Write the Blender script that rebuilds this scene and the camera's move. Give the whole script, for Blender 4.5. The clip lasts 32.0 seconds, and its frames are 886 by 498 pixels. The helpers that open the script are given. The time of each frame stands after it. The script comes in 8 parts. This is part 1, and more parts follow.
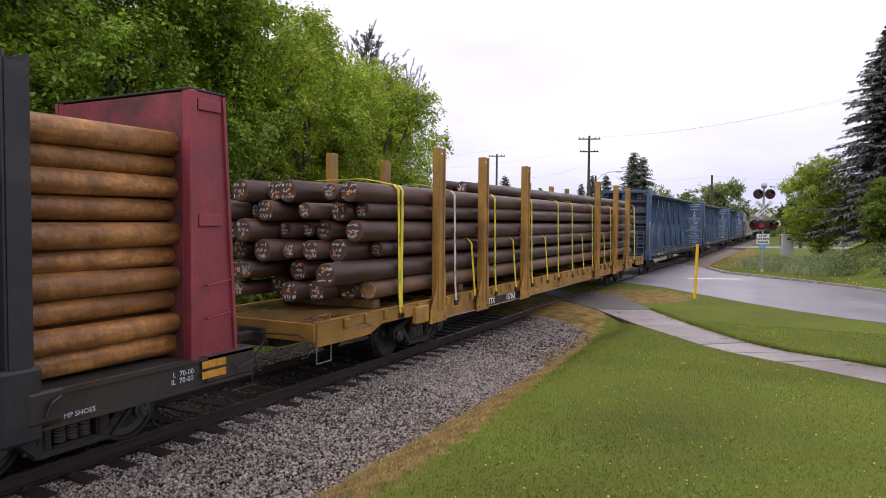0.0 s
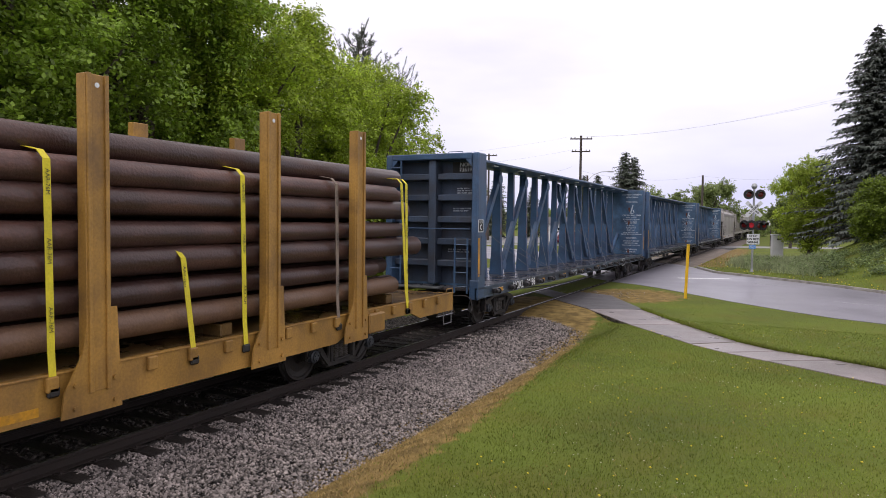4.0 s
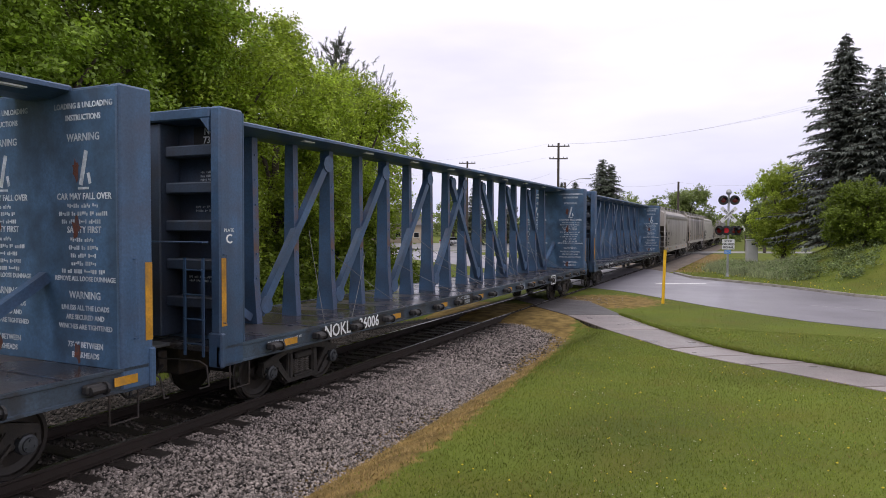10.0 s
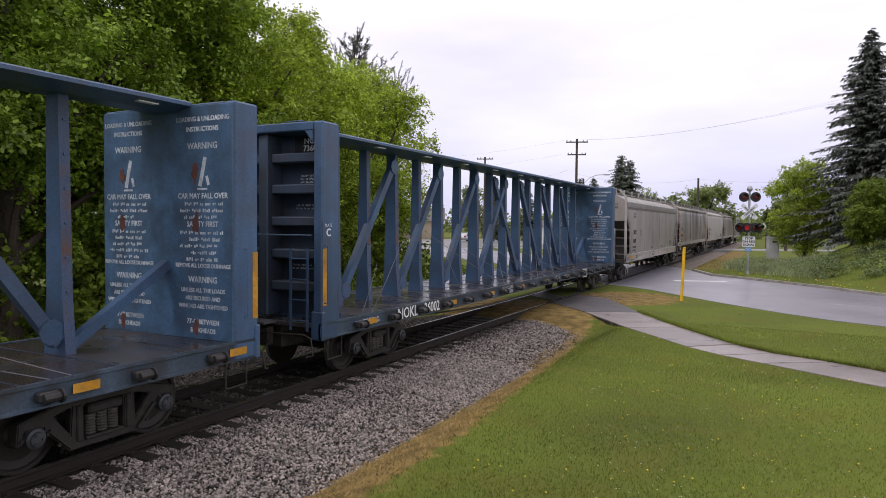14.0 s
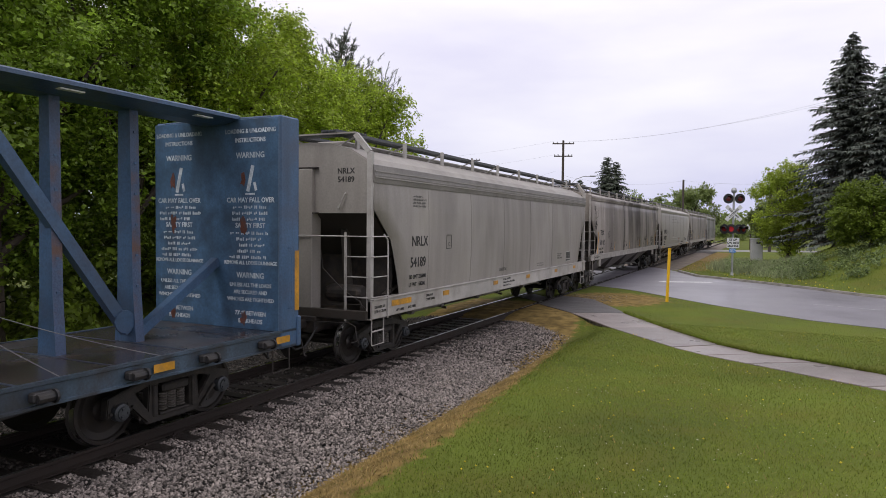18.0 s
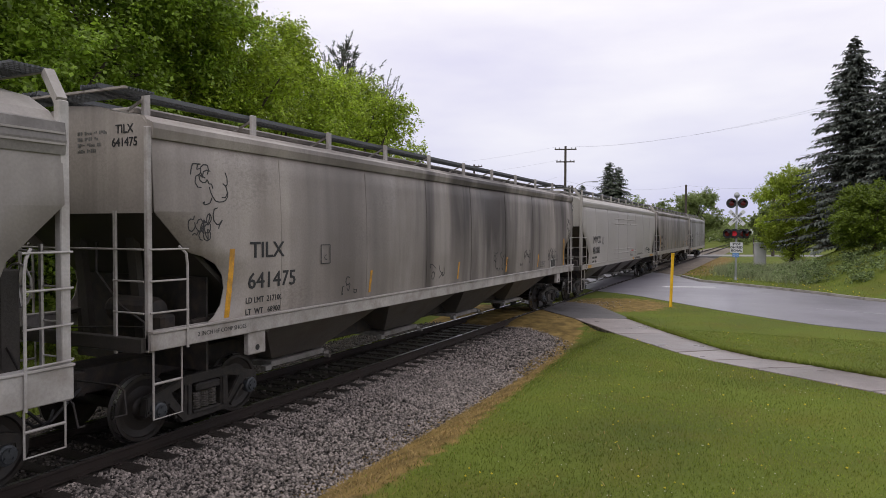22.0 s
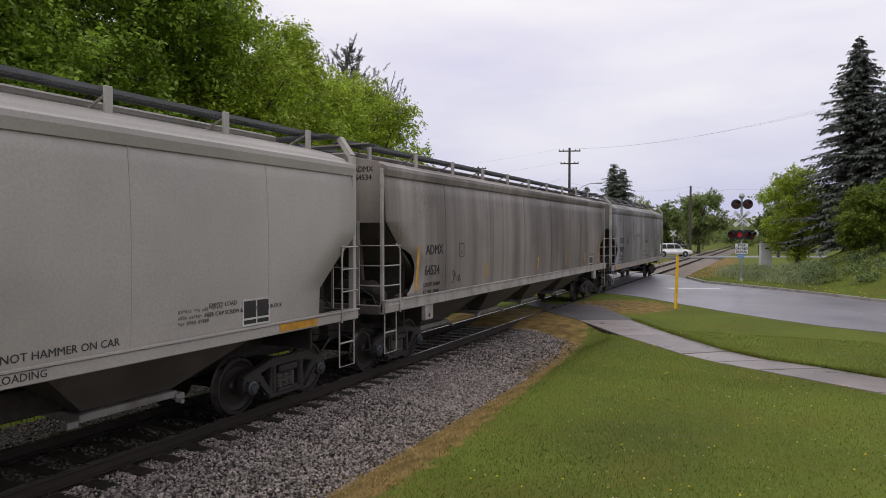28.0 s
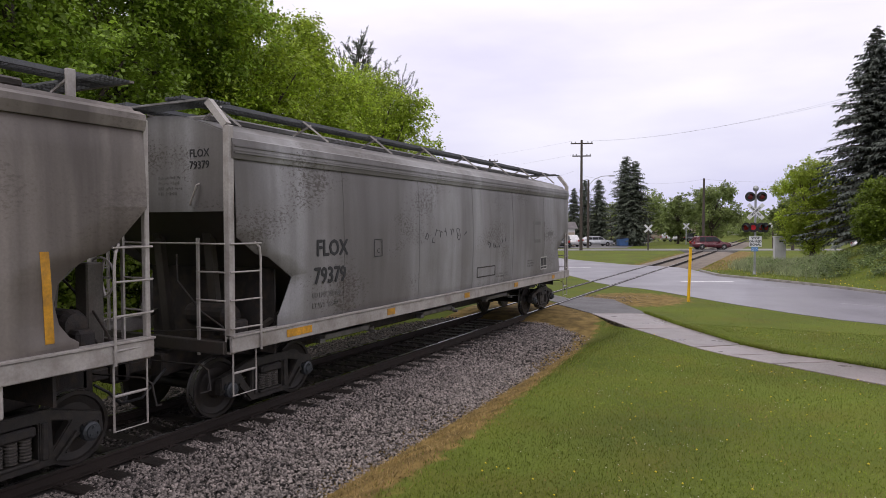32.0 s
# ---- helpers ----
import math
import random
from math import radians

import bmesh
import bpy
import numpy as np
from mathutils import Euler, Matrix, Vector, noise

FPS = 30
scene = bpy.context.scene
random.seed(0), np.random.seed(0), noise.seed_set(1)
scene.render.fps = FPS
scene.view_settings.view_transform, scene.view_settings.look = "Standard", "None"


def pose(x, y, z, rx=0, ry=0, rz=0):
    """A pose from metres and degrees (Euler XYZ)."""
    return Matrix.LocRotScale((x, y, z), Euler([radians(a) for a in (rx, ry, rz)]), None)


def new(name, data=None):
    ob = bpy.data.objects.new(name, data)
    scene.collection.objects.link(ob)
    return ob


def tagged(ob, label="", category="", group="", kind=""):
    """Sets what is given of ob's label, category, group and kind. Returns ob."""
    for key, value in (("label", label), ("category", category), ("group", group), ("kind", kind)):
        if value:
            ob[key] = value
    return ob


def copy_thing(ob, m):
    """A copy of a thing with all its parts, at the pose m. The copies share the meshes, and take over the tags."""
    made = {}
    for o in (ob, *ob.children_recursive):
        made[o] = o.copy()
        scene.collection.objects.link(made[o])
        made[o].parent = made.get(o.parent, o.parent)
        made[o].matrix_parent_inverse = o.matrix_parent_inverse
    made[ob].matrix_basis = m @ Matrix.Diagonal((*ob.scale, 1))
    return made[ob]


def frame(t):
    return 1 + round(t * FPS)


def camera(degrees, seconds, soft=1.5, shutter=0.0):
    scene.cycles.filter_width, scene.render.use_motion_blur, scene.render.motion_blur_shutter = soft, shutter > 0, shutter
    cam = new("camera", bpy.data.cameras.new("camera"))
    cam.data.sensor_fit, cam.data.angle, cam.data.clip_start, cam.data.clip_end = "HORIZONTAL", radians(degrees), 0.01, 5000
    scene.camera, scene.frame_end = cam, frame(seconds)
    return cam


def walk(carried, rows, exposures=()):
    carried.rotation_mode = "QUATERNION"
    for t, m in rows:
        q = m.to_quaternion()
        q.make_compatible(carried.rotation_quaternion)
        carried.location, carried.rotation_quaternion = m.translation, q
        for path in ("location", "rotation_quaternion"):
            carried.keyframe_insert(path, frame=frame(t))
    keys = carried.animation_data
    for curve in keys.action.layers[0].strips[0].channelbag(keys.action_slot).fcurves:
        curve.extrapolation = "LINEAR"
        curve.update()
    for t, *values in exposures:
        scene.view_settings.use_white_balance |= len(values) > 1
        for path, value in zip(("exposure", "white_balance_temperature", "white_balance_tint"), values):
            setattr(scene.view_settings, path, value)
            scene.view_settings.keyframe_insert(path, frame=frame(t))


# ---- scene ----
cam = camera(66.43, 32.0, soft=0.4)
EYE = (8.509, 0.0, 2.909)
# seconds, heading, tilt, roll of the hand-held camera
TURNS = [
    (0, 27.68, 87.59, -0.54), (0.5, 27.65, 87.22, -0.26), (1, 27.62, 87.09, -0.23), (1.5, 27.62, 87.45, -0.41),
    (2, 27.00, 87.45, -0.68), (2.5, 27.42, 87.35, -0.53), (4.5, 26.86, 87.65, -0.76), (5, 26.82, 87.74, -0.78),
    (5.5, 26.93, 87.76, -0.75), (6, 26.42, 87.94, -0.57), (6.5, 26.27, 88.10, -0.45), (7, 26.38, 88.20, -0.40),
    (7.5, 26.13, 88.49, -0.32), (8, 25.87, 88.43, -0.46), (8.5, 25.87, 88.43, -0.47), (9, 25.74, 88.29, -0.51),
    (9.5, 25.28, 88.43, -0.59), (10, 25.23, 88.20, -0.26), (10.5, 25.43, 87.87, -0.48), (11, 25.72, 87.66, -0.45),
    (11.5, 25.19, 87.67, -0.56), (12, 26.28, 87.97, -0.61), (12.5, 26.98, 87.94, -0.90), (13, 27.08, 87.81, -1.15),
    (13.5, 27.07, 87.57, -0.60), (14, 26.69, 87.83, -0.54), (14.5, 26.46, 87.77, -0.58), (15, 26.44, 87.84, -0.74),
    (15.5, 26.47, 87.78, -0.56), (17.5, 25.33, 87.79, -0.68), (18, 25.58, 87.94, -0.58), (18.5, 25.72, 87.93, -0.44),
    (19, 26.01, 87.95, -0.34), (19.5, 25.82, 88.00, -0.28), (20, 25.81, 88.19, -0.40), (20.5, 26.00, 88.23, -0.33),
    (21, 25.95, 88.19, -0.24), (21.5, 25.71, 88.32, -0.40), (22, 25.81, 88.47, -0.25), (22.5, 25.48, 88.37, -0.26),
    (23, 25.48, 88.31, -0.18), (23.5, 25.47, 88.34, -0.04), (24, 25.76, 88.56, -0.30), (24.5, 26.02, 88.40, -0.24),
    (25, 26.19, 88.35, -0.24), (25.5, 26.05, 87.98, -0.38), (27.5, 26.31, 88.49, -0.12), (28, 26.17, 88.66, -0.02),
    (28.5, 26.21, 88.71, 0.15), (29, 26.18, 88.48, 0.05), (29.5, 26.98, 87.48, -0.06), (30, 26.72, 87.07, 0.07),
    (30.5, 26.49, 87.28, 0.05), (31, 26.46, 87.45, 0.27), (31.5, 26.82, 87.37, 0.13), (32, 27.14, 88.06, 0.01),
]
walk(cam, [(t, pose(*EYE, tilt, roll, head)) for t, head, tilt, roll in TURNS],
     [(t, stops, 6500, tint) for t, stops, tint in ((0, 0.22, 11.5), (1, 0.18, 11.5), (5, 0.16, 11), (9, 0.10, 11), (15, 0.10, 11), (17, 0.05, 9.5), (19, -0.07, 7.5), (25.5, -0.10, 7.5), (27.5, -0.21, 7.5), (28.8, -0.20, 7.5), (29.8, 0.0, 10), (32, 0.0, 11))])

# ---- sky and light: bright overcast, after rain ----
SUN_AZ, SUN_EL = radians(200), radians(52)
world = bpy.data.worlds.new("overcast_sky")
scene.world = world
world.use_nodes = True
wn, wl = world.node_tree.nodes, world.node_tree.links
wn.clear()
w_out, w_bg = wn.new("ShaderNodeOutputWorld"), wn.new("ShaderNodeBackground")
w_sky = wn.new("ShaderNodeTexSky")
w_sky.sky_type, w_sky.sun_disc = "NISHITA", False
w_sky.sun_elevation, w_sky.sun_rotation = SUN_EL, SUN_AZ
w_sky.air_density, w_sky.dust_density, w_sky.ozone_density = 1.0, 4.0, 1.0
w_tc, w_map = wn.new("ShaderNodeTexCoord"), wn.new("ShaderNodeMapping")
w_map.inputs["Scale"].default_value = (1.2, 1.2, 4.5)
w_noise, w_ramp = wn.new("ShaderNodeTexNoise"), wn.new("ShaderNodeValToRGB")
w_noise.inputs["Scale"].default_value, w_noise.inputs["Detail"].default_value = 1.7, 5.0
w_ramp.color_ramp.elements[0].position, w_ramp.color_ramp.elements[0].color = 0.30, (9.7, 9.5, 11.7, 1)
w_ramp.color_ramp.elements[1].position, w_ramp.color_ramp.elements[1].color = 0.68, (13.2, 12.9, 13.2, 1)
w_mix = wn.new("ShaderNodeMixRGB")
w_mix.inputs[0].default_value = 0.93
w_sep, w_hor = wn.new("ShaderNodeSeparateXYZ"), wn.new("ShaderNodeMapRange")
w_hor.inputs["From Min"].default_value, w_hor.inputs["From Max"].default_value = 0.0, 0.32
w_tint = wn.new("ShaderNodeValToRGB")
w_tint.color_ramp.elements[0].color, w_tint.color_ramp.elements[1].color = (0.74, 0.755, 0.90, 1), (1.15, 1.12, 1.09, 1)
w_mul = wn.new("ShaderNodeVectorMath")
w_mul.operation = "MULTIPLY"
wl.new(w_tc.outputs["Generated"], w_map.inputs["Vector"])
wl.new(w_map.outputs["Vector"], w_noise.inputs["Vector"])
wl.new(w_noise.outputs["Fac"], w_ramp.inputs["Fac"])
wl.new(w_sky.outputs["Color"], w_mix.inputs[1])
wl.new(w_ramp.outputs["Color"], w_mix.inputs[2])
wl.new(w_tc.outputs["Generated"], w_sep.inputs["Vector"])
wl.new(w_sep.outputs["Z"], w_hor.inputs["Value"])
wl.new(w_mix.outputs["Color"], w_mul.inputs[0])
wl.new(w_hor.outputs["Result"], w_tint.inputs["Fac"])
wl.new(w_tint.outputs["Color"], w_mul.inputs[1])
wl.new(w_mul.outputs["Vector"], w_bg.inputs["Color"])
w_bg.inputs["Strength"].default_value = 0.085
wl.new(w_bg.outputs["Background"], w_out.inputs["Surface"])
sun = new("sun", bpy.data.lights.new("sun", "SUN"))
sun.data.energy, sun.data.angle, sun.data.color = 0.9, radians(25), (1.0, 0.97, 0.92)
sun.matrix_basis = Matrix.Translation((20, -20, 60)) @ Euler((radians(90) - SUN_EL, 0, radians(180) - SUN_AZ)).to_matrix().to_4x4()

# ---- materials ----
def material(name, color, rough=0.6, metal=0.0, var=0.25, big=0.7, fine=40.0, bump=0.15, dirt=None, dirt_amount=0.0,
             streak=0.0, streak_color=(0.05, 0.045, 0.04), streak_scale=(1.0, 1.6, 0.12), spec=0.5, island=0.0, obj_random=0.0,
             translucent=0.0, coat=0.0, bump_scale=None, waver=0.0):
    """A surface with two scales of variation, an optional dirt layer, run-down streaks and relief."""
    m = bpy.data.materials.new(name)
    m.use_nodes = True
    n, l = m.node_tree.nodes, m.node_tree.links
    bsdf = n["Principled BSDF"]
    bsdf.inputs["Roughness"].default_value, bsdf.inputs["Metallic"].default_value = rough, metal
    bsdf.inputs["Specular IOR Level"].default_value = spec
    bsdf.inputs["Coat Weight"].default_value = coat
    tc = n.new("ShaderNodeTexCoord")
    co = tc.outputs["Object"]

    def noise_at(scale, detail=4.0, vector=co, bend=0.0):
        t = n.new("ShaderNodeTexNoise")
        t.inputs["Distortion"].default_value = bend
        t.inputs["Scale"].default_value, t.inputs["Detail"].default_value = scale, detail
        l.new(vector, t.inputs["Vector"])
        return t.outputs["Fac"]

    def scaled(value, lo, hi, f0=0.3, f1=0.7):
        r = n.new("ShaderNodeMapRange")
        r.inputs["From Min"].default_value, r.inputs["From Max"].default_value = f0, f1
        r.inputs["To Min"].default_value, r.inputs["To Max"].default_value = lo, hi
        l.new(value, r.inputs["Value"])
        return r.outputs["Result"]

    def times(col, fac):
        v = n.new("ShaderNodeVectorMath")
        v.operation = "SCALE"
        if isinstance(col, tuple):
            v.inputs[0].default_value = col[:3]
        else:
            l.new(col, v.inputs[0])
        l.new(fac, v.inputs["Scale"])
        return v.outputs["Vector"]

    def mixed(fac, a, b):
        x = n.new("ShaderNodeMixRGB")
        l.new(fac, x.inputs[0]), l.new(a, x.inputs[1])
        x.inputs[2].default_value = (*b, 1)
        return x.outputs[0]

    f_big, f_fine = noise_at(big, 5.0), noise_at(fine, 3.0)
    col = times(tuple(color), scaled(f_big, 1 - var, 1 + var))
    col = times(col, scaled(f_fine, 1 - var * 0.6, 1 + var * 0.6))
    if island or obj_random:
        if island:
            src = n.new("ShaderNodeNewGeometry").outputs["Random Per Island"]
        else:
            src = n.new("ShaderNodeObjectInfo").outputs["Random"]
        k = island or obj_random
        col = times(col, scaled(src, 1 - k, 1 + k, 0, 1))
    if dirt_amount:
        col = mixed(scaled(noise_at(big * 2.3, 6.0), 0.0, dirt_amount, 0.45, 0.72), col, dirt or (0.05, 0.04, 0.035))
    if streak:
        mp = n.new("ShaderNodeMapping")
        mp.inputs["Scale"].default_value = streak_scale
        l.new(co, mp.inputs["Vector"])
        s1 = scaled(noise_at(1.0, 3.0, mp.outputs["Vector"], waver), 0.0, streak, 0.42, 0.64 + 0.2 * waver)
        col = mixed(s1, col, streak_color)
        mp2 = n.new("ShaderNodeMapping")
        mp2.inputs["Scale"].default_value = tuple(3.1 * a for a in streak_scale[:2]) + (streak_scale[2] * 1.6,)
        l.new(co, mp2.inputs["Vector"])
        col = mixed(scaled(noise_at(1.3, 4.0, mp2.outputs["Vector"]), 0.0, streak * 0.6, 0.48, 0.8), col, streak_color)
    l.new(col, bsdf.inputs["Base Color"])
    l.new(scaled(f_big, max(rough - 0.12, 0.02), min(rough + 0.12, 1.0)), bsdf.inputs["Roughness"])
    if bump:
        b = n.new("ShaderNodeBump")
        b.inputs["Strength"].default_value, b.inputs["Distance"].default_value = bump, 0.02
        l.new(noise_at(bump_scale or fine, 4.0), b.inputs["Height"])
        l.new(b.outputs["Normal"], bsdf.inputs["Normal"])
    if translucent:
        tr, mx = n.new("ShaderNodeBsdfTranslucent"), n.new("ShaderNodeMixShader")
        l.new(times(col, scaled(f_big, 1.2, 1.6)), tr.inputs["Color"])
        mx.inputs[0].default_value = translucent
        l.new(bsdf.outputs[0], mx.inputs[1]), l.new(tr.outputs[0], mx.inputs[2])
        l.new(mx.outputs[0], n["Material Output"].inputs["Surface"])
    return m


def glowing(name, color, strength):
    m = bpy.data.materials.new(name)
    m.use_nodes = True
    b = m.node_tree.nodes["Principled BSDF"]
    b.inputs["Base Color"].default_value = (*color, 1)
    b.inputs["Emission Color"].default_value = (*color, 1)
    b.inputs["Emission Strength"].default_value = strength
    return m


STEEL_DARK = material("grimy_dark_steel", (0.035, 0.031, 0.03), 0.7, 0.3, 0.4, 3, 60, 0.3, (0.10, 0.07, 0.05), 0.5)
TRUCK = material("truck_casting", (0.020, 0.018, 0.017), 0.6, 0.1, 0.35, 4, 60, 0.3, (0.052, 0.041, 0.033), 0.6)
WHEEL = material("wheel_steel", (0.024, 0.021, 0.020), 0.5, 0.3, 0.3, 3, 50, 0.15, (0.045, 0.033, 0.025), 0.5)
TREAD = material("polished_tread", (0.35, 0.34, 0.33), 0.3, 0.9, 0.2, 5, 80, 0.05)
RAIL = material("rusty_rail_side", (0.026, 0.018, 0.015), 0.75, 0.2, 0.3, 2, 60, 0.3)
RAIL_TOP = material("worn_rail_head", (0.30, 0.29, 0.29), 0.28, 0.9, 0.2, 3, 60, 0.05)
TIE = material("creosoted_tie", (0.022, 0.017, 0.014), 0.6, 0, 0.35, 3, 50, 0.6, (0.045, 0.035, 0.03), 0.5, obj_random=0.3)
STONE = material("ballast_stone", (0.196, 0.169, 0.155), 0.7, 0, 0.3, 3, 90, 0.4, island=0.97, spec=0.3)
# stones under the train: oil and the train's shade put into the colour
STONE_DARK = material("oily_shaded_ballast_stone", (0.076, 0.065, 0.059), 0.7, 0, 0.3, 3, 90, 0.4, island=0.9, spec=0.3)
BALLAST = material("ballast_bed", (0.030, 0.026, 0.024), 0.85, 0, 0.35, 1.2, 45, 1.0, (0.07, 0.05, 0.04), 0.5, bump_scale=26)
LAWN = material("lawn_ground", (0.108, 0.138, 0.022), 0.9, 0, 0.28, 0.35, 30, 0.8, (0.135, 0.115, 0.025), 0.5, spec=0.12)
GRASS = material("grass_blades", (0.145, 0.186, 0.028), 0.6, 0, 0.32, 0.4, 8, 0, (0.16, 0.145, 0.028), 0.45, island=0.55, translucent=0.35, spec=0.22)


def add_dry(m, color):
    """Mixes dead straw into the lawn where the land's dryness says so, broken up by noise."""
    n, l = m.node_tree.nodes, m.node_tree.links
    b = n["Principled BSDF"]
    old = b.inputs["Base Color"].links[0].from_socket
    at = n.new("ShaderNodeAttribute")
    at.attribute_name = "dry"
    ns = n.new("ShaderNodeTexNoise")
    ns.inputs["Scale"].default_value, ns.inputs["Detail"].default_value = 3.0, 6.0
    tc = n.new("ShaderNodeTexCoord")
    l.new(tc.outputs["Object"], ns.inputs["Vector"])
    ad = n.new("ShaderNodeMath")
    ad.operation = "MULTIPLY_ADD"
    ad.inputs[1].default_value, ad.inputs[2].default_value = 1.3, -0.65
    l.new(ns.outputs["Fac"], ad.inputs[0])
    su = n.new("ShaderNodeMath")
    l.new(at.outputs["Fac"], su.inputs[0]), l.new(ad.outputs[0], su.inputs[1])
    r = n.new("ShaderNodeMapRange")
    r.inputs["From Min"].default_value, r.inputs["From Max"].default_value = 0.35, 0.65
    l.new(su.outputs[0], r.inputs["Value"])
    rp = n.new("ShaderNodeValToRGB")
    rp.color_ramp.elements[0].color, rp.color_ramp.elements[1].color = (*(0.45 * c for c in color), 1), (*color, 1)
    rp.color_ramp.elements[0].position, rp.color_ramp.elements[1].position = 0.35, 0.65
    l.new(ns.outputs["Fac"], rp.inputs["Fac"])
    mx = n.new("ShaderNodeMixRGB")
    l.new(r.outputs[0], mx.inputs[0]), l.new(old, mx.inputs[1]), l.new(rp.outputs[0], mx.inputs[2])
    l.new(mx.outputs[0], b.inputs["Base Color"])


add_dry(LAWN, (0.275, 0.190, 0.066))
ASPHALT = material("wet_asphalt", (0.205, 0.194, 0.226), 0.40, 0, 0.08, 0.25, 60, 0.12, (0.145, 0.140, 0.162), 0.35, spec=0.55)
CONCRETE = material("damp_concrete", (0.230, 0.195, 0.192), 0.35, 0, 0.22, 0.9, 50, 0.3, (0.14, 0.115, 0.11), 0.6, obj_random=0.24)
KERB = material("kerb_concrete", (0.30, 0.28, 0.25), 0.7, 0, 0.25, 1.2, 50, 0.3, (0.12, 0.11, 0.09), 0.6)
PATH = material("dark_path_asphalt", (0.088, 0.082, 0.086), 0.55, 0, 0.25, 1.0, 60, 0.3, (0.05, 0.046, 0.046), 0.6)
FAR_BED = material("dusty_far_ballast", (0.20, 0.165, 0.135), 0.9, 0, 0.3, 0.8, 14, 0.8, (0.10, 0.08, 0.06), 0.5)
WHITE_LINE = material("road_paint_white", (0.72, 0.72, 0.72), 0.5, 0, 0.15, 2, 30, 0.1, (0.3, 0.3, 0.3), 0.4)
WORN_LINE = material("worn_away_road_paint", (0.34, 0.335, 0.36), 0.4, 0, 0.2, 2, 30, 0.1, (0.2, 0.19, 0.22), 0.8)
YELLOW_POST = material("yellow_plastic", (0.75, 0.46, 0.02), 0.45, 0, 0.12, 2, 20, 0.05, (0.4, 0.25, 0.05), 0.3)

# ---- mesh helpers ----
def mesh_of(bm, name, *mats, smooth=False):
    me = bpy.data.meshes.new(name)
    bmesh.ops.recalc_face_normals(bm, faces=bm.faces)
    bm.to_mesh(me)
    bm.free()
    for m in mats:
        me.materials.append(m)
    if smooth:
        me.polygons.foreach_set("use_smooth", [True] * len(me.polygons))
    return me


def part(name, bm, mat, parent=None, label="", smooth=False):
    """Links a bmesh as one mesh object under a thing or under a part."""
    me = bm if isinstance(bm, bpy.types.Mesh) else mesh_of(bm, name, *(mat if isinstance(mat, tuple) else (mat,)), smooth=smooth)
    ob = new(name, me)
    ob.parent = parent
    if label:
        tagged(ob, label)
    return ob


def thing(name, label, category, group="", kind=""):
    return tagged(new(name), label, category, group, kind)


def box(bm, lo, hi, bevel=0.0, m=None, index=0):
    """A box between two corners, bevelled; m moves it."""
    lo, hi = Vector(lo), Vector(hi)
    c, d = (lo + hi) / 2, hi - lo
    r = bmesh.ops.create_cube(bm, size=1.0, matrix=(m or Matrix()) @ Matrix.Translation(c) @ Matrix.Diagonal((*d, 1)))
    vs = r["verts"]
    if bevel:
        es = list({e for v in vs for e in v.link_edges})
        out = bmesh.ops.bevel(bm, geom=es, offset=bevel, segments=1, affect="EDGES")
        vs = out["verts"]
    if index:
        for f in {f for v in vs for f in v.link_faces}:
            f.material_index = index
    return bm


def B(lo, hi, bevel=0.0, m=None):
    return box(bmesh.new(), lo, hi, bevel, m)


def bar(bm, a, b, w, d=None, up=(0, 0, 1), sides=4, roll=0.0):
    """A bar of width w and depth d (round with more sides) from a to b."""
    a, b = Vector(a), Vector(b)
    z = (b - a).normalized()
    u = Vector(up)
    if abs(z.dot(u)) > 0.98:
        u = Vector((0, 1, 0))
    x = u.cross(z).normalized()
    y = z.cross(x)
    d = w if d is None else d
    rings = []
    for p in (a, b):
        ring = []
        for i in range(sides):
            if sides == 4:
                cx, cy = ((-1, -1), (1, -1), (1, 1), (-1, 1))[i]
                q = x * cx * w / 2 + y * cy * d / 2
            else:
                t = 2 * math.pi * i / sides
                q = x * math.cos(t) * w / 2 + y * math.sin(t) * d / 2
            ring.append(bm.verts.new(p + q))
        rings.append(ring)
    for i in range(sides):
        j = (i + 1) % sides
        bm.faces.new((rings[0][i], rings[0][j], rings[1][j], rings[1][i]))
    bm.faces.new(rings[0][::-1]), bm.faces.new(rings[1])
    return bm


def tube(bm, points, r, sides=6):
    """A round bent rod through the points."""
    ps = [Vector(p) for p in points]
    up, rings = None, []
    for i, p in enumerate(ps):
        d = (ps[min(i + 1, len(ps) - 1)] - ps[max(i - 1, 0)]).normalized()
        up = d.orthogonal().normalized() if up is None else (up - d * up.dot(d)).normalized()
        side = d.cross(up)
        rings.append([bm.verts.new(p + (up * math.cos(2 * math.pi * k / sides) + side * math.sin(2 * math.pi * k / sides)) * r) for k in range(sides)])
    for m, n in zip(rings, rings[1:]):
        for k in range(sides):
            j = (k + 1) % sides
            bm.faces.new((m[k], m[j], n[j], n[k]))
    bm.faces.new(rings[0][::-1]), bm.faces.new(rings[-1])
    return bm


def lathe(bm, profile, axis="z", sides=24, m=None):
    """A closed turned body from (radius, height) pairs."""
    m = m or Matrix()
    rings = []
    for r, h in profile:
        ring = []
        for i in range(sides):
            t = 2 * math.pi * i / sides
            c, s = r * math.cos(t), r * math.sin(t)
            p = (c, s, h) if axis == "z" else (h, c, s) if axis == "x" else (c, h, s)
            ring.append(bm.verts.new(m @ Vector(p)))
        rings.append(ring)
    for a, b in zip(rings, rings[1:]):
        for i in range(sides):
            j = (i + 1) % sides
            bm.faces.new((a[i], a[j], b[j], b[i]))
    bm.faces.new(rings[0][::-1]), bm.faces.new(rings[-1])
    return bm


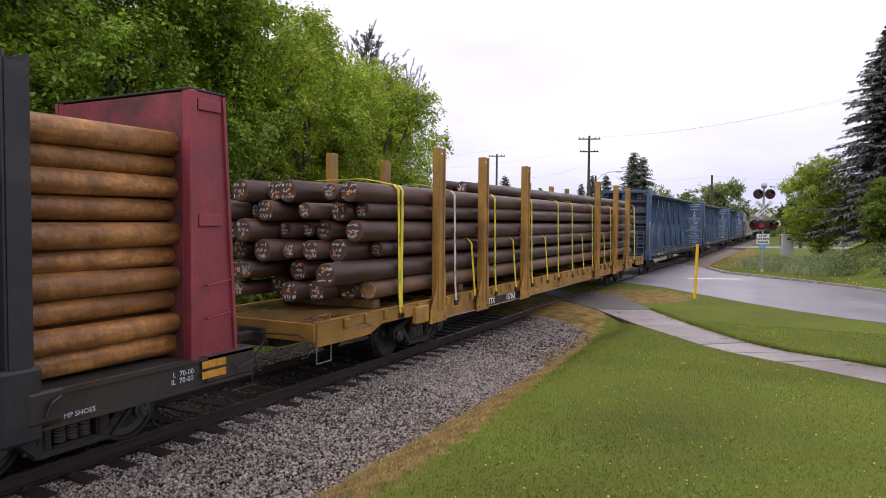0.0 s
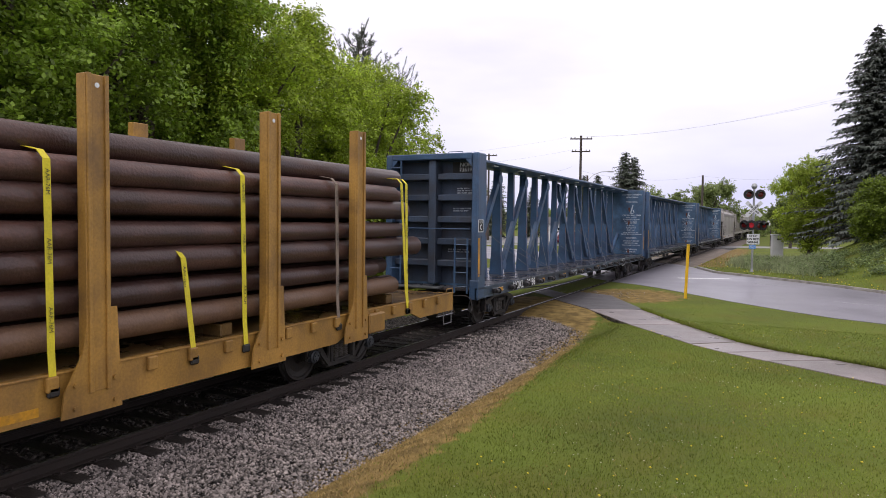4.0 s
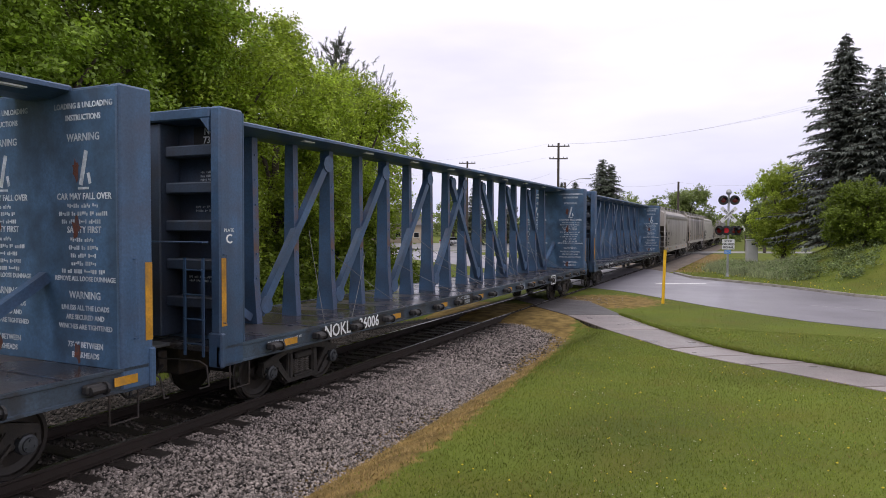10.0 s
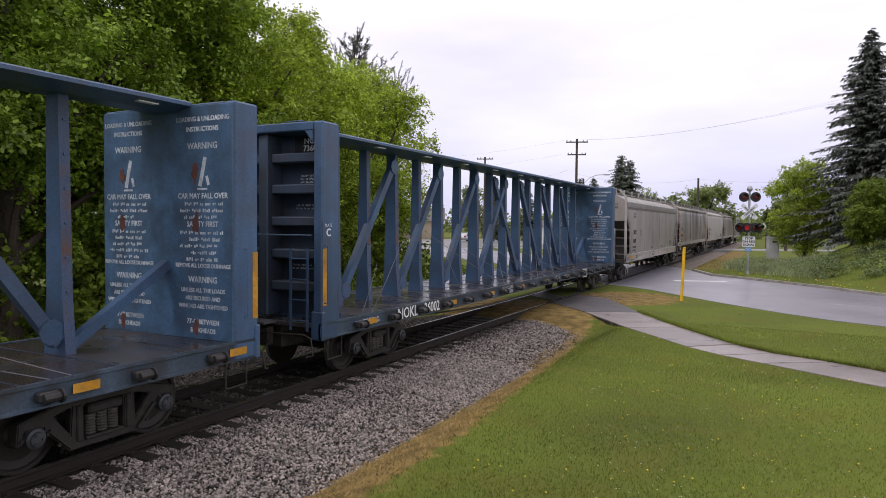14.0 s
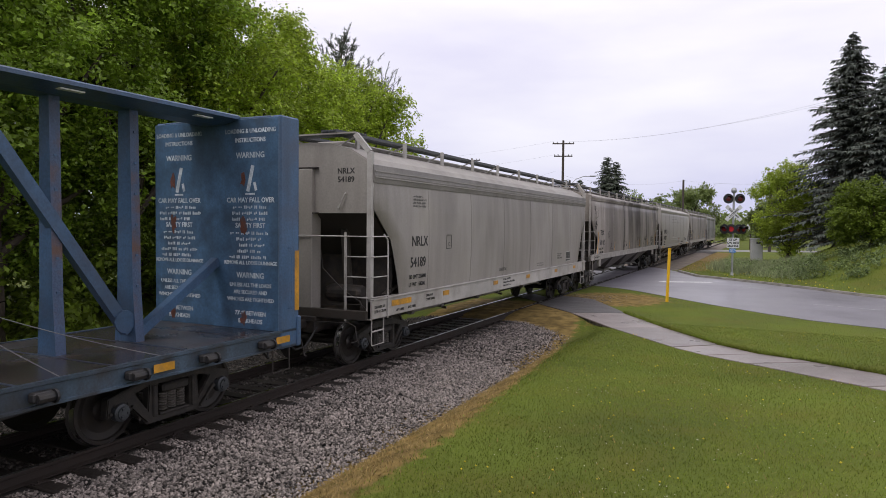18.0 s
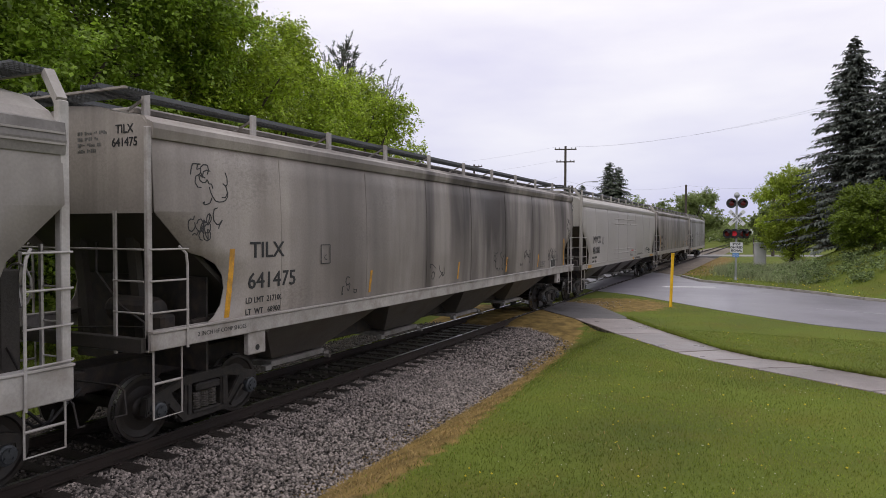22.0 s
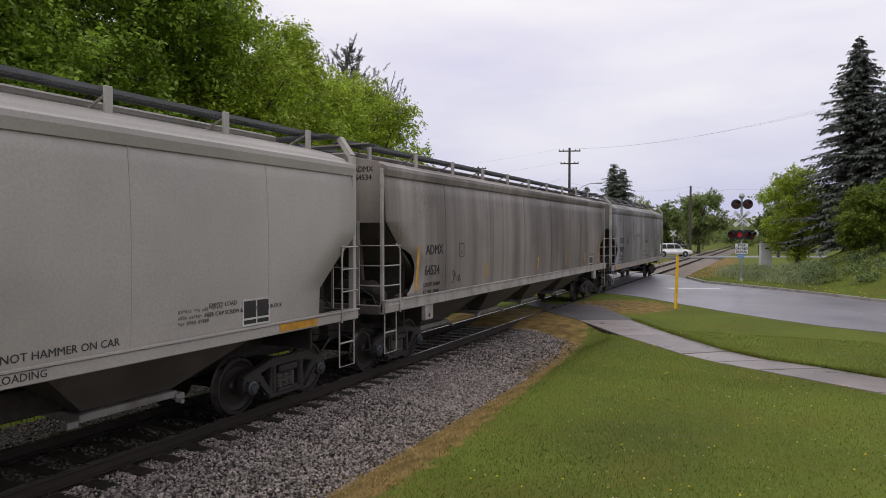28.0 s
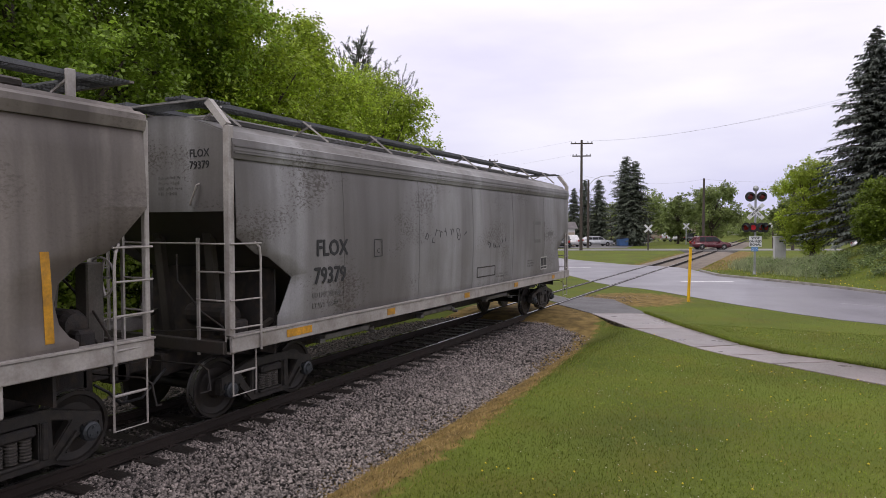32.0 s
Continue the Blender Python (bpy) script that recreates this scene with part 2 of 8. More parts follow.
def sweep(bm, profile, lo, hi, axis="y", cap=True):
    """A closed profile of two coordinates drawn out along an axis; y: profile is (x, z); x: (y, z)."""
    ends = []
    for h in (lo, hi):
        ends.append([bm.verts.new((p[0], h, p[1]) if axis == "y" else (h, p[0], p[1]) if axis == "x" else (p[0], p[1], h)) for p in profile])
    k = len(profile)
    for i in range(k):
        j = (i + 1) % k
        bm.faces.new((ends[0][i], ends[0][j], ends[1][j], ends[1][i]))
    if cap:
        bm.faces.new(ends[0][::-1]), bm.faces.new(ends[1])
    return bm


def from_arrays(name, verts, faces, mat, uv=None):
    """A mesh from numpy arrays of vertices and of faces with one count of corners."""
    me = bpy.data.meshes.new(name)
    k = faces.shape[1]
    me.vertices.add(len(verts)), me.loops.add(faces.size), me.polygons.add(len(faces))
    me.vertices.foreach_set("co", verts.astype(np.float32).ravel())
    me.loops.foreach_set("vertex_index", faces.astype(np.int32).ravel())
    me.polygons.foreach_set("loop_start", np.arange(0, faces.size, k, dtype=np.int32))
    me.update(calc_edges=True)
    me.materials.append(mat)
    return me


NEAR_SIDE = Matrix(((0, 0, 1, 0), (1, 0, 0, 0), (0, 1, 0, 0), (0, 0, 0, 1)))
FRONT_END = Matrix(((1, 0, 0, 0), (0, 0, -1, 0), (0, 1, 0, 0), (0, 0, 0, 1)))


def lettering(text, size, mat, parent, at, face=NEAR_SIDE, name="lettering", align="LEFT", squeeze=1.0, bold=0.0, label=""):
    """Painted letters as thin raised mesh on a face."""
    cu = bpy.data.curves.new("text", "FONT")
    cu.body, cu.size, cu.align_x, cu.align_y, cu.extrude, cu.resolution_u = text, size, align, "CENTER", 0.001, 2
    tmp = bpy.data.objects.new("text", cu)
    me = bpy.data.meshes.new_from_object(tmp)
    bpy.data.objects.remove(tmp), bpy.data.curves.remove(cu)
    if bold:
        # a heavier stroke: the same letters laid over one another, each a hair prouder
        bm = bmesh.new()
        for k, (u, v) in enumerate(((-1, 0), (1, 0), (0, 0.7), (0, -0.7))):
            copy = me.copy()
            copy.transform(Matrix.Translation((u * bold * 1.6, v * bold * 1.6, 0.0007 * k)))
            bm.from_mesh(copy)
            bpy.data.meshes.remove(copy)
        bm.to_mesh(me)
        bm.free()
    me.transform(Matrix.Translation(at) @ face @ Matrix.Diagonal((squeeze, 1, 1, 1)))
    me.materials.clear(), me.materials.append(mat)
    return part(name, me, mat, parent, label)


def small_print(parent, mat, at, width, lines, pitch, face=NEAR_SIDE, seed=0, height=0.6, name="small_lettering"):
    """Unreadable lines of small lettering as broken bars."""
    rnd, bm = random.Random(seed), bmesh.new()
    for i in range(lines):
        x, end = 0.0, width * rnd.uniform(0.7, 1.0)
        while x < end:
            for k in range(rnd.randint(2, 6)):
                w, lo = rnd.uniform(0.24, 0.44) * pitch, rnd.choice((0.0, 0.0, 0.0, 0.22)) * pitch
                box(bm, (x, -i * pitch + lo, 0), (x + w, -i * pitch + pitch * height * rnd.choice((1.0, 1.0, 0.7)), 0.002), m=Matrix.Translation(at) @ face)
                x += w + pitch * 0.15
            x += pitch * 0.45
    ob = part(name, bm, mat, parent)
    ob["kind"] = "stuff"
    return ob

# ---- ground, track, road and walk ----
def smooth(a, b, x):
    t = min(max((x - a) / (b - a), 0.0), 1.0)
    return t * t * (3 - 2 * t)


ROAD_N = Vector((0.80, 0.60, 0))
ROAD_NEAR, ROAD_FAR = 20.9, 30.55


def ground_z(x, y):
    """Height of the land over the rail heads: level verge, a rise under the viewer, a bank beyond the road."""
    z = -0.02
    if -4.6 < x < 4.6 and y < 24:
        z = -0.02 - 0.34 * (1 - smooth(3.4, 4.6, abs(x))) * (1 - smooth(18.5, 22.5, y))
    elif abs(x) < 3.4 and y > 48:
        z = -0.36 * (1 - smooth(2.2, 3.4, abs(x))) - 0.02
    d = math.hypot(x - 9.5, y + 1.0)
    z += 1.25 * (1 - smooth(1.0, 10.0, d)) * smooth(4.4, 7.0, x)
    n = x * ROAD_N.x + y * ROAD_N.y
    z += 2.2 * smooth(ROAD_FAR + 1.2, ROAD_FAR + 9, n) * smooth(8, 15.5, x) * (1 - smooth(56, 72, y))
    return z


def grid_axis(*spans):
    out = []
    for lo, hi, step in spans:
        k = max(1, round((hi - lo) / step))
        out += [lo + (hi - lo) * i / k for i in range(k)]
    return out + [spans[-1][1]]


gx = grid_axis((-900, -60, 60), (-60, -12, 3), (-12, -5, 1), (-5, 6, 0.2), (6, 34, 0.75), (34, 70, 3), (70, 900, 60))
gy = grid_axis((-400, -20, 40), (-20, 0, 2), (0, 30, 0.4), (30, 60, 1.2), (60, 130, 4), (130, 1500, 80))
gv = np.array([(x, y, ground_z(x, y) - 0.01) for y in gy for x in gx])
gi = np.arange(len(gx) * len(gy)).reshape(len(gy), len(gx))
gf = np.stack([gi[:-1, :-1], gi[:-1, 1:], gi[1:, 1:], gi[1:, :-1]], -1).reshape(-1, 4)
ground = tagged(new("ground", from_arrays("ground", gv, gf, LAWN)), "mown green lawn and verge around the railway line", "ground", kind="structure")


def dryness(x, y):
    """How dead the grass is: a sprayed strip along the ballast, a bare corner at the crossing, worn land beyond the road."""
    edge = float(np.interp(y, [0, 6, 9, 12.6, 17.8, 22, 24], [4.35, 4.30, 4.25, 3.9, 3.3, 2.8, 2.2]))
    d = 1 - smooth(0.06, 0.72, abs(x - edge + 0.08)) if y < 25 else 0.0
    if x < edge:
        d = max(d, 1.0 if -2 < x else 0.0) if y < 25 else d
    d = max(d, (1 - smooth(1.2, 3.0, math.hypot(x - 2.9, (y - 27.6) * 0.8))) * 0.95)
    if 48 < y < 84 and x > 0:
        d = max(d, 0.9 * (1 - smooth(3.8, 6.2, x)))
    if 48 < y < 84 and x < 0:
        d = max(d, 0.8 * (1 - smooth(2.2, 3.4, -x)))
    d = max(d, 0.55 * (1 - smooth(0.5, 1.8, math.hypot(x - 4.2, y - 21.6))))
    return d


dry = ground.data.attributes.new("dry", "FLOAT", "POINT")
dry.data.foreach_set("value", [dryness(v[0], v[1]) for v in gv])
ground.data.polygons.foreach_set("use_smooth", [True] * len(ground.data.polygons))


def ribbon(name, pts, mat, z=0.0, thick=0.12, label="", category="", parent=None, kind="structure"):
    """A flat slab with the outline pts."""
    bm = bmesh.new()
    top = [bm.verts.new((p[0], p[1], (p[2] if len(p) > 2 else 0) + z)) for p in pts]
    low = [bm.verts.new((p[0], p[1], (p[2] if len(p) > 2 else 0) + z - thick)) for p in pts]
    bm.faces.new(top), bm.faces.new(low[::-1])
    for i in range(len(pts)):
        j = (i + 1) % len(pts)
        bm.faces.new((top[i], low[i], low[j], top[j]))
    ob = part(name, bm, mat, parent)
    if category:
        tagged(ob, label, category, kind=kind)
    return ob


# ballast bed with two shoulders
bm = bmesh.new()
for y0, y1 in ((-20, 23.4),):
    sweep(bm, [(-1.65, -0.2), (1.65, -0.2), (2.0, -0.24), (2.9, -0.34), (3.5, -0.46), (3.5, -0.7), (-3.4, -0.7), (-3.2, -0.4), (-2.0, -0.24)], y0, y1)
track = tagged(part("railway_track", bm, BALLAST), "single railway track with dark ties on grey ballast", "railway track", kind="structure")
bm = sweep(bmesh.new(), [(-1.65, -0.168), (1.65, -0.168), (2.0, -0.24), (3.6, -0.37), (3.6, -0.7), (-3.4, -0.7), (-3.2, -0.4), (-2.0, -0.24)], 50.2, 140)
part("far_bed", bm, FAR_BED, track, "dusty ballast of the line beyond the street")
rail_profile = [(-0.036, 0), (0.036, 0), (0.036, -0.035), (0.01, -0.05), (0.01, -0.14), (0.07, -0.155), (0.07, -0.168), (-0.07, -0.168), (-0.07, -0.155), (-0.01, -0.14), (-0.01, -0.05), (-0.036, -0.035)]
for x in (-0.7535, 0.7535):
    bm = sweep(bmesh.new(), [(x + a, b) for a, b in rail_profile], -20, 320)
    for f in bm.faces:
        f.material_index = 1 if f.normal.z > 0.9 and f.calc_center_median().z > -0.01 else 0
    rail = part("rail", bm, (RAIL, RAIL_TOP), track, "steel rail with a worn bright head")
    bm = bmesh.new()
    top = box(bm, (x - 0.028, -20, 0.0), (x + 0.028, 320, 0.002))
    part("rail_head", bm, RAIL_TOP, track)
bm = B((-1.3, -0.115, -0.345), (1.3, 0.115, -0.172), 0.012)
tie_mesh = mesh_of(bm, "tie", TIE)
bm = B((-0.12, -0.09, -0.172), (0.12, 0.09, -0.160), 0.003)
for sx in (-0.1, 0.1):
    box(bm, (sx - 0.012, -0.05, -0.16), (sx + 0.012, -0.026, -0.135))
plate_mesh = mesh_of(bm, "tie_plate", RAIL)
rnd = random.Random(3)
tie_y = [-4 + 0.53 * i for i in range(64)] + [49.5 + 0.55 * i for i in range(60)]
for y in tie_y:
    t = part("tie", tie_mesh, TIE, track)
    t.matrix_basis = pose(rnd.uniform(-0.05, 0.05), y + rnd.uniform(-0.03, 0.03), 0, 0, 0, rnd.uniform(-1.2, 1.2))
    for x in (-0.7535, 0.7535):
        if y < 30:
            part("tie_plate", plate_mesh, RAIL, t).matrix_basis = pose(x, 0, 0)
# loose stones of the ballast
rng = np.random.default_rng(5)


def scatter_stones(n, x0, x1, y0, y1, zf, size):
    p = np.stack([rng.uniform(x0, x1, n), y0 + (y1 - y0) * rng.uniform(0, 1, n) ** 1.3], 1)
    keep = np.ones(n, bool)
    fx = np.abs(p[:, 0])
    near_tie = np.abs(((p[:, 1] + 4) / 0.53) - np.round((p[:, 1] + 4) / 0.53)) * 0.53 < 0.12
    keep &= ~((fx < 1.3) & near_tie) & ~((np.abs(fx - 0.7535) < 0.09))
    keep &= p[:, 0] + rng.normal(0, 0.30, n) < np.interp(p[:, 1], [0, 9, 12.6, 17.8, 22, 24, 26], [3.85, 3.8, 3.55, 3.15, 2.8, 1.9, 0.9])
    p = p[keep]
    n = len(p)
    z = zf(p[:, 0])
    base = np.array([(1, 0, 0), (-1, 0, 0), (0, 1, 0), (0, -1, 0), (0, 0, 1), (0.5, 0.6, -0.7)])
    tri = np.array([(0, 2, 4), (2, 1, 4), (1, 3, 4), (3, 0, 4), (2, 0, 5), (1, 2, 5), (3, 1, 5), (0, 3, 5)])
    s = rng.uniform(0.35, 1.0, n)[:, None, None] * size
    v = base[None] * s * rng.uniform(0.6, 1.25, (n, 6, 1)) + rng.normal(0, 0.15, (n, 6, 3)) * s
    a = rng.uniform(0, 6.28, n)
    c, sn = np.cos(a)[:, None], np.sin(a)[:, None]
    x, y = v[..., 0] * c - v[..., 1] * sn, v[..., 0] * sn + v[..., 1] * c
    v = np.stack([x + p[:, :1], y + p[:, 1:], v[..., 2] * 0.8 + z[:, None]], -1)
    return v.reshape(-1, 3), (tri[None] + 6 * np.arange(n)[:, None, None]).reshape(-1, 3)


def bed_z(x):
    return np.interp(x, [-3.4, -2.0, -1.65, 1.65, 2.0, 3.6, 4.4], [-0.4, -0.22, -0.19, -0.19, -0.22, -0.36, -0.34])


v1, f1 = scatter_stones(58000, 0.90, 4.25, 2.5, 14.5, bed_z, 0.037)
v2, f2 = scatter_stones(28000, 0.90, 4.0, 11, 25, bed_z, 0.039)
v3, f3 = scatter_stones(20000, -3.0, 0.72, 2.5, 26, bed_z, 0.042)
v4, f4 = scatter_stones(9000, -3.0, 3.0, 0, 1, bed_z, 0.03)
n4 = len(v4) // 6
isle = np.stack([rng.normal(1.9, 0.75, n4), rng.normal(27.3, 0.9, n4), np.full(n4, -0.02)], 1)
v4 = (v4.reshape(-1, 6, 3) - v4.reshape(-1, 6, 3).mean(1, keepdims=True) + isle[:, None])[:500 * 6]
v4, f4 = v4.reshape(-1, 3), f4[:500 * 8]
v5, f5 = scatter_stones(16000, 0.90, 4.1, -9, 2.6, bed_z, 0.039)
vv = np.concatenate([v1, v2, v4, v5])
ff = np.concatenate([f1, f2 + len(v1), f4 + len(v1) + len(v2), f5 + len(v1) + len(v2) + len(v4)])
tagged(new("ballast", from_arrays("ballast", v3, f3, STONE_DARK)), "crushed stone between the rails, darkened for oil and the train's shade", "ballast", kind="stuff")
tagged(new("ballast", from_arrays("ballast", vv, ff, STONE)), "crushed grey stone ballast on the track bed", "ballast", kind="stuff")

# road, with worn white lines, and its kerb
NEAR_EDGE = [(-40, 72), (-12, 48), (-4.5, 41), (-2.4, 38), (-0.4, 34.8), (1.05, 33.2), (2.2, 32.5), (3.3, 31.5), (5.13, 29.3), (6.74, 27.4), (8.6, 25.5), (9.9, 24.4), (11.3, 23.7), (16, 22.0), (45, 14)]
FAR_EDGE = [(-40, 88), (-12.2, 61.5), (-2.85, 52.4), (1.5, 50.2), (3.4, 46.4), (4.84, 42.6), (6.9, 40.7), (8.65, 38.9), (10.5, 36.8), (12.25, 34.4), (17.5, 30.4), (45, 19)]
road = ribbon("road", NEAR_EDGE + FAR_EDGE[::-1], ASPHALT, -0.016, 0.3, "wet grey asphalt street crossing the railway", "road")
ribbon("asphalt_path", [(0.84, 24.4), (0.84, 27.6), (1.4, 27.4), (2.28, 27.0), (4.0, 23.75), (4.22, 23.22), (2.60, 22.42)], PATH, -0.012, 0.2, "short dark asphalt path beside the rails", "pavement")
ribbon("asphalt_path", [(-0.65, 26.4), (-0.65, 28.0), (0.65, 26.6), (0.65, 25.0)], PATH, -0.016, 0.2, "asphalt filling between the rails", "pavement")


gaps = thing("flangeway", "dark grooves beside the rails through the asphalt", "flangeway", kind="structure")
for x in (-0.7535, 0.7535):
    for s in (-0.075, 0.075):
        part("groove", B((x + s - 0.032, 24.3, -0.02), (x + s + 0.032, 50, -0.0085)), BALLAST, gaps)
kerb_parts = FAR_EDGE[4:]
kerb = thing("kerb", "weathered concrete kerb along the street", "kerb", kind="structure")
for i in range(len(kerb_parts) - 1):
    a, b = Vector((*kerb_parts[i], 0)), Vector((*kerb_parts[i + 1], 0))
    k = min(max(1, round((b - a).length / 3.0)), 12)
    for j in range(k):
        p, q = a.lerp(b, j / k), a.lerp(b, (j + 1) / k)
        d = (q - p).normalized() * 0.006
        bm = bar(bmesh.new(), p + d + Vector((0, 0, -0.05)), q - d + Vector((0, 0, -0.05)), 0.18, 0.30)
        part("kerb_stone", bm, KERB, kerb)
marking = thing("road_marking", "worn white painted road lines", "road marking", kind="structure")


def line(a, b, w, mat=WHITE_LINE):
    bm = bar(bmesh.new(), (*a, -0.014), (*b, -0.014), w, 0.008)
    part("painted_line", bm, mat, marking)


line((3.4, 37.5), (5.9, 38.6), 0.42)
line((7.2, 36.4), (8.5, 35.8), 0.10, WORN_LINE), line((10.1, 29.6), (12.6, 28.6), 0.10, WORN_LINE), line((17, 26.6), (20, 25.2), 0.10, WORN_LINE)
line((-5.6, 46.6), (-4.0, 47.3), 0.35)

# concrete footway in slabs, with a bend where it leaves the crossing
joints = [((2.62, 22.38), (4.23, 23.19)), ((4.58, 19.59), (5.93, 20.39)), ((6.50, 17.22), (7.50, 18.15)), ((7.30, 16.50), (8.42, 17.30)), ((8.22, 15.91), (9.50, 16.80))]
for k in range(7):
    joints.append(tuple((p[0] + 2.02, p[1] - 1.30) for p in joints[-1]))
ribbon("footway_bed", [j[0] for j in joints] + [j[1] for j in joints[::-1]], STEEL_DARK, -0.035, 0.2, "dark soil under the footway slabs", "ground")
walk_slabs = thing("footway", "damp pale concrete footway slabs", "footway", kind="structure")
rnd = random.Random(6)
for (a0, a1), (b0, b1) in zip(joints, joints[1:]):
    p0, p1, q0, q1 = (Vector((*p, 0)) for p in (a0, a1, b0, b1))
    g0, g1 = (q0 - p0).normalized() * 0.034, (q1 - p1).normalized() * 0.034
    z = -0.03 + rnd.uniform(-0.006, 0.008)
    bm = bmesh.new()
    q = [p0 + g0, q0 - g0, q1 - g1, p1 + g1]
    top = [bm.verts.new((p.x, p.y, z + rnd.uniform(-0.004, 0.004) + 0.015)) for p in q]
    low = [bm.verts.new((p.x, p.y, z - 0.12)) for p in q]
    bm.faces.new(top), bm.faces.new(low[::-1])
    for i in range(4):
        j = (i + 1) % 4
        bm.faces.new((top[i], low[i], low[j], top[j]))
    bmesh.ops.bevel(bm, geom=[e for e in bm.edges if all(v.co.z > z - 0.02 for v in e.verts)], offset=0.01, segments=1, affect="EDGES")
    part("slab", bm, CONCRETE, walk_slabs)

# ---- rolling stock: shared parts ----
BLUE = material("railcar_blue_paint", (0.050, 0.104, 0.198), 0.42, 0.0, 0.30, 0.9, 30, 0.12, (0.085, 0.05, 0.035), 0.32, 0.40, (0.03, 0.05, 0.085), (1.2, 2.2, 0.25))
BLUE_PLATE = material("scraped_blue_paint", (0.060, 0.125, 0.225), 0.45, 0.0, 0.3, 1.1, 30, 0.12, (0.030, 0.052, 0.085), 0.85, 0.45, (0.035, 0.055, 0.085), (2.2, 1.0, 0.5))
RUST_SCAR = material("rust_scar", (0.13, 0.045, 0.03), 0.85, 0, 0.4, 6, 50, 0.4, (0.05, 0.06, 0.08), 0.7)
BLUE_DECK = material("wet_worn_deck", (0.050, 0.048, 0.052), 0.25, 0.0, 0.4, 0.8, 30, 0.15, (0.07, 0.042, 0.03), 0.7)
BLUE_END = material("grimy_blue_end", (0.040, 0.060, 0.100), 0.5, 0.0, 0.3, 0.8, 30, 0.15, (0.045, 0.032, 0.026), 0.7, 0.5, (0.03, 0.03, 0.035), (2.0, 1.0, 0.3))
BLUE_SILL = material("worn_blue_sill", (0.050, 0.080, 0.118), 0.45, 0.0, 0.4, 1.3, 30, 0.15, (0.030, 0.026, 0.026), 0.9, 0.4, (0.03, 0.03, 0.035), (1.0, 1.5, 0.8))
RUST_EDGE = material("rusted_post_face", (0.055, 0.085, 0.155), 0.6, 0.0, 0.35, 1.5, 40, 0.3, (0.115, 0.065, 0.05), 0.95)
BLACK = material("black_paint", (0.015, 0.015, 0.017), 0.5, 0.0, 0.3, 4, 50, 0.15, (0.05, 0.04, 0.03), 0.4)
WHITE = material("white_stencil", (0.75, 0.77, 0.78), 0.6, 0, 0.12, 3, 40, 0)
WORN_WHITE = material("worn_white_stencil", (0.52, 0.57, 0.62), 0.6, 0, 0.25, 3, 30, 0, (0.10, 0.16, 0.26), 0.6)
BLACK_LETTER = material("black_stencil", (0.02, 0.02, 0.022), 0.6, 0, 0.2, 3, 40, 0)
FADED_LETTER = material("faded_stencil", (0.13, 0.125, 0.12), 0.6, 0, 0.3, 3, 40, 0)
RED_LETTER = material("red_stencil", (0.42, 0.05, 0.05), 0.6, 0, 0.2, 3, 40, 0)
REFLECTOR = material("yellow_reflector", (0.55, 0.27, 0.02), 0.45, 0, 0.25, 3, 30, 0.05, (0.16, 0.10, 0.05), 0.6)
ORANGE = material("orange_tag", (0.75, 0.25, 0.06), 0.6, 0, 0.2, 3, 30, 0)
SPRING = material("grey_spring", (0.11, 0.10, 0.093), 0.5, 0.5, 0.3, 4, 50, 0.2)
BEARING = material("bearing_cap", (0.05, 0.056, 0.064), 0.5, 0.3, 0.3, 5, 50, 0.2)
CABLE = material("steel_cable", (0.19, 0.19, 0.19), 0.5, 0.5, 0.2, 3, 40, 0)
GRATE = material("galvanised_grating", (0.10, 0.105, 0.11), 0.55, 0.4, 0.3, 2, 60, 0.2)
WHEEL_R = 0.457


def build_wheelset():
    half = [(0.075, 0.0), (0.075, 0.56), (0.11, 0.60), (0.13, 0.66), (0.30, 0.675), (0.385, 0.665), (0.39, 0.672), (0.478, 0.676), (0.484, 0.690), (0.470, 0.702),
            (WHEEL_R, 0.715), (WHEEL_R - 0.004, 0.79), (0.445, 0.803), (0.40, 0.803), (0.385, 0.775), (0.30, 0.755), (0.16, 0.765), (0.135, 0.80), (0.125, 0.83), (0.085, 0.84), (0.085, 1.06)]
    prof = [(r, -h) for r, h in half[::-1]] + half[1:]
    bm = lathe(bmesh.new(), prof, "x", 40)
    for f in bm.faces:
        c = f.calc_center_median()
        r = math.hypot(c.y, c.z)
        if 0.716 < abs(c.x) < 0.79 and r > 0.44:
            f.material_index = 1
    return mesh_of(bm, "wheelset", WHEEL, TREAD)


